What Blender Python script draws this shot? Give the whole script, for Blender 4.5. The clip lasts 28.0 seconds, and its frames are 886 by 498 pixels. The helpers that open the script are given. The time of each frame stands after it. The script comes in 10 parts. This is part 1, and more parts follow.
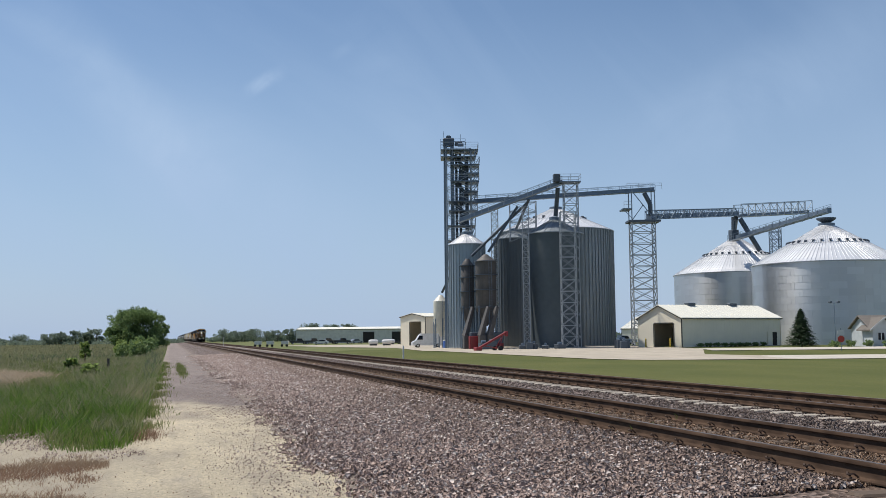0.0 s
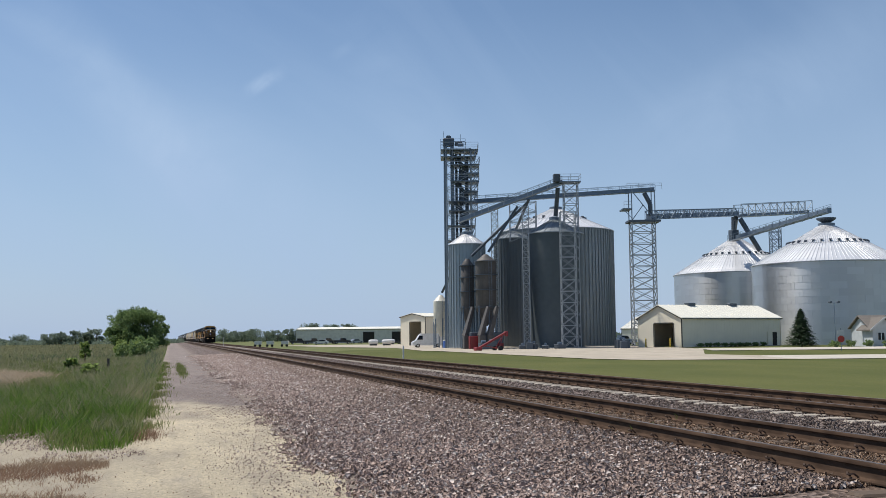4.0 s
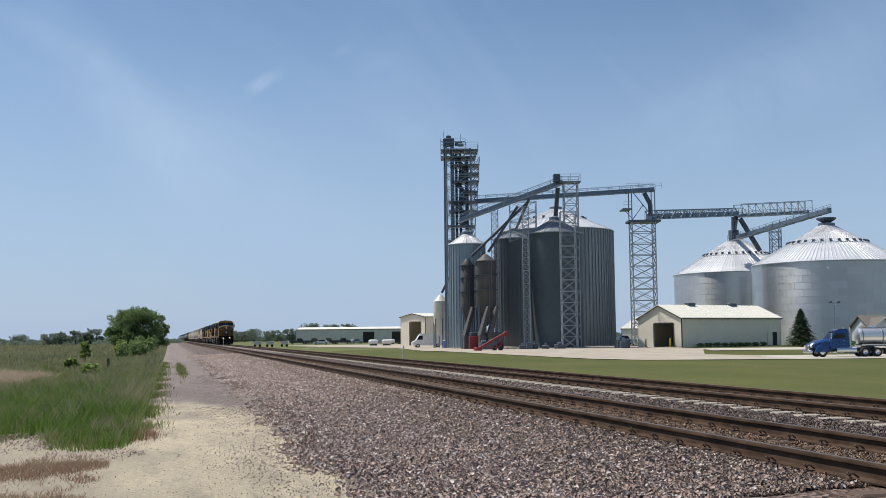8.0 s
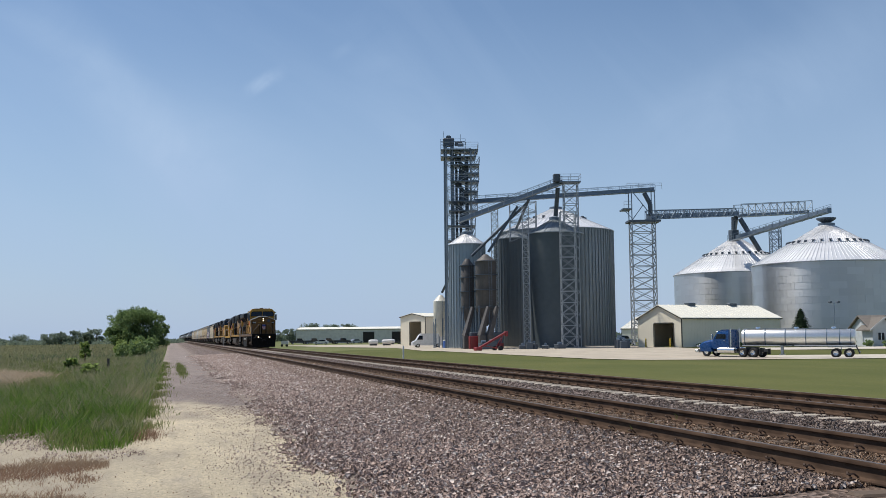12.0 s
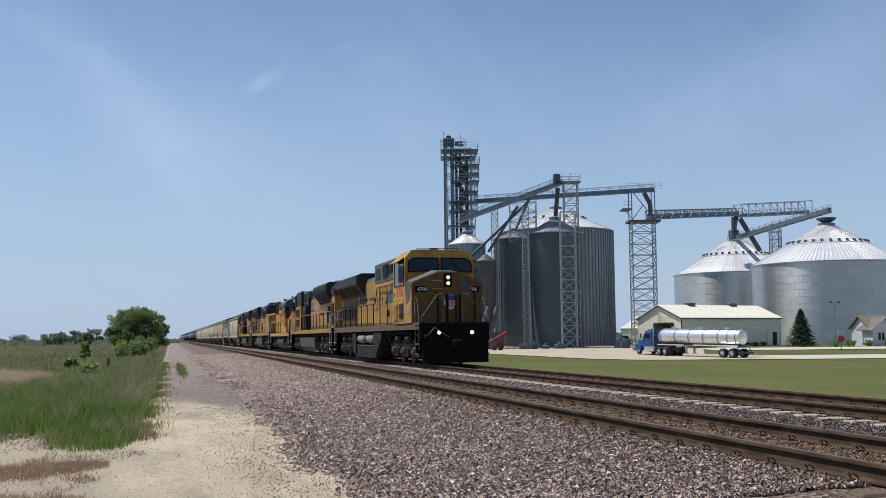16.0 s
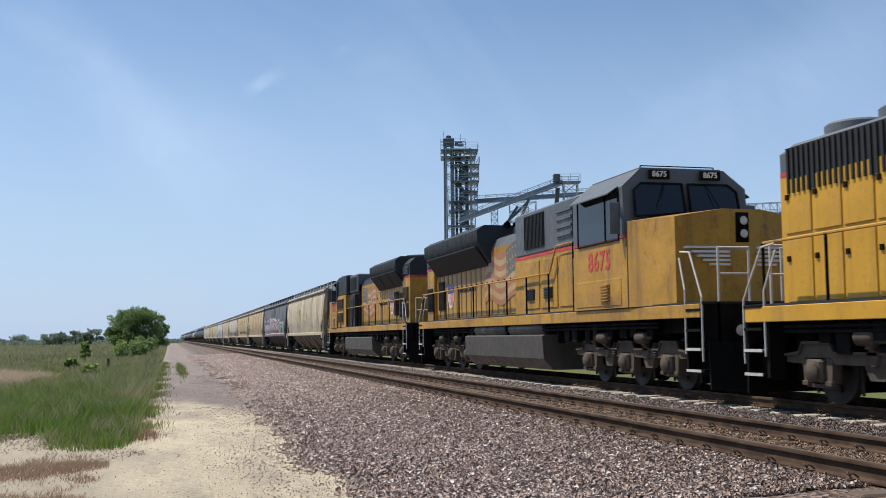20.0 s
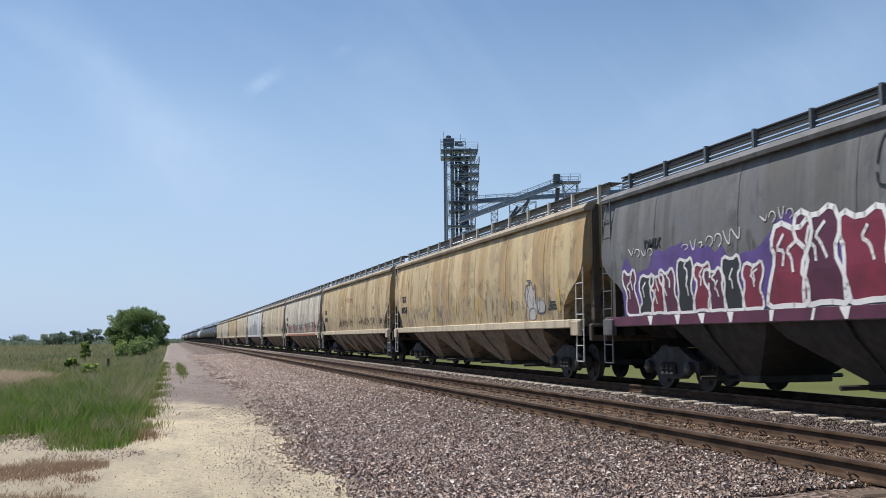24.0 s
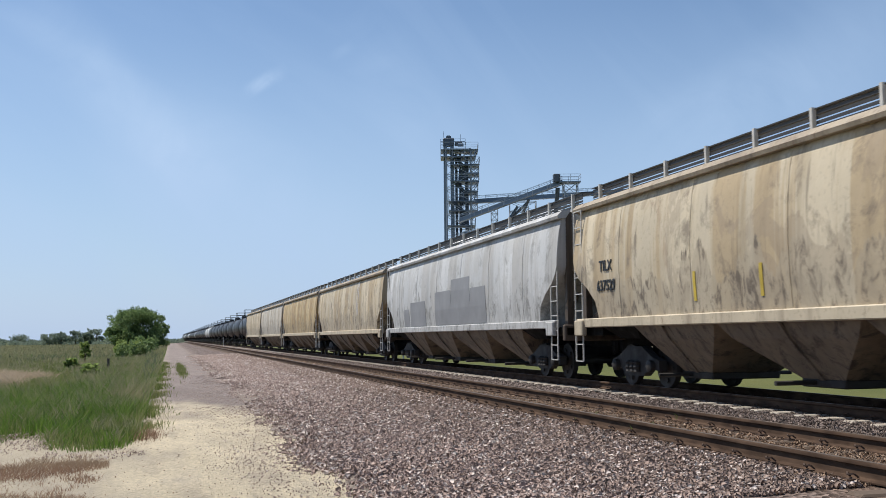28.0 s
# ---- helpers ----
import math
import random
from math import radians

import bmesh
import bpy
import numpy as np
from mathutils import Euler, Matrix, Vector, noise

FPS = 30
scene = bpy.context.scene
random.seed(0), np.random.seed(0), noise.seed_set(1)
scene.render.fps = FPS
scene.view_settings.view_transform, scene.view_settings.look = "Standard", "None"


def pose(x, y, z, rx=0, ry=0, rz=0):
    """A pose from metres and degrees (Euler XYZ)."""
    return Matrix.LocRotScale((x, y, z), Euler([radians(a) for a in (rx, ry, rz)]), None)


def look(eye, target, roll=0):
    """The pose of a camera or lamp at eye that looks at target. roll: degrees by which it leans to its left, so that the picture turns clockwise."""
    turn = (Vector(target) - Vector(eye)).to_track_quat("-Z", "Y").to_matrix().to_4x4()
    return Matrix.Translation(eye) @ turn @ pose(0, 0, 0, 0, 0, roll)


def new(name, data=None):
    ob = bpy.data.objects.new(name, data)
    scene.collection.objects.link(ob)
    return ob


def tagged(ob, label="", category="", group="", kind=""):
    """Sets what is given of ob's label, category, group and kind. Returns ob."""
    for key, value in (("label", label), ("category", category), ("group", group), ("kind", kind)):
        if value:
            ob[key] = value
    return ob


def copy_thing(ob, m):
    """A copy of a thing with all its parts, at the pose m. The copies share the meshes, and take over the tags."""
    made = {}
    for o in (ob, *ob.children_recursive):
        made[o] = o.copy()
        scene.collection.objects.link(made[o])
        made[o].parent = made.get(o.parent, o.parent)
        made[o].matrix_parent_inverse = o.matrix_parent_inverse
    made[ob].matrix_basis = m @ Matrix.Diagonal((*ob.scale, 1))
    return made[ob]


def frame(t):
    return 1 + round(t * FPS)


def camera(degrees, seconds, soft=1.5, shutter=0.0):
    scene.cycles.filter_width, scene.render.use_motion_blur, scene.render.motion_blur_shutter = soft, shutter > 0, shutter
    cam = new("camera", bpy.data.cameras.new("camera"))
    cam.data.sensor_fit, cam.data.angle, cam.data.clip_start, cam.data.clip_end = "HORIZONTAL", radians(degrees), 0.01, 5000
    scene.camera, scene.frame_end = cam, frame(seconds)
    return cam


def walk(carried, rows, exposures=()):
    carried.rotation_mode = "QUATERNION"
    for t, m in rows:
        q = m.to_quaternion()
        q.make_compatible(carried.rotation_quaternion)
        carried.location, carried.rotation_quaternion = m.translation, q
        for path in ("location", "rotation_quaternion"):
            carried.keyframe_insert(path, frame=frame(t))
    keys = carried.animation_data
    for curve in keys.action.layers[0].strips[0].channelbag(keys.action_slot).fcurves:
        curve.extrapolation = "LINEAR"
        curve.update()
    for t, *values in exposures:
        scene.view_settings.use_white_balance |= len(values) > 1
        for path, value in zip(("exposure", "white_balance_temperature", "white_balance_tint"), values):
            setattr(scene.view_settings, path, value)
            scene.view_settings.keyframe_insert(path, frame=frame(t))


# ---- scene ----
TURN = radians(14.493)          # the camera's bearing, to the right of the railway's line
PITCH = radians(4.7525)
EYE = (0.0, 0.0, 1.5)
AIM = (math.sin(TURN) * math.cos(PITCH), math.cos(TURN) * math.cos(PITCH), 1.5 + math.sin(PITCH))
cam = camera(45.59, 28.0, soft=0.6, shutter=0.06)
walk(cam, [(0.0, look(EYE, AIM, -0.575)), (28.0, look(EYE, AIM, -0.575))],
     exposures=[(0.0, -0.15), (15.0, -0.15), (16.5, -0.08), (18.0, 0.11), (28.0, 0.05)])

# ---- light ----
SUN_TO = Vector((-0.44, 0.34, 1.0)).normalized()
sun = new("sun", bpy.data.lights.new("sun", "SUN"))
sun.data.energy, sun.data.angle, sun.data.color = 5.0, radians(0.53), (1.0, 0.95, 0.87)
sun.matrix_world = look((0, 0, 50), Vector((0, 0, 50)) - SUN_TO)
world = bpy.data.worlds.new("sky")
scene.world = world
world.use_nodes = True
wn, wl = world.node_tree.nodes, world.node_tree.links
wn.clear()
sky = wn.new("ShaderNodeTexSky")
sky.sky_type, sky.sun_disc = "NISHITA", False
sky.sun_elevation = math.asin(SUN_TO.z)
sky.sun_rotation = math.atan2(SUN_TO.x, SUN_TO.y)
sky.air_density, sky.dust_density, sky.ozone_density, sky.altitude = 1.0, 0.35, 3.2, 200
# thin cirrus in the upper air
wtc = wn.new("ShaderNodeTexCoord")
# streaks that run down to the right, drawn out along their length
wmap = wn.new("ShaderNodeCombineXYZ")
for axis, way in (("X", (0.66 * 3.4, -0.17 * 3.4, 0.73 * 3.4)), ("Y", (0.66 * 0.9, -0.17 * 0.9, -0.73 * 0.9)), ("Z", (0.6, 2.2, 0.0))):
    dot = wn.new("ShaderNodeVectorMath")
    dot.operation = "DOT_PRODUCT"
    dot.inputs[1].default_value = way
    wl.new(wtc.outputs["Generated"], dot.inputs[0])
    wl.new(dot.outputs["Value"], wmap.inputs[axis])
wnoise = wn.new("ShaderNodeTexNoise")
wnoise.inputs["Scale"].default_value, wnoise.inputs["Detail"].default_value, wnoise.inputs["Distortion"].default_value = 1.5, 7.0, 1.2
wramp = wn.new("ShaderNodeMapRange")
wramp.inputs["From Min"].default_value, wramp.inputs["From Max"].default_value = 0.47, 0.78
wramp.inputs["To Min"].default_value, wramp.inputs["To Max"].default_value = 0.0, 0.26
wmix = wn.new("ShaderNodeMix")
wmix.data_type = "RGBA"
wmix.inputs["B"].default_value = (4.4, 5.8, 7.8, 1)
# haze: the lowest sky turns to an even pale blue
wsep = wn.new("ShaderNodeSeparateXYZ")
wl.new(wtc.outputs["Generated"], wsep.inputs[0])
whaze = wn.new("ShaderNodeMapRange")
whaze.inputs["From Min"].default_value, whaze.inputs["From Max"].default_value = 0.0, 0.30
whaze.inputs["To Min"].default_value, whaze.inputs["To Max"].default_value = 0.85, 0.0
wl.new(wsep.outputs["Z"], whaze.inputs["Value"])
wair = wn.new("ShaderNodeMix")
wair.data_type = "RGBA"
wair.inputs["B"].default_value = (3.6, 4.85, 7.0, 1)


def sky_way(az, el):
    """A direction: degrees to the right of the camera's bearing, and degrees up."""
    a, e = TURN + radians(az), radians(el)
    return Vector((math.sin(a) * math.cos(e), math.cos(a) * math.cos(e), math.sin(e)))


def wisp(p, q, width, share, rough_scale):
    """A soft band of cirrus from p to q, feathered by noise; gives its cover."""
    a, b = sky_way(*p), sky_way(*q)
    mid, along = (a + b).normalized(), (b - a).normalized()
    over = mid.cross(along).normalized()
    half = (b - a).length / 2
    cover = None
    for way, reach in ((over, math.radians(width)), (along, half * 1.25)):
        d = wn.new("ShaderNodeVectorMath")
        d.operation = "DOT_PRODUCT"
        d.inputs[1].default_value = way
        wl.new(wtc.outputs["Generated"], d.inputs[0])
        m = wn.new("ShaderNodeMath")
        m.operation = "ABSOLUTE"
        wl.new(d.outputs["Value"], m.inputs[0])
        r = wn.new("ShaderNodeMapRange")
        r.interpolation_type = "SMOOTHERSTEP"
        for k, v in (("From Min", 0.0), ("From Max", reach), ("To Min", 1.0), ("To Max", 0.0)):
            r.inputs[k].default_value = v
        wl.new(m.outputs[0], r.inputs["Value"])
        if cover is None:
            cover = r.outputs["Result"]
        else:
            m = wn.new("ShaderNodeMath")
            m.operation = "MULTIPLY"
            wl.new(cover, m.inputs[0])
            wl.new(r.outputs["Result"], m.inputs[1])
            cover = m.outputs[0]
    # the half of the sky that holds the band
    d = wn.new("ShaderNodeVectorMath")
    d.operation = "DOT_PRODUCT"
    d.inputs[1].default_value = mid
    wl.new(wtc.outputs["Generated"], d.inputs[0])
    front = wn.new("ShaderNodeMath")
    front.operation = "GREATER_THAN"
    wl.new(d.outputs["Value"], front.inputs[0])
    tex = wn.new("ShaderNodeTexNoise")
    tex.inputs["Scale"].default_value, tex.inputs["Detail"].default_value, tex.inputs["Roughness"].default_value, tex.inputs["Distortion"].default_value = rough_scale, 6.0, 0.6, 0.9
    wl.new(wtc.outputs["Generated"], tex.inputs["Vector"])
    r = wn.new("ShaderNodeMapRange")
    for k, v in (("From Min", 0.28), ("From Max", 0.72), ("To Min", 0.0), ("To Max", share)):
        r.inputs[k].default_value = v
    wl.new(tex.outputs["Fac"], r.inputs["Value"])
    for other in (r.outputs["Result"], front.outputs[0]):
        m = wn.new("ShaderNodeMath")
        m.operation = "MULTIPLY"
        wl.new(cover, m.inputs[0])
        wl.new(other, m.inputs[1])
        cover = m.outputs[0]
    return cover


wsum = wramp.outputs["Result"]
for p, q, width, share, fine in (((-24, 19), (-9, 4), 2.6, 0.60, 7.0), ((-19, 12), (-1, 0.5), 6.5, 0.62, 5.0), ((-11.0, 12.9), (-8.5, 14.4), 0.6, 0.7, 22.0),
                                 ((-6.2, 14.9), (-4.8, 15.8), 0.45, 0.16, 22.0), ((8, 8.5), (25, 15.5), 3.6, 0.40, 6.0), ((-6, 19), (2, 6), 3.0, 0.30, 6.0), ((-27, 7), (-16, 3), 3.0, 0.45, 6.0)):
    m = wn.new("ShaderNodeMath")
    m.operation = "ADD"
    m.use_clamp = True
    wl.new(wsum, m.inputs[0])
    wl.new(wisp(p, q, width, share, fine), m.inputs[1])
    wsum = m.outputs[0]
wbg, wout = wn.new("ShaderNodeBackground"), wn.new("ShaderNodeOutputWorld")
wbg.inputs["Strength"].default_value = 0.115
wl.new(wmap.outputs["Vector"], wnoise.inputs["Vector"])
wl.new(wnoise.outputs["Fac"], wramp.inputs["Value"])
wl.new(wsum, wmix.inputs["Factor"])
wl.new(sky.outputs["Color"], wmix.inputs["A"])
wl.new(whaze.outputs["Result"], wair.inputs["Factor"])
wl.new(wmix.outputs["Result"], wair.inputs["A"])
wl.new(wair.outputs["Result"], wbg.inputs["Color"])
wl.new(wbg.outputs["Background"], wout.inputs["Surface"])


# ---- materials ----
class Nodes:
    """A material under construction."""

    def __init__(self, name, rough=0.6, metal=0.0, spec=0.5):
        self.mat = bpy.data.materials.new(name)
        self.mat.use_nodes = True
        self.t = self.mat.node_tree
        self.b = self.t.nodes["Principled BSDF"]
        self.b.inputs["Roughness"].default_value = rough
        self.b.inputs["Metallic"].default_value = metal
        self.b.inputs["Specular IOR Level"].default_value = spec

    def node(self, kind, **values):
        n = self.t.nodes.new(kind)
        for k, v in values.items():
            n.inputs[k.replace("_", " ")].default_value = v
        return n

    def link(self, a, b):
        self.t.links.new(a, b)

    def coords(self, scale=(1, 1, 1), world_space=False):
        m = self.node("ShaderNodeMapping")
        m.inputs["Scale"].default_value = scale
        if world_space:
            self.link(self.node("ShaderNodeNewGeometry").outputs["Position"], m.inputs["Vector"])
        else:
            self.link(self.node("ShaderNodeTexCoord").outputs["Object"], m.inputs["Vector"])
        return m.outputs["Vector"]

    def noise(self, scale, detail=4.0, stretch=(1, 1, 1), world_space=False, rough=0.55, distort=0.0):
        n = self.node("ShaderNodeTexNoise", Scale=scale, Detail=detail, Roughness=rough, Distortion=distort)
        self.link(self.coords(stretch, world_space), n.inputs["Vector"])
        return n.outputs["Fac"]

    def span(self, fac, lo, hi, a=0.0, b=1.0):
        m = self.node("ShaderNodeMapRange")
        m.inputs["From Min"].default_value, m.inputs["From Max"].default_value = lo, hi
        m.inputs["To Min"].default_value, m.inputs["To Max"].default_value = a, b
        self.link(fac, m.inputs["Value"])
        return m.outputs["Result"]

    def mix(self, fac, a, b, how="MIX"):
        m = self.node("ShaderNodeMix")
        m.data_type, m.blend_type = "RGBA", how
        for sock, v in ((m.inputs["Factor"], fac), (m.inputs["A"], a), (m.inputs["B"], b)):
            if isinstance(v, (int, float)):
                sock.default_value = v
            elif isinstance(v, tuple):
                sock.default_value = (*v, 1)
            else:
                self.link(v, sock)
        return m.outputs["Result"]

    def times(self, a, b):
        m = self.node("ShaderNodeMath")
        m.operation = "MULTIPLY"
        self.link(a, m.inputs[0])
        if isinstance(b, float):
            m.inputs[1].default_value = b
        else:
            self.link(b, m.inputs[1])
        return m.outputs[0]

    def rand(self):
        return self.node("ShaderNodeObjectInfo").outputs["Random"]

    def island(self):
        return self.node("ShaderNodeNewGeometry").outputs["Random Per Island"]

    def height(self):
        s = self.node("ShaderNodeSeparateXYZ")
        self.link(self.node("ShaderNodeTexCoord").outputs["Object"], s.inputs[0])
        return s.outputs["Z"]

    def bump(self, fac, strength=0.3, distance=0.02):
        b = self.node("ShaderNodeBump", Strength=strength, Distance=distance)
        self.link(fac, b.inputs["Height"])
        self.link(b.outputs["Normal"], self.b.inputs["Normal"])

    def done(self, col, rough=None):
        if isinstance(col, tuple):
            self.b.inputs["Base Color"].default_value = (*col, 1)
        else:
            self.link(col, self.b.inputs["Base Color"])
        if rough is not None:
            self.link(rough, self.b.inputs["Roughness"])
        return self.mat


def shade(c, k):
    return tuple(min(1.0, v * k) for v in c)


def painted(name, col, rough=0.5, grime=0.35, dirt=(0.09, 0.07, 0.05), streak=True, metal=0.0, scale=1.0, patch=None, rust=0.0):
    """Weathered paint: large patches, vertical streaks, fine speckle."""
    n = Nodes(name, rough, metal)
    c = n.mix(n.span(n.noise(0.9 * scale), 0.3, 0.75), shade(col, 0.82), shade(col, 1.08))
    if patch:
        # broad worn areas where the paint has gone dull
        c = n.mix(n.times(n.span(n.noise(0.55, 6, (1, 0.7, 1), False, 0.65, 0.6), 0.46, 0.66), 0.65), c, patch)
    if streak:
        c = n.mix(n.times(n.span(n.noise(2.6 * scale, 5, (1, 1, 0.09)), 0.52, 0.78), grime), c, dirt)
    c = n.mix(n.times(n.span(n.noise(14 * scale, 6), 0.55, 0.8), grime * 0.8), c, dirt)
    if rust:
        # flaking rust, most of it in runs
        c = n.mix(n.times(n.span(n.noise(4.5, 8, (1, 1, 0.3), False, 0.75, 0.6), 0.58, 0.64), rust), c, (0.12, 0.048, 0.018))
        c = n.mix(n.times(n.span(n.noise(1.4, 6, (1, 0.6, 1), False, 0.7, 1.2), 0.56, 0.70), 0.5 * rust), c, shade(col, 0.5))
    n.bump(n.noise(1.6 * scale, 5, (1, 1, 1), False, 0.5), 0.22, 0.03)
    return n.done(c, n.span(n.noise(4 * scale), 0.3, 0.7, rough - 0.12, rough + 0.2))


def metal_sheet(name, col=(0.62, 0.64, 0.66), rough=0.38, metal=0.85, spread=0.12, stains=0.3, rolled=0.0):
    """Sheet steel: each sheet a shade of its own, with dull runs and light dents."""
    n = Nodes(name, rough, metal)
    c = n.mix(n.rand(), shade(col, 1 - spread), shade(col, 1 + spread))
    c = n.mix(n.times(n.span(n.noise(0.35, 5, (1, 1, 0.25)), 0.45, 0.75), stains), c, shade(col, 0.55))
    n.bump(n.noise(3.0, 2), 0.05, 0.05)
    if rolled:
        # fine corrugation round the bin draws the shine out upright
        tan = n.node("ShaderNodeTangent")
        tan.direction_type, tan.axis = "RADIAL", "Z"
        n.link(tan.outputs["Tangent"], n.b.inputs["Tangent"])
        n.b.inputs["Anisotropic"].default_value = rolled
        n.b.inputs["Anisotropic Rotation"].default_value = 0.25
        return n.done(c)
    return n.done(c, n.span(n.noise(1.2), 0.3, 0.7, rough - 0.08, rough + 0.12))


def plain(name, col, rough=0.6, metal=0.0, vary=0.12, scale=5.0):
    n = Nodes(name, rough, metal)
    return n.done(n.mix(n.span(n.noise(scale), 0.3, 0.7), shade(col, 1 - vary), shade(col, 1 + vary)))


def glowing(name, col, power):
    n = Nodes(name, 0.3)
    n.b.inputs["Emission Color"].default_value = (*col, 1)
    n.b.inputs["Emission Strength"].default_value = power
    return n.done(col)


M = {}
M["yellow_old"] = painted("faded_orange_yellow_paint", (0.513, 0.257, 0.027), 0.5, 0.6, (0.099, 0.054, 0.027), patch=(0.324, 0.153, 0.0315), rust=0.85)
# grimy copy of the old yellow, with shade painted in for unlit faces
M["yellow_shaded_grimy"] = painted("shaded_grimy_brown-yellow_paint", (0.157, 0.0714, 0.0109), 0.65, 0.75, (0.034, 0.0218, 0.0136), rust=0.6)
M["yellow"] = painted("armour_yellow_paint", (0.487, 0.252, 0.0235), 0.48, 0.8, (0.084, 0.0546, 0.0336), patch=(0.252, 0.122, 0.0294), rust=0.6)
M["yellow_bright"] = painted("fresh_yellow_paint", (0.588, 0.307, 0.0185), 0.45, 0.4, (0.118, 0.0756, 0.042), rust=0.25)
M["gray"] = painted("grey_paint", (0.102, 0.115, 0.128), 0.5, 0.35, (0.0425, 0.0382, 0.034))
M["gray_dark"] = painted("sooty_dark_grey_paint", (0.036, 0.040, 0.047), 0.55, 0.4, (0.02, 0.018, 0.016))
M["green_old"] = painted("faded_green_paint", (0.052, 0.088, 0.078), 0.6, 0.5, (0.10, 0.10, 0.085), patch=(0.085, 0.115, 0.10))
M["black"] = painted("oily_black_paint", (0.007, 0.0066, 0.0062), 0.8, 0.3, (0.016, 0.014, 0.012))
M["black"].node_tree.nodes["Principled BSDF"].inputs["Specular IOR Level"].default_value = 0.12
M["bogie"] = painted("dusty_brown_cast_steel", (0.105, 0.082, 0.063), 0.8, 0.75, (0.03, 0.024, 0.02))
M["tank_brown"] = painted("grey_brown_fuel_tank_paint", (0.075, 0.0648, 0.0558), 0.5, 0.4, (0.021, 0.018, 0.015))
M["tank_soot"] = painted("sooty_grey_tank_paint", (0.022, 0.0198, 0.0182), 0.6, 0.6, (0.0413, 0.0341, 0.0275))
M["steel"] = plain("worn_bare_steel", (0.5, 0.5, 0.5), 0.35, 0.9)
M["rail_white"] = plain("pale_grey_handrail_paint", (0.52, 0.5, 0.46), 0.5)
M["red"] = plain("red_lettering_paint", (0.48, 0.045, 0.03), 0.5, 0, 0.2)
M["white"] = painted("white_paint", (0.74, 0.74, 0.72), 0.5, 0.2, (0.3, 0.28, 0.24))
M["blue_mark"] = plain("blue_emblem_paint", (0.03, 0.05, 0.22), 0.5)
M["glass_dark"] = plain("dark_window_glass", (0.008, 0.013, 0.022), 0.06)
M["lamp_on"] = glowing("lit_headlight_glass", (1.0, 0.70, 0.36), 1.5)
M["lamp_core"] = glowing("lit_headlight_filament", (1.0, 0.86, 0.62), 25.0)
M["lamp_off"] = plain("clear_lamp_glass", (0.6, 0.6, 0.58), 0.15)
M["louvre"] = plain("sooty_louvre_steel", (0.03, 0.03, 0.032), 0.6)
for dull in ("gray_dark", "tank_soot", "bogie", "louvre"):
    M[dull].node_tree.nodes["Principled BSDF"].inputs["Specular IOR Level"].default_value = 0.18


def rust_rail():
    n = Nodes("rusty_rail_steel", 0.9, 0.0, 0.12)
    c = n.mix(n.span(n.noise(8, 5, (1, 0.3, 1)), 0.3, 0.7), (0.036, 0.022, 0.015), (0.105, 0.066, 0.044))
    return n.done(c)


M["rail_rust"] = rust_rail()
M["rail_head"] = plain("worn_brown_rail_head_steel", (0.13, 0.098, 0.078), 0.5, 0.35)


def across(n, axis, wander, scale):
    """The place along x or y, made uneven by a wandering noise."""
    s = n.node("ShaderNodeSeparateXYZ")
    n.link(n.node("ShaderNodeNewGeometry").outputs["Position"], s.inputs[0])
    m = n.node("ShaderNodeMath")
    m.operation = "ADD"
    n.link(s.outputs[axis], m.inputs[0])
    n.link(n.span(n.noise(scale, 5, (1, 0.5, 1), True), 0.2, 0.8, -wander, wander), m.inputs[1])
    return m.outputs[0]


def stones(name, lo, hi, third, speck=0.5, rusty=None):
    n = Nodes(name, 0.85)
    c = n.mix(n.island(), lo, hi)
    if rusty:
        # brake dust and rust gather towards the rails
        c = n.mix(n.span(across(n, "X", 0.7, 0.9), rusty[0], rusty[1], 0.0, 0.75), c, n.mix(n.island(), (0.085, 0.055, 0.040), (0.27, 0.185, 0.135)))
    c = n.mix(n.span(n.island(), 0.8, 0.9), c, third)
    c = n.mix(n.times(n.span(n.noise(25, 4), 0.5, 0.8), speck), c, shade(lo, 0.5))
    return n.done(c)


M["stone"] = stones("pink_grey_ballast_stone", (0.205, 0.145, 0.123), (0.47, 0.352, 0.298), (0.585, 0.502, 0.452), rusty=(3.3, 5.9))
M["stone_rust"] = stones("rust_brown_ballast_stone", (0.105, 0.062, 0.038), (0.31, 0.195, 0.12), (0.36, 0.26, 0.185))
M["stone_grey"] = stones("grey_ballast_stone", (0.0808, 0.0587, 0.0489), (0.237, 0.179, 0.151), (0.302, 0.24, 0.209))

M["stone_pale"] = stones("pale_sandy_gravel_stone", (0.42, 0.36, 0.275), (0.70, 0.61, 0.46), (0.45, 0.38, 0.33), 0.1)


def cells(n, scale):
    v = n.node("ShaderNodeTexVoronoi", Scale=scale)
    n.link(n.coords((1, 1, 1), True), v.inputs["Vector"])
    bw = n.node("ShaderNodeRGBToBW")
    n.link(v.outputs["Color"], bw.inputs["Color"])
    return bw.outputs["Val"], v.outputs["Distance"]


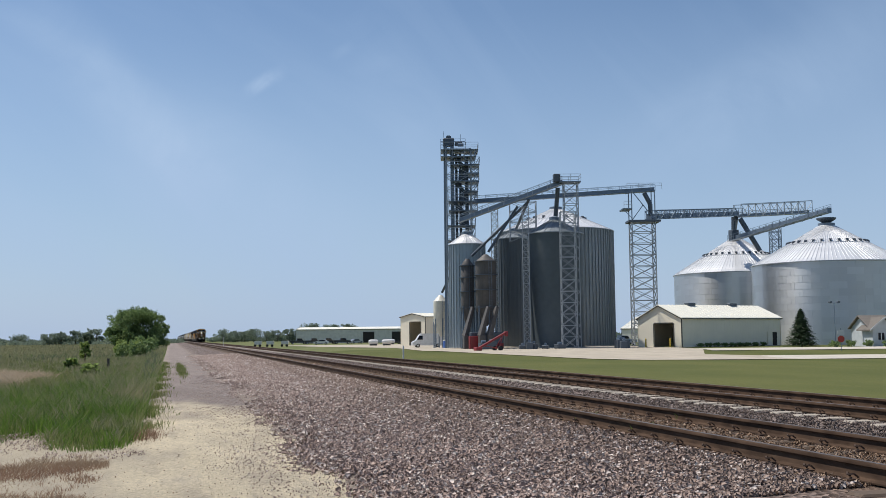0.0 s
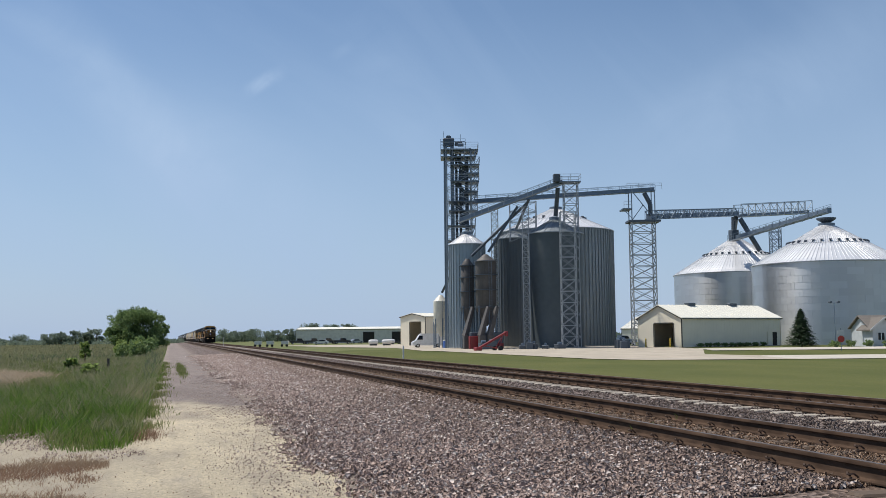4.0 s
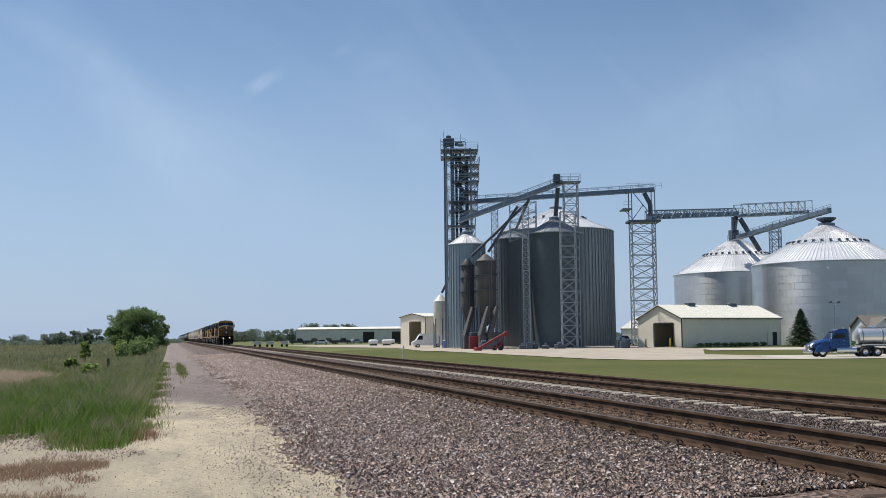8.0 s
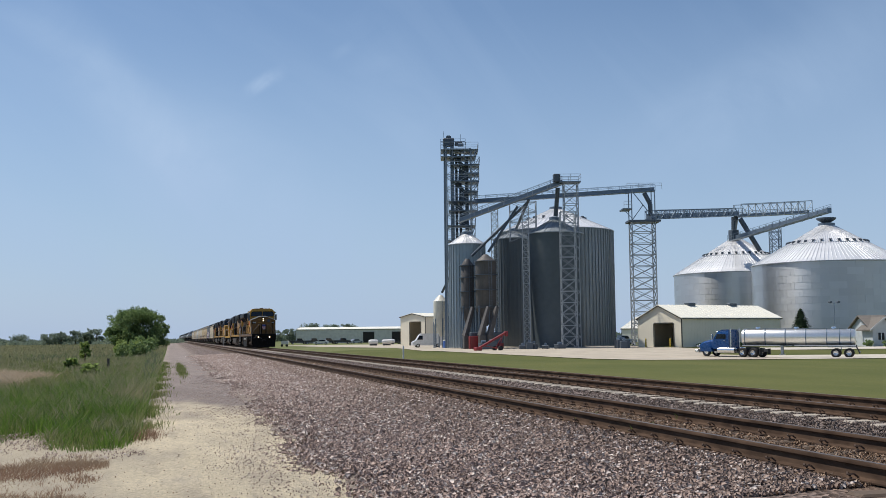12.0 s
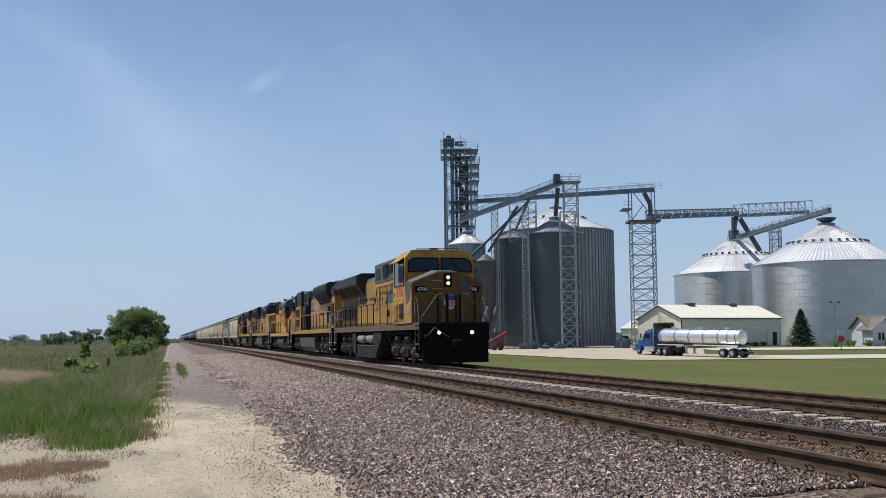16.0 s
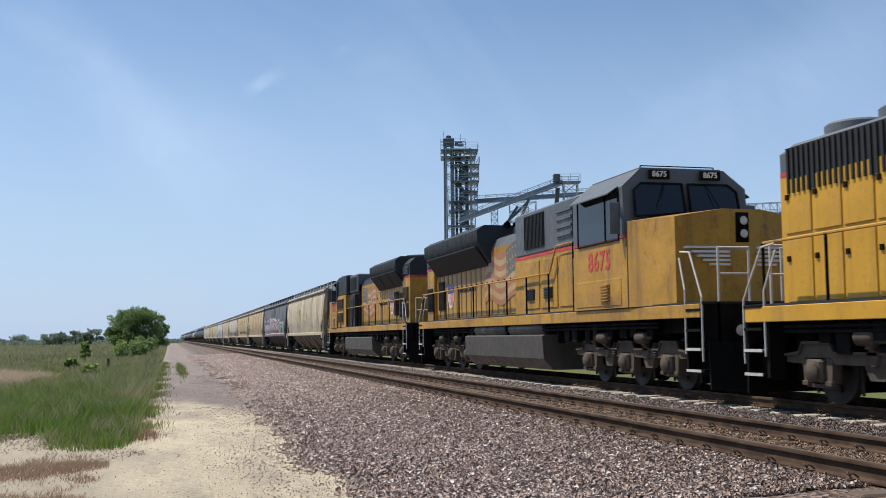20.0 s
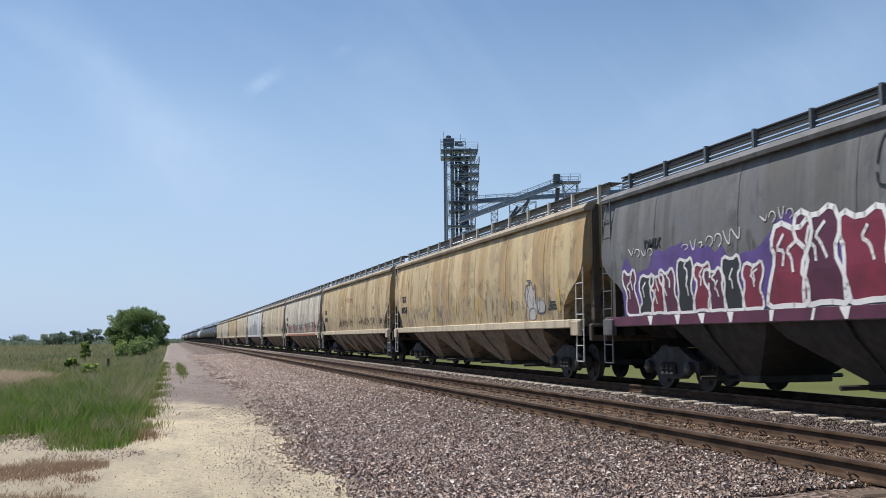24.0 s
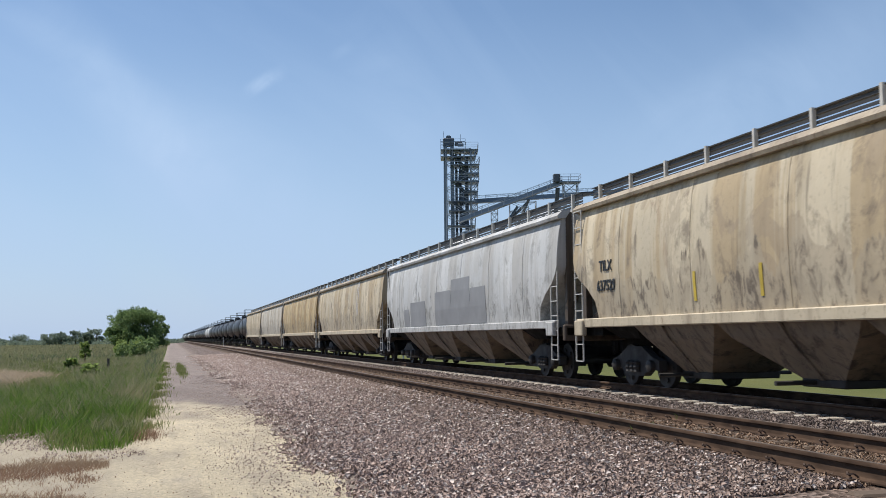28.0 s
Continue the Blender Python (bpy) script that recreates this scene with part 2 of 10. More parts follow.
def bed():
    n = Nodes("ballast_bed", 0.95, 0, 0.2)
    val, dist = cells(n, 19.0)
    big, _ = cells(n, 7.0)
    # the bed's dark tones paint the shade in the gaps between stones
    c = n.mix(n.span(val, 0.2, 0.85), (0.060, 0.046, 0.041), (0.34, 0.268, 0.24))
    c = n.mix(n.times(n.span(big, 0.3, 0.8), 0.35), c, (0.09, 0.07, 0.062))
    c = n.mix(n.times(n.span(n.noise(0.7, 4, (1, 0.4, 1), True), 0.5, 0.7), 0.35), c, (0.13, 0.085, 0.06))
    # rust dust along the near rails
    ax = across(n, "X", 0.5, 0.8)
    c = n.mix(n.times(n.times(n.span(ax, 4.6, 5.6), n.span(ax, 8.6, 7.6)), 0.55), c, n.mix(val, (0.08, 0.048, 0.028), (0.25, 0.16, 0.10)))
    # dust and fines from the gravel track
    c = n.mix(n.span(across(n, "X", 0.9, 0.5), 1.6, 2.7, 0.95, 0.0), c, n.mix(val, (0.19, 0.158, 0.132), (0.40, 0.335, 0.275)))
    n.bump(dist, 1.0, 0.05)
    return n.done(c)


M["bed"] = bed()
M["tie_concrete"] = painted("pale_concrete_tie", (0.40, 0.35, 0.29), 0.85, 0.8, (0.13, 0.09, 0.065), False, 0, 3)
M["tie_wood"] = painted("weathered_brown_timber_tie", (0.12, 0.085, 0.06), 0.9, 0.5, (0.05, 0.035, 0.025), False, 0, 3)
M["clip"] = plain("rusty_rail_clip", (0.060, 0.034, 0.022), 0.8)


def gravel_road():
    n = Nodes("pale_gravel_track", 0.95, 0, 0.2)
    val, dist = cells(n, 38.0)
    # further off grey-pink stone, near by pale sand with worn patches
    grey = n.mix(n.span(n.noise(0.5, 5, (1, 0.35, 1), True), 0.36, 0.62), (0.205, 0.168, 0.150), (0.31, 0.258, 0.232))
    sand = n.mix(n.span(n.noise(0.8, 5, (1, 0.5, 1), True), 0.34, 0.66), (0.58, 0.495, 0.345), (0.76, 0.655, 0.465))
    sand = n.mix(n.span(n.noise(0.9, 6, (1.6, 0.3, 1), True, 0.65), 0.48, 0.62, 0.0, 0.7), sand, (0.34, 0.285, 0.225))
    sand = n.mix(n.span(n.noise(1.9, 5, (1, 0.35, 1), True), 0.56, 0.74, 0.0, 0.75), sand, (0.44, 0.38, 0.31))
    sand = n.mix(0.30, sand, n.mix(n.span(val, 0.15, 0.7), (0.26, 0.22, 0.165), (0.82, 0.70, 0.51)))
    grey = n.mix(0.45, grey, n.mix(n.span(val, 0.15, 0.8), (0.10, 0.082, 0.075), (0.38, 0.315, 0.285)))
    c = n.mix(n.span(across(n, "Y", 7.0, 0.45), 20.5, 27.0), sand, grey)
    c = n.mix(n.span(across(n, "X", 0.7, 0.6), -0.9, -0.1, 0.6, 0.0), c, (0.46, 0.40, 0.31))
    c = n.mix(n.times(n.span(n.noise(9, 6, (1, 1, 1), True, 0.7), 0.52, 0.68), 0.4), c, (0.30, 0.255, 0.21))
    c = n.mix(n.times(n.span(n.noise(60, 4, (1, 1, 1), True), 0.5, 0.75), 0.4), c, (0.24, 0.20, 0.17))
    n.bump(n.noise(30, 6, (1, 1, 1), True, 0.7), 1.0, 0.05)
    return n.done(c)


M["gravel"] = gravel_road()


def turf(name, a, b, c3, fine=6.0):
    n = Nodes(name, 0.9, 0, 0.2)
    c = n.mix(n.span(n.noise(0.12, 5, (1, 0.5, 1), True), 0.35, 0.65), a, b)
    c = n.mix(n.times(n.span(n.noise(fine, 6, (1, 1, 1), True), 0.4, 0.75), 0.6), c, c3)
    n.bump(n.noise(fine * 2, 5, (1, 1, 1), True), 0.5, 0.08)
    return n.done(c)


M["ground"] = turf("grassy_ground", (0.092, 0.116, 0.032), (0.144, 0.156, 0.056), (0.192, 0.172, 0.088))
M["lawn"] = turf("mown_lawn", (0.0816, 0.0951, 0.0234), (0.122, 0.124, 0.035), (0.0677, 0.0789, 0.0194), 3.5)
M["yard"] = painted("dusty_tan_yard_gravel", (0.46, 0.40, 0.315), 0.9, 0.5, (0.26, 0.22, 0.17), False, 0, 0.35, (0.36, 0.31, 0.24))
M["concrete"] = painted("pale_dusty_concrete", (0.54, 0.491, 0.414), 0.9, 0.2, (0.324, 0.288, 0.243), False, 0, 0.3)


def blades(name, a, b, tip, thin_share=0.4):
    n = Nodes(name, 0.65, 0, 0.25)
    c = n.mix(n.island(), a, b)
    c = n.mix(n.span(n.noise(0.25, 3, (1, 1, 1), True), 0.42, 0.68), c, tip)
    # light passes through the blade
    thin = n.node("ShaderNodeBsdfTranslucent")
    both = n.node("ShaderNodeMixShader", Fac=thin_share)
    n.link(c, thin.inputs["Color"])
    n.link(n.b.outputs["BSDF"], both.inputs[1])
    n.link(thin.outputs["BSDF"], both.inputs[2])
    n.link(both.outputs["Shader"], n.t.nodes["Material Output"].inputs["Surface"])
    return n.done(c)


M["grass"] = blades("tall_green_grass", (0.085, 0.125, 0.030), (0.235, 0.265, 0.090), (0.27, 0.265, 0.12))
M["lawn_blade"] = blades("mown_grass", (0.0816, 0.093, 0.0234), (0.111, 0.12, 0.0331), (0.0991, 0.107, 0.0292))
M["grass_dry"] = blades("dry_tan_grass", (0.24, 0.20, 0.125), (0.44, 0.375, 0.255), (0.30, 0.25, 0.15))
M["grass_seed"] = blades("pale_green_seeding_grass", (0.17, 0.18, 0.085), (0.36, 0.345, 0.20), (0.31, 0.275, 0.165))
M["straw"] = blades("bleached_pinkish_straw", (0.34, 0.265, 0.185), (0.58, 0.475, 0.36), (0.40, 0.31, 0.21))
M["weed_grey"] = blades("grey-green_weeds", (0.10, 0.125, 0.065), (0.23, 0.26, 0.16), (0.16, 0.19, 0.11))
M["grass_brown"] = blades("dead_reddish_brown_grass", (0.20, 0.115, 0.075), (0.36, 0.235, 0.155), (0.34, 0.265, 0.175))
M["grass_bright"] = blades("bright_green_grass", (0.06, 0.126, 0.0168), (0.192, 0.294, 0.054), (0.12, 0.204, 0.036))
M["leaf"] = blades("green_leaves", (0.115, 0.182, 0.0675), (0.236, 0.317, 0.124), (0.176, 0.243, 0.0945), 0.45)
M["leaf_bright"] = blades("bright_young_leaves", (0.162, 0.234, 0.0607), (0.304, 0.374, 0.132), (0.223, 0.293, 0.0911), 0.6)
# aerial haze is put into this leaf colour: paler and bluer
M["leaf_far"] = blades("haze_tinted_distant_leaves", (0.16, 0.205, 0.155), (0.25, 0.30, 0.225), (0.20, 0.25, 0.19), 0.5)
M["needle"] = blades("dark_green_needles", (0.0408, 0.0789, 0.0408), (0.0952, 0.143, 0.0748), (0.068, 0.109, 0.0571))
M["bark"] = plain("grey_brown_bark", (0.09, 0.07, 0.05), 0.9)


# ---- mesh tools ----
class Geo:
    """Vertices and faces gathered for one mesh."""

    def __init__(self):
        self.v, self.f = [], []

    def add(self, verts, faces):
        k = len(self.v)
        self.v += [tuple(p) for p in verts]
        self.f += [tuple(k + i for i in f) for f in faces]
        return self

    def box(self, x0, x1, y0, y1, z0, z1, e=0.0):
        """A box; e: the width of its chamfer."""
        if e <= 0:
            return self.add([(x, y, z) for x in (x0, x1) for y in (y0, y1) for z in (z0, z1)],
                            [(0, 1, 3, 2), (4, 6, 7, 5), (0, 4, 5, 1), (2, 3, 7, 6), (0, 2, 6, 4), (1, 5, 7, 3)])
        vs, ids = [], {}
        for i, x in enumerate((x0, x1)):
            for j, y in enumerate((y0, y1)):
                for k, z in enumerate((z0, z1)):
                    for a in range(3):
                        d = [e if q != a else 0 for q in range(3)]
                        ids[i, j, k, a] = len(vs)
                        vs.append((x + (d[0] if i == 0 else -d[0]), y + (d[1] if j == 0 else -d[1]), z + (d[2] if k == 0 else -d[2])))
        fs = []
        for a in range(3):
            for s in (0, 1):
                c = []
                for p, q in ((0, 0), (1, 0), (1, 1), (0, 1)):
                    ijk = [0, 0, 0]
                    ijk[a], ijk[(a + 1) % 3], ijk[(a + 2) % 3] = s, p, q
                    c.append(ids[(*ijk, a)])
                fs.append(c if s else c[::-1])
        for a in range(3):
            b, c = (a + 1) % 3, (a + 2) % 3
            for p in (0, 1):
                for q in (0, 1):
                    lo, hi = [0, 0, 0], [0, 0, 0]
                    lo[b] = hi[b] = p
                    lo[c] = hi[c] = q
                    lo[a], hi[a] = 0, 1
                    f = [ids[(*lo, b)], ids[(*lo, c)], ids[(*hi, c)], ids[(*hi, b)]]
                    fs.append(f if p != q else f[::-1])
        for i in (0, 1):
            for j in (0, 1):
                for k in (0, 1):
                    f = [ids[i, j, k, 0], ids[i, j, k, 1], ids[i, j, k, 2]]
                    fs.append(f if (i + j + k) % 2 else f[::-1])
        return self.add(vs, fs)

    def prism(self, poly, axis, a, b):
        """A polygon swept along an axis from a to b. axis x: (y, z); y: (x, z); z: (x, y)."""
        def at(p, w):
            return {"x": (w, p[0], p[1]), "y": (p[0], w, p[1]), "z": (p[0], p[1], w)}[axis]
        n = len(poly)
        vs = [at(p, a) for p in poly] + [at(p, b) for p in poly]
        fs = [tuple(range(n))[::-1], tuple(range(n, 2 * n))] + [(i, (i + 1) % n, n + (i + 1) % n, n + i) for i in range(n)]
        return self.add(vs, fs)

    def tube(self, p, q, r, n=6, r2=None):
        """A round or square bar between two points."""
        p, q = Vector(p), Vector(q)
        d = (q - p)
        if d.length < 1e-6:
            return self
        d.normalize()
        u = d.cross(Vector((0, 0, 1)) if abs(d.z) < 0.95 else Vector((0, 1, 0))).normalized()
        w = d.cross(u)
        r2 = r if r2 is None else r2
        ring = [(math.cos(2 * math.pi * (i + 0.5) / n), math.sin(2 * math.pi * (i + 0.5) / n)) for i in range(n)]
        vs = [p + u * c * r + w * s * r for c, s in ring] + [q + u * c * r2 + w * s * r2 for c, s in ring]
        return self.add(vs, [tuple(range(n))[::-1], tuple(range(n, 2 * n))] + [(i, (i + 1) % n, n + (i + 1) % n, n + i) for i in range(n)])

    def path(self, pts, r, n=6):
        for a, b in zip(pts, pts[1:]):
            self.tube(a, b, r, n)
        return self

    def lathe(self, profile, n=32, at=(0, 0, 0), axis="z", arc=None):
        """A profile of (radius, height) turned about an axis."""
        vs, fs, m = [], [], len(profile)
        for i in range(n):
            a = 2 * math.pi * i / n
            for r, h in profile:
                c, s = r * math.cos(a), r * math.sin(a)
                p = {"z": (c, s, h), "y": (c, h, s), "x": (h, c, s)}[axis]
                vs.append((p[0] + at[0], p[1] + at[1], p[2] + at[2]))
        for i in range(n):
            j = (i + 1) % n
            for k in range(m - 1):
                fs.append((i * m + k, j * m + k, j * m + k + 1, i * m + k + 1))
        return self.add(vs, fs)

    def quad(self, a, b, c, d):
        return self.add([a, b, c, d], [(0, 1, 2, 3)])

    def mesh(self, name, smooth=35):
        me = bpy.data.meshes.new(name)
        me.from_pydata(self.v, [], self.f)
        if smooth:
            me.polygons.foreach_set("use_smooth", [True] * len(me.polygons))
            me.set_sharp_from_angle(angle=radians(smooth))
        bm = bmesh.new()
        bm.from_mesh(me)
        bmesh.ops.recalc_face_normals(bm, faces=bm.faces)
        bm.to_mesh(me)
        bm.free()
        me.update()
        return me


def raw_mesh(name, verts, faces, mat, smooth=False):
    """A mesh from numpy arrays of vertices and equal-sided faces."""
    me = bpy.data.meshes.new(name)
    verts, faces = np.asarray(verts, np.float32), np.asarray(faces, np.int32)
    n, k = faces.shape
    me.vertices.add(len(verts))
    me.vertices.foreach_set("co", verts.ravel())
    me.loops.add(n * k)
    me.loops.foreach_set("vertex_index", faces.ravel())
    me.polygons.add(n)
    me.polygons.foreach_set("loop_start", np.arange(0, n * k, k, dtype=np.int32))
    me.polygons.foreach_set("loop_total", np.full(n, k, np.int32))
    if smooth:
        me.polygons.foreach_set("use_smooth", np.ones(n, bool))
    me.update(calc_edges=True)
    me.materials.append(mat)
    return me


def part(name, geo, material, parent, label="", smooth=35):
    """Links a Geo, or a ready mesh, as one mesh object under a thing or a part."""
    me = geo.mesh(name, smooth) if isinstance(geo, Geo) else geo
    if not me.materials:
        me.materials.append(material)
    ob = new(name, me)
    ob.parent = parent
    if label:
        ob["label"] = label
    return ob


def thing(name, label, category, m=None, group="", kind=""):
    ob = new(name)
    ob.empty_display_size = 0.5
    if m is not None:
        ob.matrix_basis = m
    return tagged(ob, label, category, group, kind)


def shared(ob, name, parent, m):
    """Another object on ob's mesh."""
    o = new(name, ob.data)
    o.parent = parent
    o.matrix_basis = m
    return o


def lettering(text, size, depth=0.01, spread=1.0):
    """A mesh of words in the built-in font, in the x-z plane, centred, facing -y."""
    cu = bpy.data.curves.new("text", "FONT")
    cu.body, cu.size, cu.extrude, cu.align_x, cu.align_y, cu.space_character = text, size, depth, "CENTER", "CENTER", spread
    cu.resolution_u = 2
    cu.offset = size * 0.018
    ob = bpy.data.objects.new("text", cu)
    me = bpy.data.meshes.new_from_object(ob)
    me.transform(Matrix.Rotation(radians(90), 4, "X"))
    bpy.data.objects.remove(ob)
    bpy.data.curves.remove(cu)
    me.materials.clear()
    return me


def put_text(parent, text, size, m, mat, name="lettering", spread=1.0):
    me = lettering(text, size, 0.006, spread)
    me.materials.append(mat)
    ob = new(name, me)
    ob.parent = parent
    ob.matrix_basis = m
    return ob


# ---- setting ----
FWD = (math.sin(TURN), math.cos(TURN))
RGT = (math.cos(TURN), -math.sin(TURN))


def yard(r, f, z=0.0):
    """A place in the yard's own frame: r across, f away."""
    return (RGT[0] * r + FWD[0] * f, RGT[1] * r + FWD[1] * f, z)


def ease(v, a, b):
    t = np.clip((v - a) / (b - a), 0, 1)
    return t * t * (3 - 2 * t)


def ground_z(x, y):
    f = x * FWD[0] + y * FWD[1]
    r = x * RGT[0] + y * RGT[1]
    right = -0.10 - 1.05 * ease(x, 12.8, 17.0) + 0.62 * np.clip((f - 116) / 30, 0, 1) * ease(x, 17.0, 30.0) * ease(r, -70, -45)
    left = -0.02 - 0.33 * ease(-x, 0.6, 6.0)
    return np.where(x > 3, right, left)


def make_ground():
    xs = np.concatenate([-np.geomspace(3800, 70, 12), np.arange(-60, -8, 2.0), np.arange(-8, 22, 0.5), np.arange(22, 160, 2.5), np.geomspace(170, 3800, 12)])
    ys = np.concatenate([-np.geomspace(3000, 30, 8), np.arange(-20, 60, 1.0), np.arange(60, 260, 3.0), np.geomspace(270, 4200, 14)])
    gx, gy = np.meshgrid(xs, ys, indexing="ij")
    gz = ground_z(gx, gy)
    nx, ny = len(xs), len(ys)
    i, j = np.meshgrid(np.arange(nx - 1), np.arange(ny - 1), indexing="ij")
    a = (i * ny + j).ravel()
    faces = np.stack([a, a + ny, a + ny + 1, a + 1], 1)
    me = raw_mesh("ground", np.stack([gx.ravel(), gy.ravel(), gz.ravel()], 1), faces, M["ground"], True)
    me.materials.append(M["lawn"])
    cx = (gx[:-1, :-1] + gx[1:, 1:]).ravel() / 2
    cy = (gy[:-1, :-1] + gy[1:, 1:]).ravel() / 2
    me.polygons.foreach_set("material_index", ((cx > 14) & (cx < 160) & (cy < 170)).astype(np.int32))
    tagged(new("ground", me), "flat grassy ground reaching the horizon, mown lawn beside the yard", "ground", kind="structure")


make_ground()


def strip_sheet(name, edge, mat, label, dz=0.03):
    """A flat strip along the railway: rows of (y, x of its left edge, x of its right edge)."""
    n = 10
    vs, fs = [], []
    for y, a, b in edge:
        for k in range(n + 1):
            x = a + (b - a) * k / n
            vs.append((x, y, float(ground_z(np.array(x), np.array(y))) + dz * (0.0 if k in (0, n) else 1)))
    for i in range(len(edge) - 1):
        for k in range(n):
            p = i * (n + 1) + k
            fs.append((p, p + 1, p + n + 2, p + n + 1))
    ob = new(name, raw_mesh(name, vs, fs, mat, True))
    return tagged(ob, label, "road", kind="structure")


rng = np.random.default_rng(5)
ROAD_Y = np.concatenate([np.arange(-20, 40, 0.5), np.arange(40, 120, 2.0), np.arange(120, 420, 15.0)])


def road_left(y):
    if y < 16.8:
        return -12.0
    return min(-0.42 + 0.16 * math.sin(y * 1.3) + 0.10 * math.sin(y * 3.1) - 0.002 * max(0, y - 80), max(-12.0, -0.5 - 11 * max(0.0, 1 - (y - 16.8) / 1.6) ** 2.2))


strip_sheet("gravel_road", [(float(y), road_left(y), 2.9) for y in ROAD_Y], M["gravel"], "pale rutted gravel track beside the railway", 0.03)

strip_sheet("gravel_patch", [(16.5 + 0.25 * k, -14.0, -1.15 - 0.36 * k * 0.25 * (1 + 0.25 * math.sin(k * 1.7)) + 0.12 * math.sin(k * 2.9)) for k in range(29)], M["gravel"], "bare grey gravel patch at the corner of the field", 0.03)

# ballast beds and their stones
RAIL_A, RAIL_B = 5.95, 10.28      # the near rail of each track
GAUGE = 1.505
TOP_A, TOP_B = 0.366, 0.365        # heights of the rail heads


def ballast_z(x):
    xs = [1.35, 2.2, 5.0, 5.3, 8.1, 8.6, 9.0, 9.4, 12.4, 12.9, 15.2]
    zs = [-0.02, 0.05, 0.165, 0.185, 0.185, 0.15, 0.12, 0.165, 0.172, 0.13, -1.05]
    return np.interp(x, xs, zs)


def make_ballast():
    xs = np.concatenate([np.linspace(1.35, 15.2, 60)])
    ys = np.concatenate([np.arange(-30, 60, 0.5), np.arange(60, 200, 4.0), np.arange(200, 2300, 50.0)])
    gx, gy = np.meshgrid(xs, ys, indexing="ij")
    gz = ballast_z(gx) + (rng.random(gx.shape) - 0.5) * 0.02 - 0.012
    gz += 0.03 * np.sin(gy * 0.9 + 2 * np.sin(gy * 0.31)) * np.exp(-((gx - 1.9) / 0.5) ** 2)
    nx, ny = len(xs), len(ys)
    i, j = np.meshgrid(np.arange(nx - 1), np.arange(ny - 1), indexing="ij")
    a = (i * ny + j).ravel()
    me = raw_mesh("ballast", np.stack([gx.ravel(), gy.ravel(), gz.ravel()], 1), np.stack([a, a + ny, a + ny + 1, a + 1], 1), M["bed"], True)
    tagged(new("ballast_bed", me), "pinkish grey crushed stone bed under two tracks", "ballast", kind="structure")


make_ballast()
PHI = (1 + 5 ** 0.5) / 2
ICO_V = np.array([(s, t * PHI, 0) for s in (-1, 1) for t in (-1, 1)] + [(0, s, t * PHI) for s in (-1, 1) for t in (-1, 1)] + [(t * PHI, 0, s) for s in (-1, 1) for t in (-1, 1)]) / 1.9
ICO_F = np.array([(a, b, c) for a in range(12) for b in range(a + 1, 12) for c in range(b + 1, 12)
                  if all(abs(np.linalg.norm(ICO_V[p] - ICO_V[q]) - 2 / 1.9) < 0.01 for p, q in ((a, b), (b, c), (a, c)))])


OCT_V = np.array([(1, 0.1, 0), (-1, -0.1, 0.1), (0.1, 1, 0), (-0.1, -1, 0), (0.15, 0, 1), (0, 0.1, -1)]) * 0.80
OCT_F = np.array([(0, 2, 4), (2, 1, 4), (1, 3, 4), (3, 0, 4), (2, 0, 5), (1, 2, 5), (3, 1, 5), (0, 3, 5)])


def scatter(name, label, pts, sizes, mat, flat=0.62, category="stones", coarse=False):
    """Many small angular stones in one mesh; coarse: fewer faces on each."""
    n = len(pts)
    shape_v, shape_f = (OCT_V, OCT_F) if coarse else (ICO_V, ICO_F)
    m = len(shape_v)
    q = rng.normal(size=(n, 4))
    q /= np.linalg.norm(q, axis=1)[:, None]
    w, x, y, z = q.T
    rot = np.stack([np.stack([1 - 2 * (y * y + z * z), 2 * (x * y - z * w), 2 * (x * z + y * w)], 1),
                    np.stack([2 * (x * y + z * w), 1 - 2 * (x * x + z * z), 2 * (y * z - x * w)], 1),
                    np.stack([2 * (x * z - y * w), 2 * (y * z + x * w), 1 - 2 * (x * x + y * y)], 1)], 1)
    base = shape_v[None] * (1 + (rng.random((n, m, 1)) - 0.5) * 0.55) * np.stack([np.ones(n), 0.6 + 0.4 * rng.random(n), flat * (0.7 + 0.5 * rng.random(n))], 1)[:, None]
    v = np.einsum("nij,nkj->nki", rot, base) * sizes[:, None, None] + pts[:, None]
    f = shape_f[None] + (np.arange(n) * m)[:, None, None]
    return tagged(new(name, raw_mesh(name, v.reshape(-1, 3), f.reshape(-1, 3), mat)), label, category, kind="stuff")


def stone_field(name, label, count, x0, x1, ylo, yhi, s0, s1, mat, lift=0.2, power=1.0, zf=None, edge=None):
    x = x0 + (x1 - x0) * rng.random(count)
    # density falls off with distance
    y = ylo * (yhi / ylo) ** (rng.random(count) ** power)
    s = s0 + (s1 - s0) * rng.random(count) ** 1.5
    s *= np.clip((y / 22.0) ** 0.5, 1, 2.2)
    z = (ballast_z(x) if zf is None else zf(x, y)) + s * lift
    if edge is not None:
        keep = rng.random(count) < np.clip((x - edge[0] - 0.35 * np.sin(y * 0.8 + np.sin(y * 2.1))) / edge[1], 0, 1) ** 1.3
        x, y, z, s = x[keep], y[keep], z[keep], s[keep]
    pts, near = np.stack([x, y, z], 1), y < 21 + 3.0 * rng.normal(size=len(y))
    if s1 < 0.02:
        return scatter(name, label, pts, s, mat, coarse=True)
    far = ~near & (rng.random(len(y)) < 0.62)
    scatter(name, label + ", further along", pts[far], s[far], mat, coarse=True)
    return scatter(name, label, pts[near], s[near], mat)


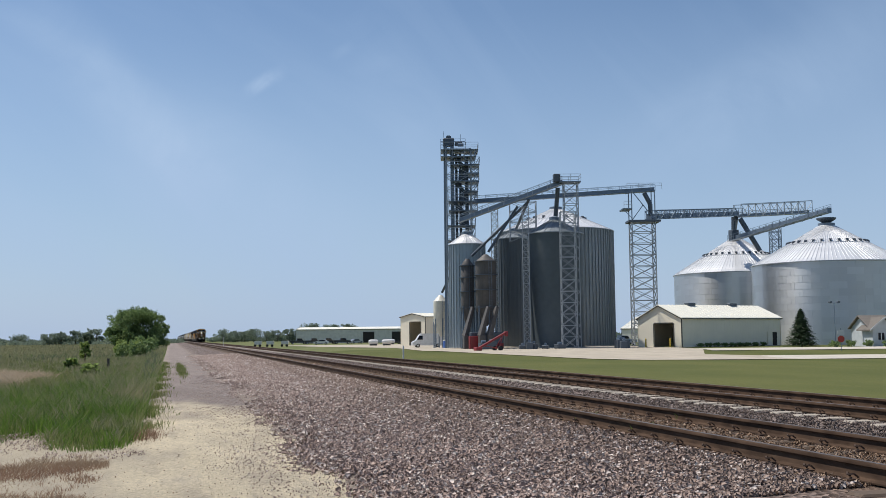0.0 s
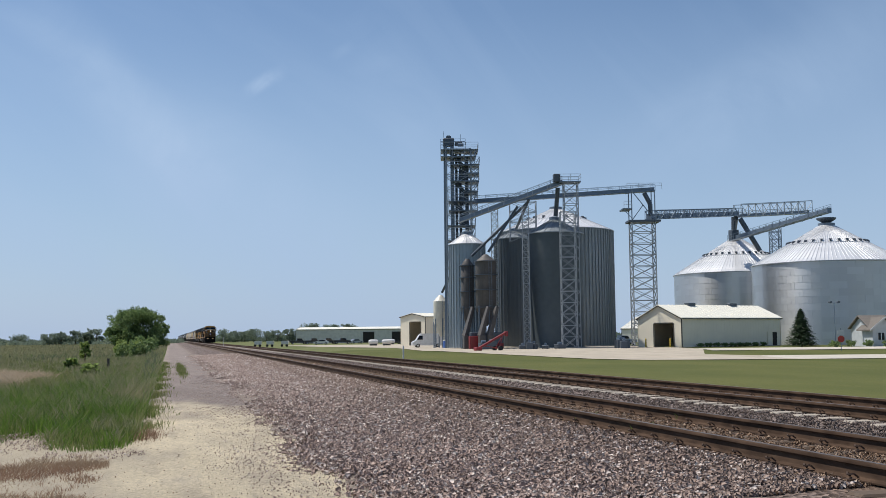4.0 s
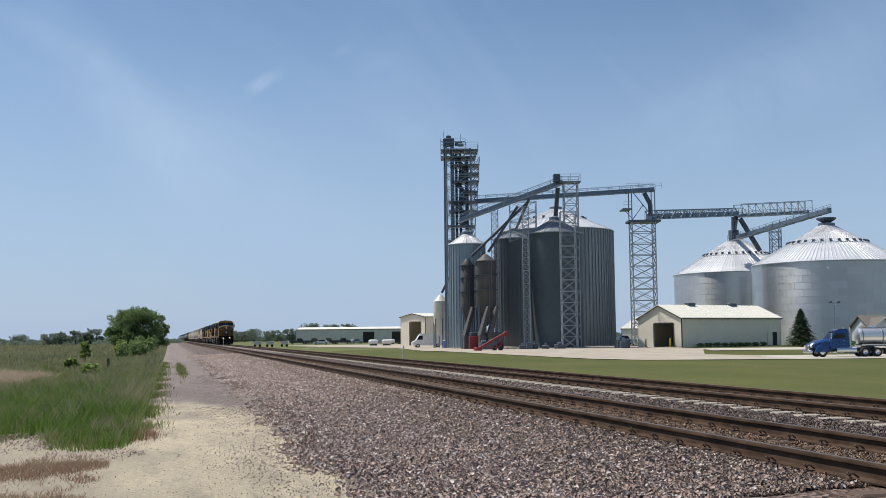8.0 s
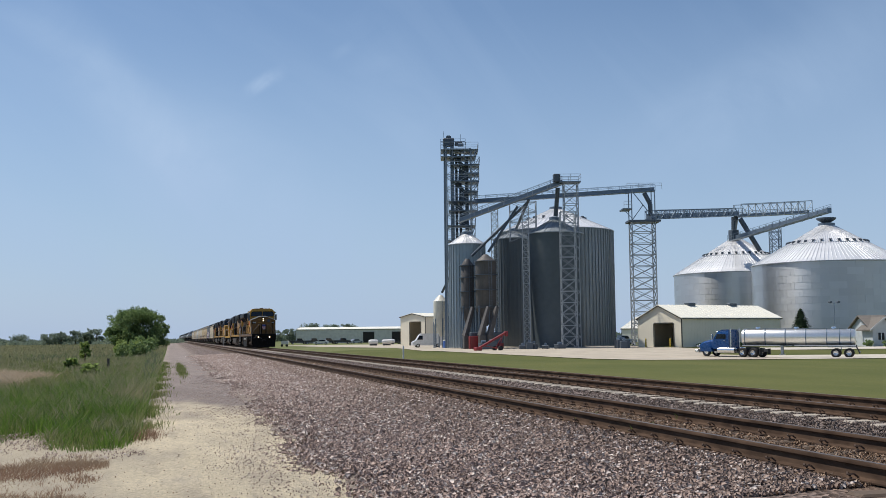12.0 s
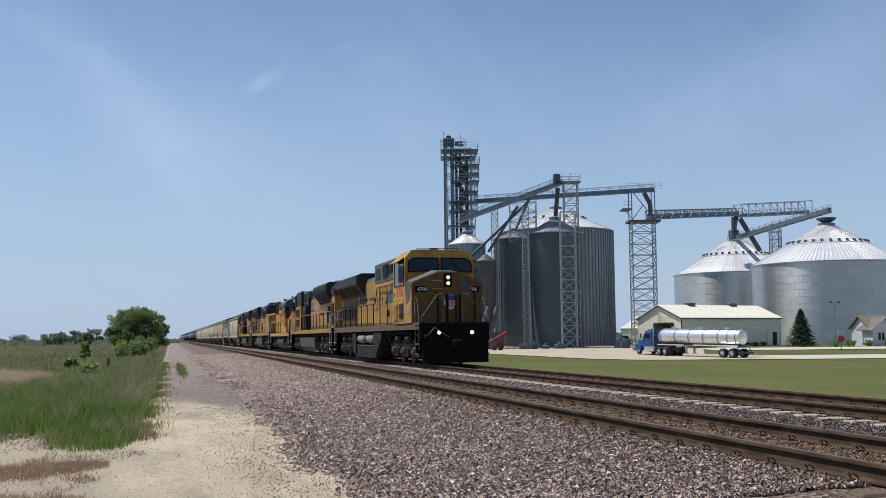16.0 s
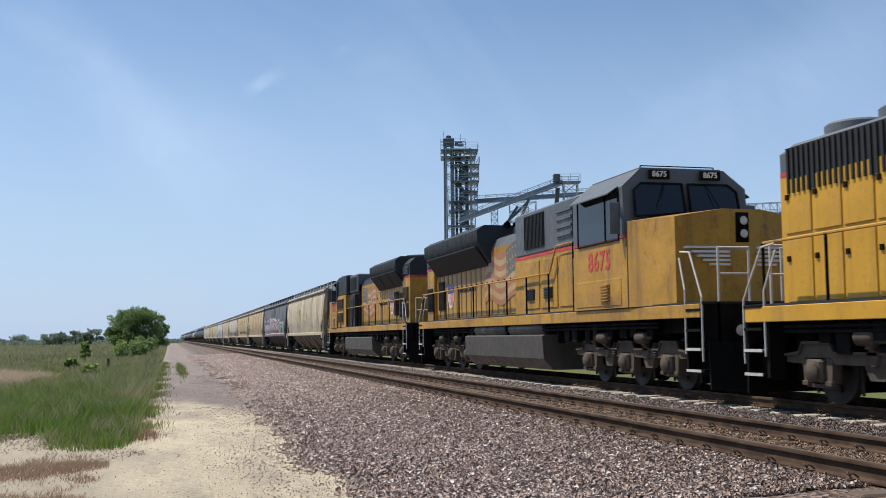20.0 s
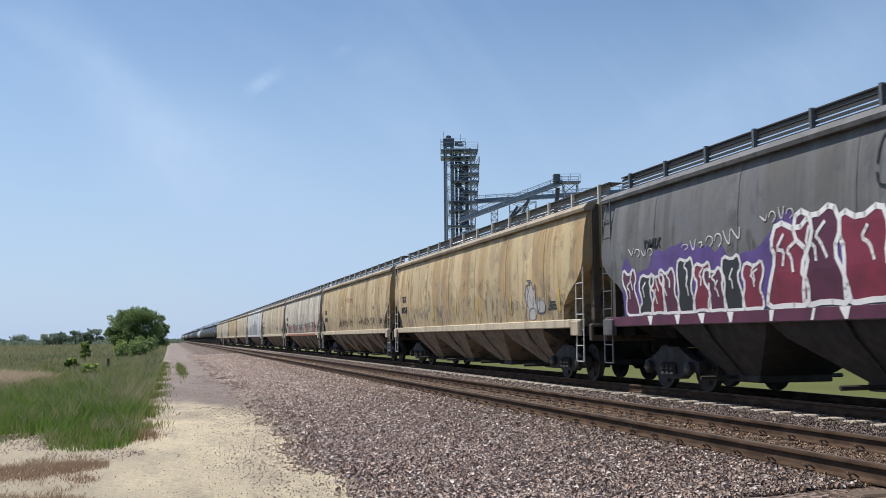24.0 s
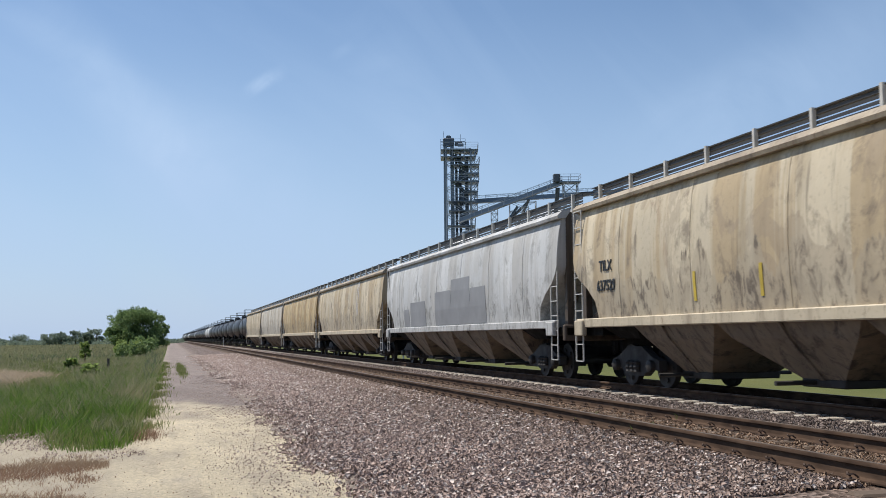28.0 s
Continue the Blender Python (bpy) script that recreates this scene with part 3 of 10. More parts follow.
stone_field("ballast_stones", "loose pinkish grey crushed ballast stones", 112000, 0.9, 5.75, 8.0, 95, 0.025, 0.050, M["stone"], edge=(1.25, 1.25))
stone_field("ballast_stones", "rust-stained ballast stones beside the rail", 26000, 4.8, 7.8, 8, 80, 0.02, 0.036, M["stone_rust"], 0.05)
stone_field("ballast_stones", "grey ballast stones between the tracks", 36000, 7.4, 12.5, 9, 95, 0.022, 0.040, M["stone_grey"], 0.05)
stone_field("ballast_stones", "thin scatter of stones on the gravel track", 900, 0.2, 2.4, 8, 40, 0.005, 0.012, M["stone_pale"], 0.3, zf=lambda x, y: np.full_like(x, 0.03))
stone_field("ballast_stones", "small stones spilled from the ballast onto the gravel", 26000, 0.35, 2.9, 8, 45, 0.007, 0.018, M["stone"], 0.3, zf=lambda x, y: np.maximum(0.015, ballast_z(x)), edge=(0.1, 2.2))
stone_field("gravel_stones", "small pale stones on the gravel track", 9000, -5.0, 2.0, 8.6, 30, 0.003, 0.010, M["stone_pale"], 0.4, zf=lambda x, y: np.full_like(x, 0.02))


def rail_profile(x, top):
    h = 0.172
    p = [(-0.072, 0), (0.072, 0), (0.072, 0.014), (0.018, 0.032), (0.010, 0.05), (0.010, 0.125), (0.036, 0.136), (0.037, 0.160), (0.030, 0.172),
         (-0.030, 0.172), (-0.037, 0.160), (-0.036, 0.136), (-0.010, 0.125), (-0.010, 0.05), (-0.018, 0.032), (-0.072, 0.014)]
    return [(x + a, top - h + b) for a, b in p]


def make_track(x, top, name, tie_mat, tie_label, tie_w, y_off, tie_half, tie_top):
    tr = thing(name, tie_label, "railway track", pose(0, 0, 0), kind="structure")
    for rx in (x, x + GAUGE):
        g = Geo().prism(rail_profile(rx, top), "y", -40, 2300)
        part("rail", g, M["rail_rust"], tr, "rust-brown steel rail")
        part("rail_head", Geo().box(rx - 0.027, rx + 0.027, -40, 2300, top, top + 0.003), M["rail_head"], tr, "worn bright running surface")
    mid = x + GAUGE / 2
    tie = None
    step = 0.66
    mesh = Geo().box(-tie_half, tie_half, -tie_w / 2, tie_w / 2, -0.16, 0, 0.02).mesh("tie", 0)
    mesh.materials.append(tie_mat)
    for i in range(300):
        o = new("tie", mesh)
        o.parent = tr
        o.matrix_basis = pose(mid + rng.normal() * 0.015, 3.0 + y_off + i * step, tie_top, 0, 0, rng.normal() * 0.4)
    far = Geo()
    for i in range(300, 900):
        y = 3.0 + y_off + i * step
        far.box(mid - tie_half, mid + tie_half, y - tie_w / 2, y + tie_w / 2, tie_top - 0.16, tie_top)
    tagged(part("far_ties", far, tie_mat, tr, "", 0), kind="stuff")
    clips = Geo()
    for i in range(150):
        y = 3.0 + y_off + i * step
        for rx in (x, x + GAUGE):
            for s in (-1, 1):
                a = rx + s * 0.10
                clips.box(a - 0.05, a + 0.05, y - 0.055, y + 0.055, tie_top, tie_top + 0.018)
                clips.path([(a - s * 0.04, y - 0.06, tie_top + 0.03), (a, y - 0.05, tie_top + 0.065), (a + s * 0.03, y, tie_top + 0.055), (a, y + 0.05, tie_top + 0.065), (a - s * 0.04, y + 0.06, tie_top + 0.03)], 0.011, 4)
    tagged(part("rail_clips", clips, M["clip"], tr, "", 0), kind="stuff")
    return tr


make_track(RAIL_A, TOP_A, "railway_track_near", M["tie_wood"], "rusty railway track on timber ties sunk in ballast", 0.23, 0.0, 1.30, TOP_A - 0.172)
make_track(RAIL_B, TOP_B, "railway_track_far", M["tie_concrete"], "rusty railway track on pale concrete ties", 0.25, 0.25, 1.30, TOP_B - 0.172)


def yard_sheet(name, pieces, mat, label, dz=0.06):
    """Concrete in convex pieces in the yard's frame, following the slope of the ground."""
    g = Geo()
    for poly in pieces:
        for lo, hi in ((0, 116), (116, 146), (146, 900)):
            q = list(poly)
            for lim, keep in ((lo, 1), (hi, -1)):
                out = []
                for a, b in zip(q, q[1:] + q[:1]):
                    ia, ib = (a[1] - lim) * keep >= 0, (b[1] - lim) * keep >= 0
                    if ia:
                        out.append(a)
                    if ia != ib:
                        t = (lim - a[1]) / (b[1] - a[1])
                        out.append((a[0] + t * (b[0] - a[0]), lim))
                q = out
                if not q:
                    break
            if len(q) >= 3:
                vs = []
                for r, f in q:
                    x, y, _ = yard(r, f)
                    vs.append((x, y, float(-1.15 + 0.62 * min(1, max(0, (f - 116) / 30))) + dz))
                g.add(vs, [tuple(range(len(vs)))])
    ob = new(name, g.mesh(name, 0))
    ob.data.materials.append(mat)
    return tagged(ob, label, "pavement", kind="structure")


yard_sheet("pavement_yard", [[(-3, 150), (14, 120), (21, 109), (36, 107), (36, 121), (31, 126), (35, 143), (35, 164), (35, 292), (-45, 292), (-30, 240), (-9, 194)]],
           M["yard"], "dusty tan gravel yard round the grain bins")
yard_sheet("road_truck", [[(36, 107), (170, 107), (170, 119), (36, 121)]], M["concrete"], "pale concrete lane across the lawn")
yard_sheet("road_shed", [[(35, 138), (170, 136), (170, 146), (35, 147.5)]], M["concrete"], "pale concrete drive along the shed", 0.07)
PAD = -0.48


# ---- the grain elevator ----
M["galv"] = metal_sheet("galvanised_corrugated_steel", (0.278, 0.305, 0.321), 0.42, 0.55, 0.12, 0.3)
M["galv_dark"] = metal_sheet("weathered_dull_steel", (0.0935, 0.115, 0.128), 0.6, 0.25, 0.05, 0.35)
M["galv_bright"] = metal_sheet("bright_galvanised_steel_sheet", (0.60, 0.61, 0.62), 0.40, 0.92, 0.06, 0.10, 0.75)
M["roof_galv"] = metal_sheet("bright_galvanised_roof_steel", (0.80, 0.80, 0.80), 0.36, 0.45, 0.06, 0.06)
M["galv_mid"] = metal_sheet("darker_ribbed_steel", (0.145, 0.166, 0.178), 0.5, 0.45, 0.12, 0.3)
M["galv_blue"] = metal_sheet("blue-grey_galvanised_steel", (0.332, 0.383, 0.419), 0.42, 0.55, 0.12, 0.3)
M["lattice"] = plain("grey_galvanised_structural_steel", (0.17, 0.217, 0.272), 0.5, 0.4)
M["lattice_light"] = plain("pale_galvanised_structural_steel", (0.34, 0.37, 0.399), 0.5, 0.5)
M["duct"] = plain("dark_grey_spout_steel", (0.085, 0.105, 0.13), 0.5, 0.3)
M["rusty_tank"] = painted("soot-stained_dryer_steel", (0.10, 0.092, 0.088), 0.6, 0.5, (0.045, 0.036, 0.03))
M["cream"] = plain("cream_steel_siding", (0.80, 0.735, 0.59), 0.55, 0.0, 0.04, 0.4)
M["cream_roof"] = plain("pale_cream_steel_roof", (0.84, 0.81, 0.70), 0.5, 0.0, 0.03, 0.4)
M["trim_dark"] = plain("dark_brown_trim", (0.05, 0.045, 0.04), 0.6)
# flat dark colour that stands for the shade inside doorways
M["doorway_shade"] = plain("painted_interior_shade", (0.03, 0.027, 0.024), 0.9)
M["red_machine"] = painted("red_machine_paint", (0.24, 0.02, 0.025), 0.45, 0.25)
M["yellow_post"] = plain("yellow_bollard_paint", (0.62, 0.42, 0.05), 0.5)
M["tank_cream"] = painted("cream_tank_paint", (0.70, 0.67, 0.58), 0.45, 0.15, (0.4, 0.35, 0.28))


def ribs(n, r, z0, z1, w=0.09, d=0.10):
    """Vertical stiffeners round a bin."""
    g = Geo()
    for i in range(n):
        a = 2 * math.pi * i / n
        c, s = math.cos(a), math.sin(a)
        t = (-s * w / 2, c * w / 2)
        p, q = (r * c, r * s), ((r + d) * c, (r + d) * s)
        base = [(p[0] - t[0], p[1] - t[1]), (p[0] + t[0], p[1] + t[1]), (q[0] + t[0], q[1] + t[1]), (q[0] - t[0], q[1] - t[1])]
        g.prism(base, "z", z0, z1)
    return g


def bin_shell(r, z0, z1, ring=0.82, wave=0.0, n=72):
    """The corrugated wall of a bin: rings of sheets, with their joints."""
    prof = []
    k = max(1, round((z1 - z0) / ring))
    h = (z1 - z0) / k
    for i in range(k):
        for j in range(4):
            z = z0 + (i + j / 4) * h
            prof.append((r + (wave if j in (1, 2) else 0.0), z))
    prof.append((r, z1))
    return Geo().lathe(prof, n)


def cone_roof(r, z0, z1, top_r, n=48):
    """A roof of raised-seam panels."""
    g = Geo()
    prof = [(r + 0.12, z0 - 0.06), (r + 0.12, z0), (top_r, z1), (top_r, z1 + 0.25), (0.02, z1 + 0.45)]
    g.lathe(prof, n)
    return g


def grain_bin(name, label, xy, z, r, eave, peak, wall, roof, n_ribs=0, ring=0.82, seams=36, vents=0, group="", wave=0.0, sheets=False):
    b = thing(name, label, "grain bin", pose(xy[0], xy[1], z), group)
    part("wall", bin_shell(r - (0.03 if sheets else 0.0), 0, eave, ring, wave), M[wall], b)
    if sheets:
        # courses of large sheets in bond, each lapping over the one below
        rows = max(1, round(eave / 1.15))
        cols = round(2 * math.pi * r / 2.9)
        h, k = eave / rows, 5
        vs = []
        for rad0, rad1 in ((r + 0.018, r + 0.006), (r - 0.02, r - 0.02)):
            for z, rad in ((0.004, rad0), (h - 0.012, rad1)):
                for i in range(k + 1):
                    a = 2 * math.pi / cols * (0.0025 + 0.995 * i / k)
                    vs.append((rad * math.cos(a), rad * math.sin(a), z))
        m, fs = k + 1, []
        for i in range(k):
            fs += [(i, i + 1, m + i + 1, m + i), (i, 2 * m + i, 2 * m + i + 1, i + 1), (m + i, m + i + 1, 3 * m + i + 1, 3 * m + i)]
        fs += [(0, m, 3 * m, 2 * m), (k, 2 * m + k, 3 * m + k, m + k)]
        me = Geo().add(vs, fs).mesh("wall_sheet", 30)
        me.materials.append(M[wall])
        for i in range(rows):
            for j in range(cols):
                a = 360.0 * (j + 0.5 * (i % 2)) / cols
                # the half that faces the railway
                if math.sin(radians(a + 180.0 / cols + 35)) > 0.15:
                    continue
                o = new("wall_sheet", me)
                o.parent = b
                o.matrix_basis = pose(0, 0, i * h, 0, 0, a)
    part("base_ring", Geo().lathe([(r + 0.25, -0.3), (r + 0.25, 0.12), (r, 0.14)], 48), M["concrete"], b, "concrete base ring")
    top_r = max(0.7, r * 0.10)
    part("roof", cone_roof(r, eave, peak, top_r), M[roof], b, "conical ribbed metal roof")
    # each panel lies on the cone with a raised seam along one edge
    c1, s1 = math.cos(2 * math.pi / seams), math.sin(2 * math.pi / seams)
    d = 0.05
    g = Geo().add([(r + 0.1, 0, eave + d), ((r + 0.1) * c1, (r + 0.1) * s1, eave + d), (top_r * c1, top_r * s1, peak + d), (top_r, 0, peak + d),
                   (r + 0.1, 0, eave), ((r + 0.1) * c1, (r + 0.1) * s1, eave), (top_r * c1, top_r * s1, peak), (top_r, 0, peak)],
                  [(0, 1, 2, 3), (7, 6, 5, 4), (0, 4, 5, 1), (1, 5, 6, 2), (2, 6, 7, 3), (3, 7, 4, 0)])
    g.tube((r + 0.05, 0, eave + 0.11), (top_r, 0, peak + 0.11), 0.05, 4)
    me = g.mesh("roof_panel", 0)
    me.materials.append(M[roof])
    for i in range(seams):
        o = new("roof_panel", me)
        o.parent = b
        o.matrix_basis = pose(0, 0, 0, 0, 0, 360 * i / seams)
    part("cap", Geo().lathe([(top_r + 0.15, peak), (top_r + 0.15, peak + 0.5), (0.1, peak + 0.75)], 24), M["lattice"], b)
    if n_ribs:
        me = ribs(1, r + 0.03, 0, eave).mesh("stiffener", 0)
        me.materials.append(M[wall])
        for i in range(n_ribs):
            o = new("stiffener", me)
            o.parent = b
            o.matrix_basis = pose(0, 0, 0, 0, 0, 360 * i / n_ribs)
    part("eave_ring", Geo().lathe([(r + 0.06, eave - 0.12), (r + 0.2, eave - 0.12), (r + 0.2, eave + 0.02), (r + 0.06, eave + 0.02)], 64), M["lattice_light"], b)
    if vents:
        vent = Geo().box(-0.16, 0.16, -0.22, 0.22, 0, 0.42, 0.04)
        vent.box(-0.24, 0.24, -0.34, 0.06, 0.38, 0.48)
        me = vent.mesh("roof_vent")
        me.materials.append(M["duct"])
        k = 0.52
        rr, zz = r * k, eave + (peak - eave) * (1 - k) / (1 - top_r / r)
        ring_g = Geo().lathe([(rr + 0.5, zz - 0.20), (rr + 0.56, zz - 0.16), (rr + 0.5, zz - 0.12)], 48)
        part("vent_walkway", ring_g, M["lattice"], b)
        for i in range(vents):
            a = 2 * math.pi * i / vents
            o = new("roof_vent", me)
            o.parent = b
            o.matrix_basis = pose(rr * math.cos(a), rr * math.sin(a), zz, 0, 0, math.degrees(a) - 90)
    return b


def bracing_panel(a, b, c, d, r):
    """One bay: a-b below, d-c above; a ring bar and an X."""
    return Geo().tube(d, c, r, 4).tube(a, c, r * 0.8, 4).tube(b, d, r * 0.8, 4)


def lattice_tower(name, label, x, y, z0, z1, w, d, bays, r=0.09, mat="lattice_light", rot=0.0, group=""):
    t = thing(name, label, "steel tower", pose(x, y, z0, 0, 0, rot), group)
    h = (z1 - z0)
    cs = [(-w / 2, -d / 2), (w / 2, -d / 2), (w / 2, d / 2), (-w / 2, d / 2)]
    for cx, cy in cs:
        part("leg", Geo().tube((cx, cy, 0), (cx, cy, h), r * 1.4, 4), M[mat], t)
    for i in range(bays):
        za, zb = h * i / bays, h * (i + 1) / bays
        for k in range(4):
            p, q = cs[k], cs[(k + 1) % 4]
            part("brace_panel", bracing_panel((*p, za), (*q, za), (*q, zb), (*p, zb), r), M[mat], t, "", 0)
    return t


def railing(g, pts, h=1.1, r=0.035, step=2.0, closed=False):
    """A two-bar railing along a run of points."""
    for a, b in zip(pts, pts[1:] + (pts[:1] if closed else [])):
        a, b = Vector(a), Vector(b)
        n = max(1, round((b - a).length / step))
        for i in range(n + 1):
            p = a.lerp(b, i / n)
            g.tube(p, p + Vector((0, 0, h)), r, 4)
        for k in (0.55, 1.0):
            g.tube(a + Vector((0, 0, h * k)), b + Vector((0, 0, h * k)), r, 4)
    return g


def conveyor(name, label, a, b, mat="lattice", h=0.75, w=0.9, walkway=True, truss=0.0):
    """An enclosed drag conveyor between two points, with a walkway and its railing."""
    a, b = Vector(a), Vector(b)
    mid = (a + b) / 2
    d = b - a
    run, rise = Vector((d.x, d.y)).length, d.z
    rz = math.degrees(math.atan2(d.y, d.x))
    t = thing(name, label, "conveyor", pose(mid.x, mid.y, mid.z, 0, 0, rz))
    l, k = run / 2, rise / run
    def at(x, y, z):
        return (x, y, z + x * k)
    g = Geo()
    g.add([at(x, y, z) for x in (-l, l) for y in (-w / 2, w / 2) for z in (0, h)], [(0, 1, 3, 2), (4, 6, 7, 5), (0, 4, 5, 1), (2, 3, 7, 6), (0, 2, 6, 4), (1, 5, 7, 3)])
    part("casing", g, M["lattice"], t, "grey conveyor casing", 0)
    n = max(2, round(run / 2.5))
    fl = Geo()
    for i in range(n + 1):
        x = -l + 2 * l * i / n
        fl.add([at(x + e, y, z) for e in (-0.05, 0.05) for y in (-w / 2 - 0.06, w / 2 + 0.06) for z in (-0.06, h + 0.06)],
               [(0, 1, 3, 2), (4, 6, 7, 5), (0, 4, 5, 1), (2, 3, 7, 6), (0, 2, 6, 4), (1, 5, 7, 3)])
    part("flanges", fl, M[mat], t, "", 0)
    if walkway:
        y0 = -w / 2 - 0.95
        fl = Geo().add([at(x, y, z) for x in (-l, l) for y in (y0, -w / 2 - 0.05) for z in (-0.08, 0)], [(0, 1, 3, 2), (4, 6, 7, 5), (0, 4, 5, 1), (2, 3, 7, 6), (0, 2, 6, 4), (1, 5, 7, 3)])
        part("walkway", fl, M[mat], t, "", 0)
        part("railing", railing(Geo(), [at(-l, y0, 0), at(l, y0, 0)]), M[mat], t, "", 0)
        part("railing", railing(Geo(), [at(-l, w / 2, h), at(l, w / 2, h)], 0.7), M[mat], t, "", 0)
    if truss:
        n = max(3, round(run / 2.0))
        for y in (-w / 2 - 1.0, w / 2 + 0.3):
            g = Geo().tube(at(-l, y, truss), at(l, y, truss), 0.09, 4).tube(at(-l, y, 0), at(l, y, 0), 0.09, 4)
            for i in range(n):
                xa, xb = -l + 2 * l * i / n, -l + 2 * l * (i + 1) / n
                g.tube(at(xa, y, 0), at(xa, y, truss), 0.06, 4)
                g.tube(at(xa, y, 0 if i % 2 else truss), at(xb, y, truss if i % 2 else 0), 0.06, 4)
            g.tube(at(l, y, 0), at(l, y, truss), 0.06, 4)
            part("side_truss", g, M[mat], t, "", 0)
    return t


grain_bin("grain_bin", "tall dull dark grey smooth steel grain bin", (60.2, 160.4), PAD, 4.45, 18.4, 20.6, "galv_dark", "galv", 0, 1.1, 30, wave=0.008)
grain_bin("grain_bin", "very large galvanised ribbed grain bin behind the others", (71.3, 189.1), PAD, 10.75, 21.6, 26.0, "galv", "roof_galv", 88, 1.1, 60, 16)
grain_bin("grain_bin", "galvanised ribbed grain bin with a ribbed cone roof", (60.7, 182.9), PAD, 3.6, 19.6, 21.0, "galv_mid", "galv", 36, 1.1, 30)
grain_bin("grain_bin", "slim galvanised ribbed grain bin beside the elevator leg", yard(4.02, 176.5)[:2], PAD, 3.0, 17.3, 19.0, "galv_blue", "roof_galv", 30, 1.1, 30)
grain_bin("grain_bin", "broad bright galvanised storage bin of large sheets", (118.4, 204.55), PAD, 13.25, 14.7, 22.3, "galv_bright", "roof_galv", 0, 1.12, 116, 30, "broad storage bins", sheets=True)
grain_bin("grain_bin", "broad bright galvanised storage bin of large sheets", (114.1, 165.5), PAD - 0.2, 13.25, 14.3, 21.3, "galv_bright", "roof_galv", 0, 1.12, 116, 30, "broad storage bins", sheets=True)


def hopper_tank(x, y, r, top, cone_top, ringed, label, mat):
    t = thing("hopper_tank", label, "tank", pose(x, y, PAD))
    part("shell", Geo().lathe([(0.25, cone_top - 2.6), (r, cone_top), (r, top - 1.1), (0.3, top)], 32), M[mat], t)
    for z in (cone_top + 0.3, cone_top + (top - cone_top) * 0.35, top - 1.2, cone_top + (top - cone_top) * 0.62)[:4 * ringed]:
        part("platform_ring", Geo().lathe([(r, z), (r + 0.28, z), (r + 0.28, z + 0.12), (r, z + 0.12)], 32), M["duct"], t)
    for i in range(6):
        a = 2 * math.pi * (i + 0.5) / 6
        part("leg", Geo().tube((r * math.cos(a), r * math.sin(a), 0), (r * math.cos(a), r * math.sin(a), cone_top + 0.6), 0.13, 4), M["lattice"], t)
    g = Geo()
    for s in (-0.22, 0.22):
        g.tube((s + 0.2, -r - 0.15, 1.5), (s + 0.2, -r - 0.15, top - 1), 0.03, 4)
    for i in range(int((top - 2.5) / 0.4)):
        g.tube((-0.02, -r - 0.15, 1.6 + i * 0.4), (0.42, -r - 0.15, 1.6 + i * 0.4), 0.02, 4)
    part("ladder", g, M["lattice"], t, "", 0)
    return t


hopper_tank(48.6, 160.9, 1.65, 15.0, 6.2, 1, "tall soot-stained grey hopper tank on legs", "rusty_tank")
hopper_tank(46.7, 165.0, 1.05, 14.6, 6.2, 1, "slim grey hopper tank on legs", "rusty_tank")
hopper_tank(46.7, 182.8, 1.28, 9.4, 4.6, 0, "small cream hopper tank on legs", "tank_cream")
for dx, dy in ((0.0, -1.6), (1.3, -1.9), (-1.7, 1.3)):
    t = thing("dust_duct", "bent dark sheet-metal duct at the dryer's foot", "duct", pose(46.9 + dx, 159.4 + dy, PAD))
    part("duct", Geo().box(-0.5, 0.5, -0.5, 0.5, 0, 2.2, 0.08).tube((-0.2, 0, 2.0), (1.3, 0.6, 6.6), 0.55, 4, 0.35), M["rusty_tank"], t)
t = thing("dryer_base", "dark machinery base of the dryer", "machine", pose(48.7, 160.7, PAD))
part("housing", Geo().box(-3.2, 2.2, -1.5, 2.5, 0, 2.6, 0.1), M["duct"], t)
part("red_frame", Geo().box(-3.6, -2.0, -2.2, -1.6, 0, 2.0, 0.05).box(1.2, 2.0, -2.1, -1.6, 0, 0.9, 0.05), M["red_machine"], t, "red machinery frames")

# the elevator leg and its tower
leg = thing("bucket_elevator", "tall grey bucket elevator with platforms in a steel tower", "grain elevator", pose(48.3, 176.2, PAD, 0, 0, -14.5))
for x in (-2.1, -0.9):
    part("leg_casing", Geo().box(x - 0.32, x + 0.32, -0.4, 0.4, 0, 36.2, 0.03), M["lattice"], leg)
part("leg_casing", Geo().box(1.3, 1.9, -0.3, 0.5, 0, 33.2, 0.03), M["duct"], leg)
part("head_housing", Geo().box(-2.5, -0.5, -0.7, 0.7, 35.2, 36.6, 0.15).tube((-2.4, 0.5, 36.5), (-2.4, 0.5, 38.0), 0.04, 4).tube((0.6, 0.5, 36.0), (0.6, 0.5, 37.4), 0.04, 4).prism([(-2.0, 36.5), (-1.0, 36.5), (-1.1, 36.9), (-1.3, 37.05), (-1.7, 37.05), (-1.9, 36.9)], "y", -0.5, 0.5).box(-0.4, 0.9, -0.5, 0.5, 35.3, 36.0, 0.05), M["duct"], leg)
part("drive_motor", Geo().lathe([(0.0, -0.5), (0.3, -0.5), (0.3, 0.5), (0.0, 0.5)], 14, (0.6, -0.9, 35.3), "x"), M["lattice"], leg)
part("railing", railing(Geo(), [(-2.9, -1.2, 35.2), (1.4, -1.2, 35.2), (1.4, 1.2, 35.2), (-2.9, 1.2, 35.2)], closed=True), M["lattice"], leg, "", 0)
part("leg_ladder", Geo().tube((2.45, -2.2, 0), (2.45, -2.2, 34), 0.05, 4).tube((2.95, -2.2, 0), (2.95, -2.2, 34), 0.05, 4), M["lattice"], leg, "", 0)
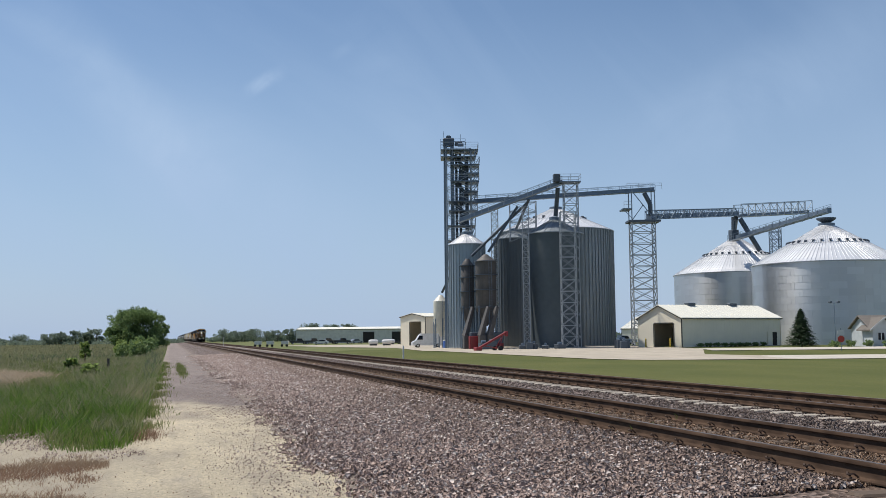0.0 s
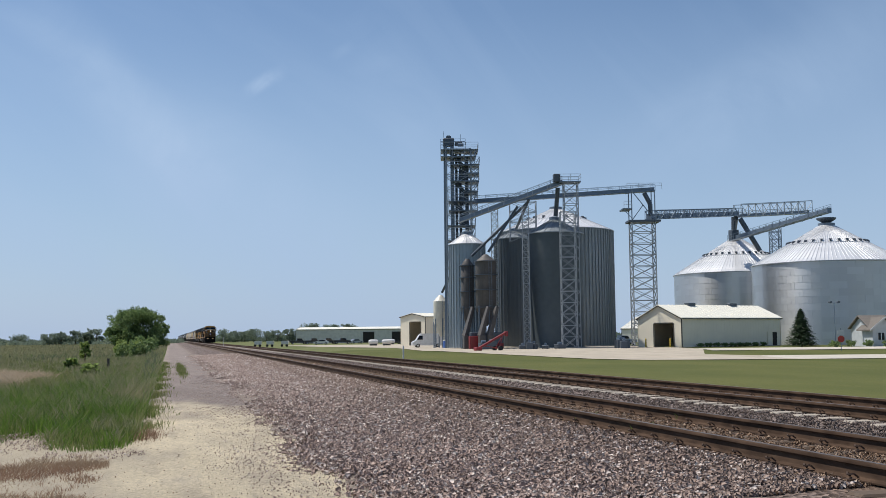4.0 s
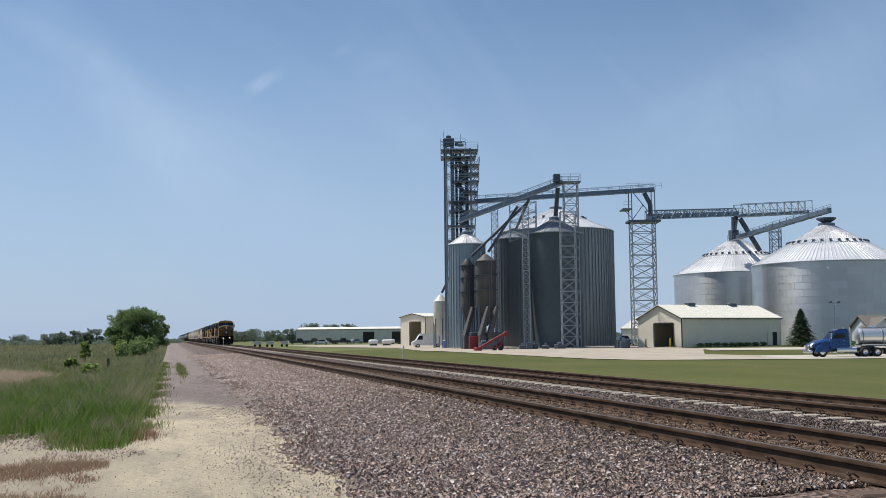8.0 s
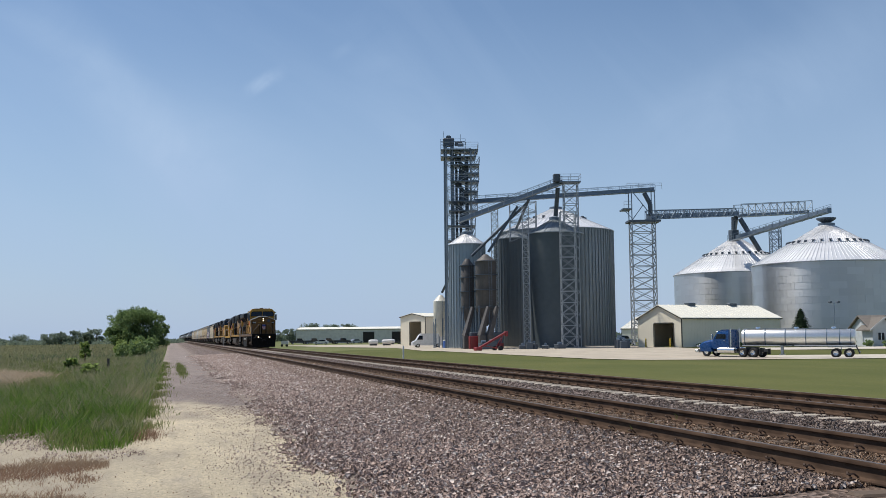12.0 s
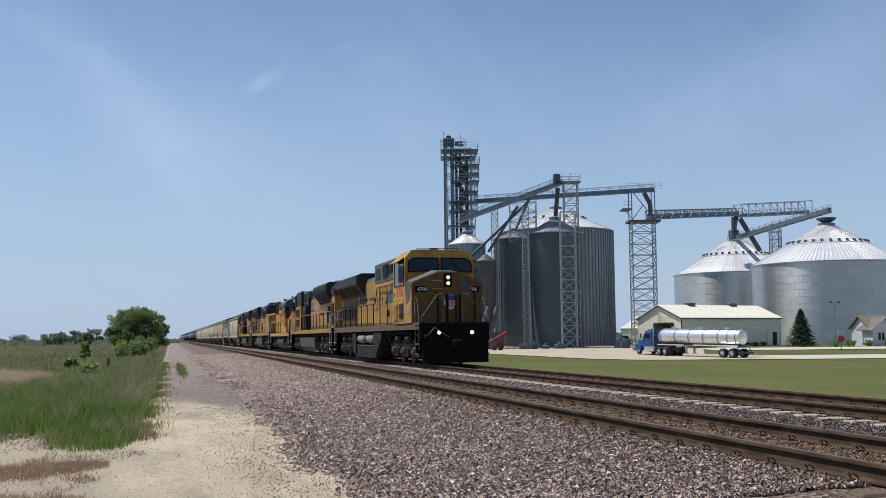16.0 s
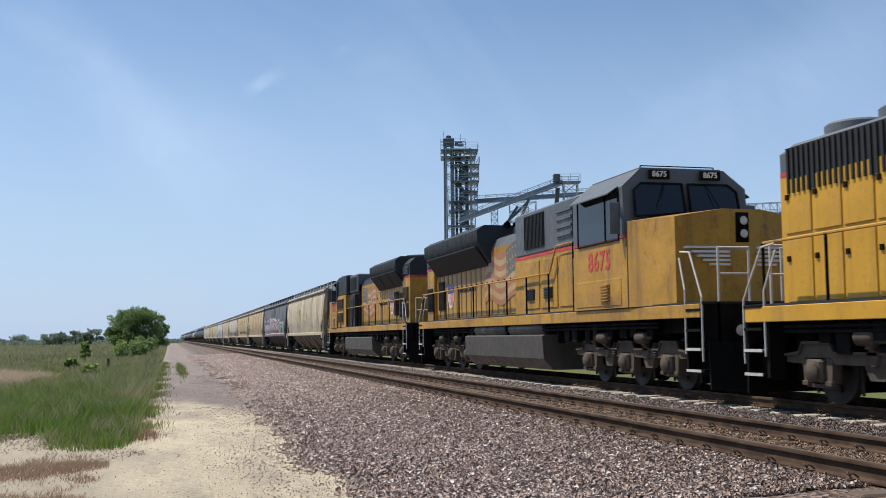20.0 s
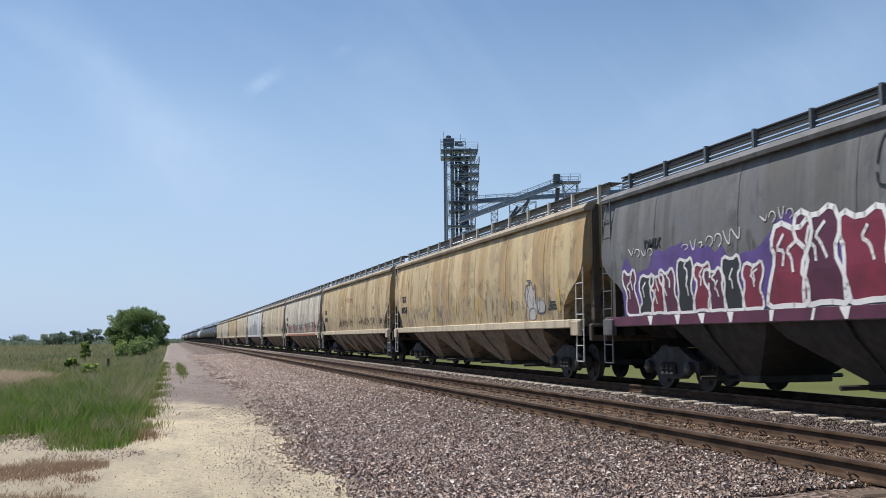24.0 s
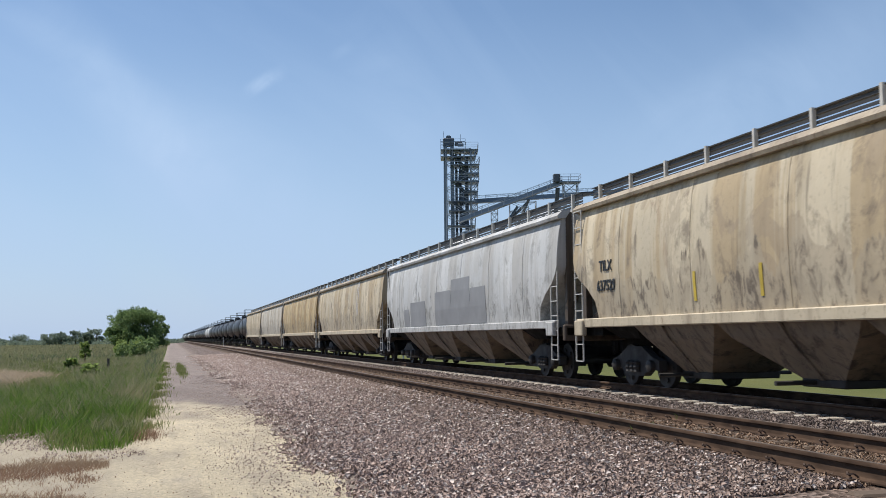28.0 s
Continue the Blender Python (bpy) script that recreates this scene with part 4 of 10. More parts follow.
for x in (-0.2, 0.5):
    part("spout_riser", Geo().tube((x, 0.6, 16.0), (x, 0.6, 34.0), 0.24, 8), M["duct"], leg)
CS = [(-2.0, -2.0), (2.3, -2.0), (2.3, 2.0), (-2.0, 2.0)]
for cx, cy in CS:
    part("tower_leg", Geo().tube((cx, cy, 0), (cx, cy, 34.5), 0.13, 4), M["lattice_light"], leg)
for i in range(15):
    za, zb = 34.5 * i / 15, 34.5 * (i + 1) / 15
    for k in range(4):
        p, q = CS[k], CS[(k + 1) % 4]
        part("brace_panel", bracing_panel((*p, za), (*q, za), (*q, zb), (*p, zb), 0.07), M["lattice_light"], leg, "", 0)
for z, x0, x1 in ((34.2, -2.9, 3.6), (33.0, -2.9, 3.2), (28.7, -1.2, 3.7), (25.2, -1.6, 3.4), (23.6, -1.6, 3.4), (21.0, -1.8, 3.0), (31.6, -1.2, 3.8), (30.1, 1.9, 3.7), (26.9, 1.6, 3.5), (18.4, -1.8, 2.8), (15.4, -1.8, 2.8)):
    for yy in (-2.2, 2.2):
        part("platform_bracket", Geo().tube((2.3, yy, z - 1.5), (x1, yy, z), 0.06, 4).tube((1.2, yy, z - 0.1), (x1, yy, z - 0.1), 0.06, 4), M["lattice"], leg, "", 0)
    g = Geo().box(x0, x1, -2.3, 2.3, z, z + 0.12)
    part("platform", g, M["lattice"], leg, "", 0)
    part("railing", railing(Geo(), [(x0, -2.3, z + 0.2), (x1, -2.3, z + 0.2), (x1, 2.3, z + 0.2), (x0, 2.3, z + 0.2)], closed=True), M["lattice_light"], leg, "", 0)
for i, (za, zb) in enumerate(((33.5, 29.0), (29.0, 25.0), (25.2, 21.4))):
    part("spout", Geo().tube((-0.6, -0.4, za), (1.2, -0.6, (za + zb) / 2), 0.34, 8).tube((1.2, -0.6, (za + zb) / 2), (0.4, -0.4, zb), 0.34, 8), M["duct"], leg)
    part("distributor", Geo().lathe([(0.2, zb - 0.3), (0.75, zb + 0.3), (0.75, zb + 1.0), (0.2, zb + 1.5)], 16, (0.9, 0, 0)), M["duct"], leg)
part("boom_bracket", Geo().tube((2.3, -2, 30.2), (3.8, -2, 33.0), 0.07, 4).tube((2.3, -2, 28.0), (3.7, -2, 31.0), 0.07, 4).tube((2.3, -2, 26.0), (3.6, -2, 28.7), 0.07, 4), M["lattice_light"], leg, "", 0)

conveyor("conveyor", "inclined grey conveyor bridge rising from the elevator leg", (45.6, 165.2, 20.0), (61.1, 158.9, 25.8), "lattice_light", 0.8)
conveyor("conveyor", "long level grey conveyor bridge to the far tower", (51.4, 176.4, 24.7), (81.9, 168.6, 26.5), "lattice")
conveyor("conveyor", "dark grey conveyor to the storage bins", (82.0, 170.95, 21.9), (113.0, 194.7, 25.8), "lattice", 0.9, 0.9, True, 1.5)
conveyor("conveyor", "pale trussed conveyor bridge between storage bins", (113.6, 195.6, 25.6), (133.2, 199.8, 27.3), "lattice_light", 0.6, 0.9, True, 2.6)
conveyor("conveyor", "inclined dark conveyor to the storage bin's peak", (112.6, 195.6, 20.6), (117.1, 168.8, 23.5), "lattice", 0.9)
lattice_tower("support_tower", "pale galvanised lattice tower under the conveyor", 79.3, 168.1, PAD, 21.2, 4.0, 3.0, 11, 0.085, "lattice_light", -14.5)
head = thing("transfer_platform", "steel transfer platform on the lattice tower", "platform", pose(79.3, 168.1, 20.9, 0, 0, -14.5))
part("deck", Geo().box(-2.6, 2.9, -1.9, 1.9, 0, 0.35), M["duct"], head, "", 0)
for cx, cy in ((-2.0, -1.5), (2.0, -1.5), (2.0, 1.5), (-2.0, 1.5)):
    part("post", Geo().tube((cx, cy, 0), (cx, cy, 5.6), 0.11, 4), M["lattice"], head)
part("brace", Geo().tube((-2, -1.5, 5.5), (2, -1.5, 0.3), 0.09, 4).tube((-2, -1.5, 0.3), (0, -1.5, 3), 0.09, 4), M["lattice"], head)
part("spout", Geo().tube((0.4, -0.5, 5.2), (1.4, -0.5, 3.2), 0.4, 8).tube((1.4, -0.5, 3.2), (1.4, -0.5, 1.2), 0.4, 8), M["duct"], head)
part("railing", railing(Geo(), [(-3.4, -1.9, 2.4), (-2.0, -1.9, 2.4)]), M["lattice_light"], head, "", 0)
part("side_deck", Geo().box(-3.6, -2.0, -1.9, 1.9, 2.2, 2.4).tube((-3.5, -1.8, 2.2), (-2.0, -1.8, 0.6), 0.07, 4), M["lattice"], head, "", 0)
part("railing", railing(Geo(), [(-2.8, -1.9, 5.6), (3.2, -1.9, 5.6)]), M["lattice_light"], head, "", 0)
lattice_tower("support_tower", "slim lattice stair tower against the dark bin", 59.5, 152.8, PAD, 20.6, 2.3, 2.0, 12, 0.06, "lattice_light", -14.5)
lattice_tower("support_tower", "tall lattice tower under the inclined conveyor's head", 62.1, 157.9, PAD, 26.0, 2.2, 2.2, 15, 0.06, "lattice_light", -14.5)
lattice_tower("support_tower", "slim lattice tower beside the dark bin", 54.4, 158.0, PAD, 22.0, 1.0, 1.0, 22, 0.04, "lattice_light", -14.5)
lattice_tower("support_tower", "slim lattice tower behind the hopper tanks", 51.4, 164.8, PAD, 22.6, 1.1, 1.1, 22, 0.04, "lattice_light", -14.5)
lattice_tower("support_tower", "lattice tower under the level conveyor", 59.8, 175.0, 18.0, 25.0, 4.6, 2.0, 4, 0.06, "lattice_light", -14.5)
lattice_tower("support_tower", "slim lattice tower behind the storage bins", 132.2, 211.1, PAD, 26.0, 2.1, 2.1, 16, 0.08, "lattice", -14.5)
hp = thing("head_platform", "steel platform at the inclined conveyor's head", "platform", pose(61.9, 157.8, 25.9, 0, 0, -14.5))
part("deck", Geo().box(-1.6, 1.7, -1.4, 1.4, 0, 0.2), M["lattice"], hp, "", 0)
part("railing", railing(Geo(), [(-1.6, -1.4, 0.2), (1.7, -1.4, 0.2), (1.7, 1.4, 0.2), (-1.6, 1.4, 0.2)], closed=True), M["lattice_light"], hp, "", 0)
part("drive_motor", Geo().box(-2.6, -1.5, -0.6, 0.6, 0.2, 1.5, 0.1), M["duct"], hp)
for a, b, r, lab in (((60.6, 159.6, 25.4), (60.6, 160.9, 20.7), 0.36, "dark spout falling to the bin's peak"),
                     ((54.3, 161.5, 22.4), (49.3, 161.6, 15.0), 0.22, "long dark spout to the hopper tank"),
                     ((55.8, 161.0, 23.0), (47.5, 165.2, 14.6), 0.22, "long dark spout to the hopper tank"),
                     ((56.0, 160.9, 23.4), (60.5, 181.0, 20.8), 0.24, "long dark spout to the ribbed bin"),
                     ((48.4, 177.7, 14.4), (47.0, 182.8, 9.4), 0.22, "dark spout to the cream tank"),
                     ((113.2, 193.5, 25.1), (116.5, 191.8, 18.3), 0.5, "dark spout to the storage bin"),
                     ((112.9, 194.7, 25.3), (118.2, 205.3, 22.4), 0.55, "dark spout to the storage bin's peak")):
    t = thing("spout", lab, "spout")
    part("pipe", Geo().tube(a, b, r, 10), M["duct"], t)
t = thing("spout_hopper", "dark hopper funnel over the storage bin's peak", "hopper", pose(114.1, 165.5, 20.5))
part("funnel", Geo().lathe([(0.6, 0), (0.65, 0.7), (1.7, 1.35), (1.7, 1.6), (0.4, 1.7)], 20), M["duct"], t)
t = thing("spout_hopper", "dark transfer box over the storage bin's peak", "hopper", pose(112.6, 195.2, 20.6))
part("box", Geo().box(-0.8, 0.8, -0.8, 0.8, 0, 2.3, 0.1).tube((0, 0, 2.3), (0.2, 0.2, 5.0), 0.45, 8), M["duct"], t)


def gable_shed(name, label, a, width, length, eave, ridge, rz, wall, roof, door=True, side_door=True):
    """A steel shed: its gable end faces local -x... its long side faces local -y; origin at the near corner."""
    t = thing(name, label, "shed", pose(a[0], a[1], PAD, 0, 0, rz))
    w, l = width, length
    th = 0.15
    # long walls
    part("wall", Geo().box(0, l, 0, th, 0, eave), M[wall], t)
    part("wall", Geo().box(0, l, w - th, w, 0, eave), M[wall], t)
    # ribs of the siding
    g = Geo()
    for i in range(int(l / 0.6)):
        g.box(0.3 + i * 0.6, 0.33 + i * 0.6, -0.008, 0.0, 0.05, eave - 0.1)
    part("siding_ribs", g, M[wall], t, "", 0)
    if door:
        d0, d1, dh = 0.18 * w, 0.62 * w, 0.82 * eave
        part("gable_wall", Geo().prism([(0, 0), (d0, 0), (d0, dh), (d1, dh), (d1, 0), (w, 0), (w, eave), (w / 2, ridge), (0, eave)], "x", 0, th), M[wall], t)
        part("door_frame", Geo().box(-0.05, 0.1, d0 - 0.15, d0, 0, dh).box(-0.05, 0.1, d1, d1 + 0.15, 0, dh).box(-0.05, 0.1, d0, d1, dh, dh + 0.15), M["trim_dark"], t)
    else:
        part("gable_wall", Geo().prism([(0, 0), (w, 0), (w, eave), (w / 2, ridge), (0, eave)], "x", 0, th), M[wall], t)
    part("gable_wall", Geo().prism([(0, 0), (w, 0), (w, eave), (w / 2, ridge), (0, eave)], "x", l - th, l), M[wall], t)
    o = 0.25
    k = (ridge - eave) / (w / 2)
    for s, (ya, yb) in enumerate(((-o, w / 2), (w + o, w / 2))):
        za, zb = eave - o * k + 0.05, ridge + 0.05
        g = Geo().prism([(ya, za), (yb, zb), (yb, zb + 0.12), (ya, za + 0.12)], "x", -o, l + o)
        for i in range(int(l / 0.9)):
            x = 0.2 + i * 0.9
            g.prism([(ya, za + 0.12), (yb, zb + 0.12), (yb, zb + 0.17), (ya, za + 0.17)], "x", x, x + 0.06)
        part("roof", g, M[roof], t, "", 0)
        part("eave_trim", Geo().box(-o, l + o, min(ya, ya + (0.08 if s == 0 else -0.08)), max(ya, ya + (0.08 if s == 0 else -0.08)), za - 0.12, za + 0.02), M["trim_dark"], t)
        g = Geo().prism([(ya, za - 0.14), (yb, zb - 0.14), (yb, zb), (ya, za)], "x", -o - 0.04, -o + 0.06)
        part("rake_trim", g, M["trim_dark"], t)
    part("corner_trim", Geo().box(-0.03, 0.1, -0.03, 0.08, 0, eave), M["trim_dark"], t)
    if side_door:
        part("side_door", Geo().box(l - 2.0, l - 1.0, -0.05, 0.0, 0.05, 2.2), M["doorway_shade"], t, "dark panel painted as the shade of an open side door")
        part("door_leaf", Geo().box(l - 3.3, l - 2.15, -0.12, -0.05, 0.05, 2.25), M[wall], t)
    return t


shed = gable_shed("machine_shed", "cream steel machine shed with a pale roof and an open door", (75.2, 146.5), 9.6, 22.4, 4.45, 6.45, 18.1, "cream", "cream_roof")
for x in (6.0, 15.5):
    part("ridge_vent", Geo().box(x, x + 1.6, 4.3, 5.3, 6.4, 6.95, 0.06), M["duct"], shed, "small ridge ventilator")
for i, y in enumerate((1.3, 6.6)):
    t = thing("bollard", "yellow steel bollard by the shed door", "bollard", shed.matrix_basis @ pose(-1.2, y, 0), "shed bollards")
    part("post", Geo().lathe([(0.0, 0), (0.12, 0), (0.12, 1.3), (0.06, 1.38), (0.0, 1.4)], 12), M["yellow_post"], t)

M["siding_grey"] = painted("pale_grey_green_steel_siding", (0.66, 0.65, 0.58), 0.6, 0.1, (0.4, 0.38, 0.33))
wh = gable_shed("warehouse", "long low grey steel warehouse with open bays", (46.1, 403.0), 30.0, 52.0, 5.1, 6.0, -14.5, "siding_grey", "cream_roof", False, False)
for x in (25.5, 36.5, 42.5, 48.0):
    # dark panels on the closed wall give the bays' inner shade
    part("bay_door", Geo().box(x, x + 4.3, -0.06, 0, 0.05, 4.1), M["doorway_shade"], wh, "dark panel painted as the shade of an open bay")
gable_shed("steel_building", "tan steel building behind the cream tank", (56.8, 236.8), 9.0, 14.0, 6.6, 7.4, 27.0, "cream", "cream_roof", True, False)
gable_shed("steel_building", "low grey shed beyond the lattice tower", (114.7, 257.2), 14.0, 16.0, 3.6, 6.6, -60.0, "siding_grey", "siding_grey", False, False)


# ---- house, vehicles and small things in the yard ----
M["siding_white"] = painted("pale_blue_white_house_siding", (0.527, 0.561, 0.578), 0.6, 0.08, (0.383, 0.391, 0.391), False)
M["shingle"] = painted("brown_shingle_roof", (0.165, 0.145, 0.125), 0.85, 0.3, (0.1, 0.08, 0.06), False, 0, 2)
M["trim_white"] = plain("white_trim_paint", (0.637, 0.637, 0.629), 0.5)
M["rubber"] = plain("black_tyre_rubber", (0.02, 0.02, 0.02), 0.85)
M["chrome"] = plain("polished_aluminium", (0.72, 0.73, 0.74), 0.22, 0.95, 0.05)
M["tank_polish"] = plain("polished_tank_aluminium", (0.80, 0.80, 0.79), 0.34, 0.8, 0.05)
M["truck_blue"] = painted("glossy_blue_truck_paint", (0.010, 0.060, 0.20), 0.25, 0.06, (0.05, 0.05, 0.06), False)
M["car_white"] = plain("white_car_paint", (0.70, 0.71, 0.72), 0.3)
M["car_dark"] = plain("dark_car_paint", (0.035, 0.037, 0.042), 0.3)
M["car_grey"] = plain("silver_car_paint", (0.35, 0.36, 0.38), 0.3, 0.5)
M["car_blue"] = plain("blue_plastic", (0.03, 0.10, 0.34), 0.5)


def house():
    t = thing("house", "small pale-sided house with a brown shingle roof", "house", pose(*yard(59.9, 148.5)[:2], -0.52, 0, 0, -14.5))
    # main block, ridge across the view
    part("wall", Geo().prism([(1.5, 0), (8.5, 0), (8.5, 2.7), (5.0, 4.3), (1.5, 2.7)], "x", 0.6, 13.0), M["siding_white"], t)
    for ya, yb in ((1.1, 5.0), (8.9, 5.0)):
        part("roof", Geo().prism([(ya, 2.52), (yb, 4.36), (yb, 4.5), (ya, 2.66)], "x", 0.2, 13.4), M["shingle"], t)
    # front gable
    part("wall", Geo().prism([(0.3, 0), (3.7, 0), (3.7, 2.6), (2.0, 3.85), (0.3, 2.6)], "y", 0.0, 3.2), M["siding_white"], t)
    for xa, xb in ((-0.2, 2.0), (4.2, 2.0)):
        part("roof", Geo().prism([(xa, 2.26), (xb, 4.06), (xb, 4.22), (xa, 2.42)], "y", -0.4, 4.6), M["shingle"], t)
        part("rake_board", Geo().prism([(xa, 2.18), (xb, 3.98), (xb, 4.24), (xa, 2.44)], "y", -0.46, -0.40), M["trim_white"], t)
    for x in (1.05, 1.55):
        w = part("window", Geo().box(x, x + 0.38, -0.03, 0.0, 0.95, 1.95), M["glass_dark"], t)
        part("window_frame", Geo().box(x - 0.06, x, -0.05, 0, 0.9, 2.0).box(x + 0.38, x + 0.44, -0.05, 0, 0.9, 2.0), M["trim_white"], w)
    part("window", Geo().box(5.0, 6.2, 1.46, 1.5, 0.9, 1.9), M["glass_dark"], t)
    part("window", Geo().box(3.0, 3.75, -0.03, 0.0, 1.0, 1.95), M["glass_dark"], t)
    part("porch_post", Geo().box(4.6, 4.75, 0.0, 0.15, 0, 2.4), M["trim_white"], t)
    part("porch_rail", Geo().box(4.75, 8.0, 0.05, 0.12, 0.9, 1.0), M["trim_white"], t)


house()


def wheel_mesh(r, w, rim):
    g = Geo().lathe([(r * 0.55, -w / 2), (r * 0.9, -w / 2), (r, -w * 0.35), (r, w * 0.35), (r * 0.9, w / 2), (r * 0.55, w / 2)], 24, axis="y")
    return g, Geo().lathe([(0.0, -w * 0.30), (r * 0.25, -w * 0.38), (r * 0.5, -w * 0.25), (r * 0.56, -w * 0.48), (r * 0.56, w * 0.48), (r * 0.5, w * 0.25), (r * 0.25, w * 0.38), (0.0, w * 0.30)], 20, axis="y")


ROAD_WHEELS = []


def road_wheel(t, x, y, r, w, rolling=True):
    a, b = wheel_mesh(r, w, True)
    h = part("wheel", a, M["rubber"], t)
    h.matrix_basis = pose(x, y, r)
    part("rim", b, M["chrome"], h)
    if rolling:
        ROAD_WHEELS.append((h, x, y, r))
    return h


def tractor():
    """A conventional day-cab tractor; origin on the ground under its coupling, nose along +x."""
    t = thing("truck_tractor", "glossy blue day-cab truck tractor with polished trim", "truck")
    part("frame", Geo().box(-1.6, 6.3, -0.42, 0.42, 0.62, 0.92), M["car_dark"], t)
    # hood: narrows and falls towards the nose, rounded on top
    rings = []
    for x, w, lo, sh, top in ((4.2, 0.92, 0.95, 1.72, 1.98), (5.0, 0.86, 0.95, 1.62, 1.88), (5.8, 0.76, 0.95, 1.45, 1.70), (6.3, 0.64, 0.98, 1.25, 1.48), (6.5, 0.52, 1.02, 1.12, 1.25)):
        rings.append([(x, -w, lo), (x, -w, sh), (x, -w * 0.72, top - 0.04), (x, 0, top), (x, w * 0.72, top - 0.04), (x, w, sh), (x, w, lo)])
    vs = [p for r in rings for p in r]
    fs = [(7 * i + k, 7 * i + (k + 1) % 7, 7 * (i + 1) + (k + 1) % 7, 7 * (i + 1) + k) for i in range(4) for k in range(7)] + [tuple(range(7)), tuple(range(28, 35))]
    part("hood", Geo().add(vs, fs), M["truck_blue"], t, "", 30)
    part("grille", Geo().box(6.42, 6.54, -0.46, 0.46, 0.78, 1.30, 0.03), M["chrome"], t)
    for k in range(5):
        part("grille_bar", Geo().box(6.54, 6.56, -0.42, 0.42, 0.84 + k * 0.09, 0.87 + k * 0.09), M["car_dark"], t)
    part("bumper", Geo().box(6.25, 6.66, -1.18, 1.18, 0.40, 0.76, 0.08), M["chrome"], t)
    vs = []
    for y, k in ((-1.05, 0), (-0.97, 1), (0.97, 1), (1.05, 0)):
        vs += [(x, y, z) for x, z in ([(2.35, 0.85), (4.32, 0.85), (4.32, 1.95), (3.92, 2.55), (2.35, 2.55)] if not k else [(2.37, 0.82), (4.36, 0.82), (4.36, 1.97), (3.70, 2.82), (2.42, 2.86)])]
    fs = [(0, 1, 2, 3, 4), (19, 18, 17, 16, 15)] + [(5 * i + k, 5 * i + (k + 1) % 5, 5 * (i + 1) + (k + 1) % 5, 5 * (i + 1) + k) for i in range(3) for k in range(5)]
    part("cab", Geo().add(vs, fs), M["truck_blue"], t, "", 25)
    part("sun_visor", Geo().box(3.62, 3.98, -0.95, 0.95, 2.72, 2.78, 0.02), M["chrome"], t)
    for k in range(5):
        part("roof_marker", Geo().box(3.4, 3.5, -0.6 + k * 0.3 - 0.05, -0.6 + k * 0.3 + 0.05, 2.86, 2.93, 0.02), M["yellow_post"], t)
    part("windscreen", Geo().prism([(4.30, 2.02), (4.36, 2.02), (3.86, 2.66), (3.80, 2.66)], "y", -0.90, 0.90), M["glass_dark"], t)
    part("roof_fairing", Geo().prism([(2.4, 2.86), (3.6, 2.86), (3.3, 3.0), (2.4, 3.02)], "y", -0.9, 0.9), M["truck_blue"], t)
    for s in (-1, 1):
        part("side_window", Geo().prism([(2.75, 1.98), (4.05, 1.98), (3.80, 2.5), (2.75, 2.5)], "y", *lohi2(s * 1.05, s * 1.065)), M["glass_dark"], t)
        part("fender", Geo().prism([(4.75 + 0.75 * math.cos(a * math.pi / 8) + 0.45, 0.55 + 0.78 * math.sin(a * math.pi / 8)) for a in range(9)], "y", *lohi2(s * 0.72, s * 1.2)), M["truck_blue"], t)
        part("headlight", Geo().box(6.28, 6.44, *lohi2(s * 0.78, s * 1.12), 1.0, 1.25, 0.04), M["lamp_off"], t)
        part("mirror", Geo().box(4.25, 4.35, *lohi2(s * 1.2, s * 1.45), 1.9, 2.5, 0.03), M["chrome"], t)
        part("fuel_tank", Geo().lathe([(0.0, 1.55), (0.34, 1.6), (0.34, 3.7), (0.0, 3.75)], 18, (0, s * 0.92, 0.72), "x"), M["chrome"], t)
        part("door_seam", Geo().box(2.70, 2.72, *lohi2(s * 1.05, s * 1.058), 0.95, 2.5), M["car_dark"], t)
        part("door_handle", Geo().box(2.8, 3.0, *lohi2(s * 1.05, s * 1.08), 1.75, 1.80), M["chrome"], t)
        part("step", Geo().box(2.9, 4.2, *lohi2(s * 0.75, s * 1.15), 0.45, 0.55), M["chrome"], t)
        part("exhaust_stack", Geo().tube((2.2, s * 0.9, 0.9), (2.2, s * 0.9, 3.15), 0.08, 10), M["chrome"], t)
        road_wheel(t, 5.2, s * 0.98, 0.5, 0.3)
        for x in (0.65, -0.65):
            road_wheel(t, x, s * 0.86, 0.5, 0.58)
        part("mudflap", Geo().box(-1.5, -1.45, *lohi2(s * 0.55, s * 1.15), 0.3, 0.95), M["rubber"], t)
    part("fifth_wheel", Geo().box(-0.6, 0.6, -0.45, 0.45, 0.92, 1.12, 0.04), M["car_dark"], t)
    return t


def lohi2(a, b):
    return (a, b) if a < b else (b, a)


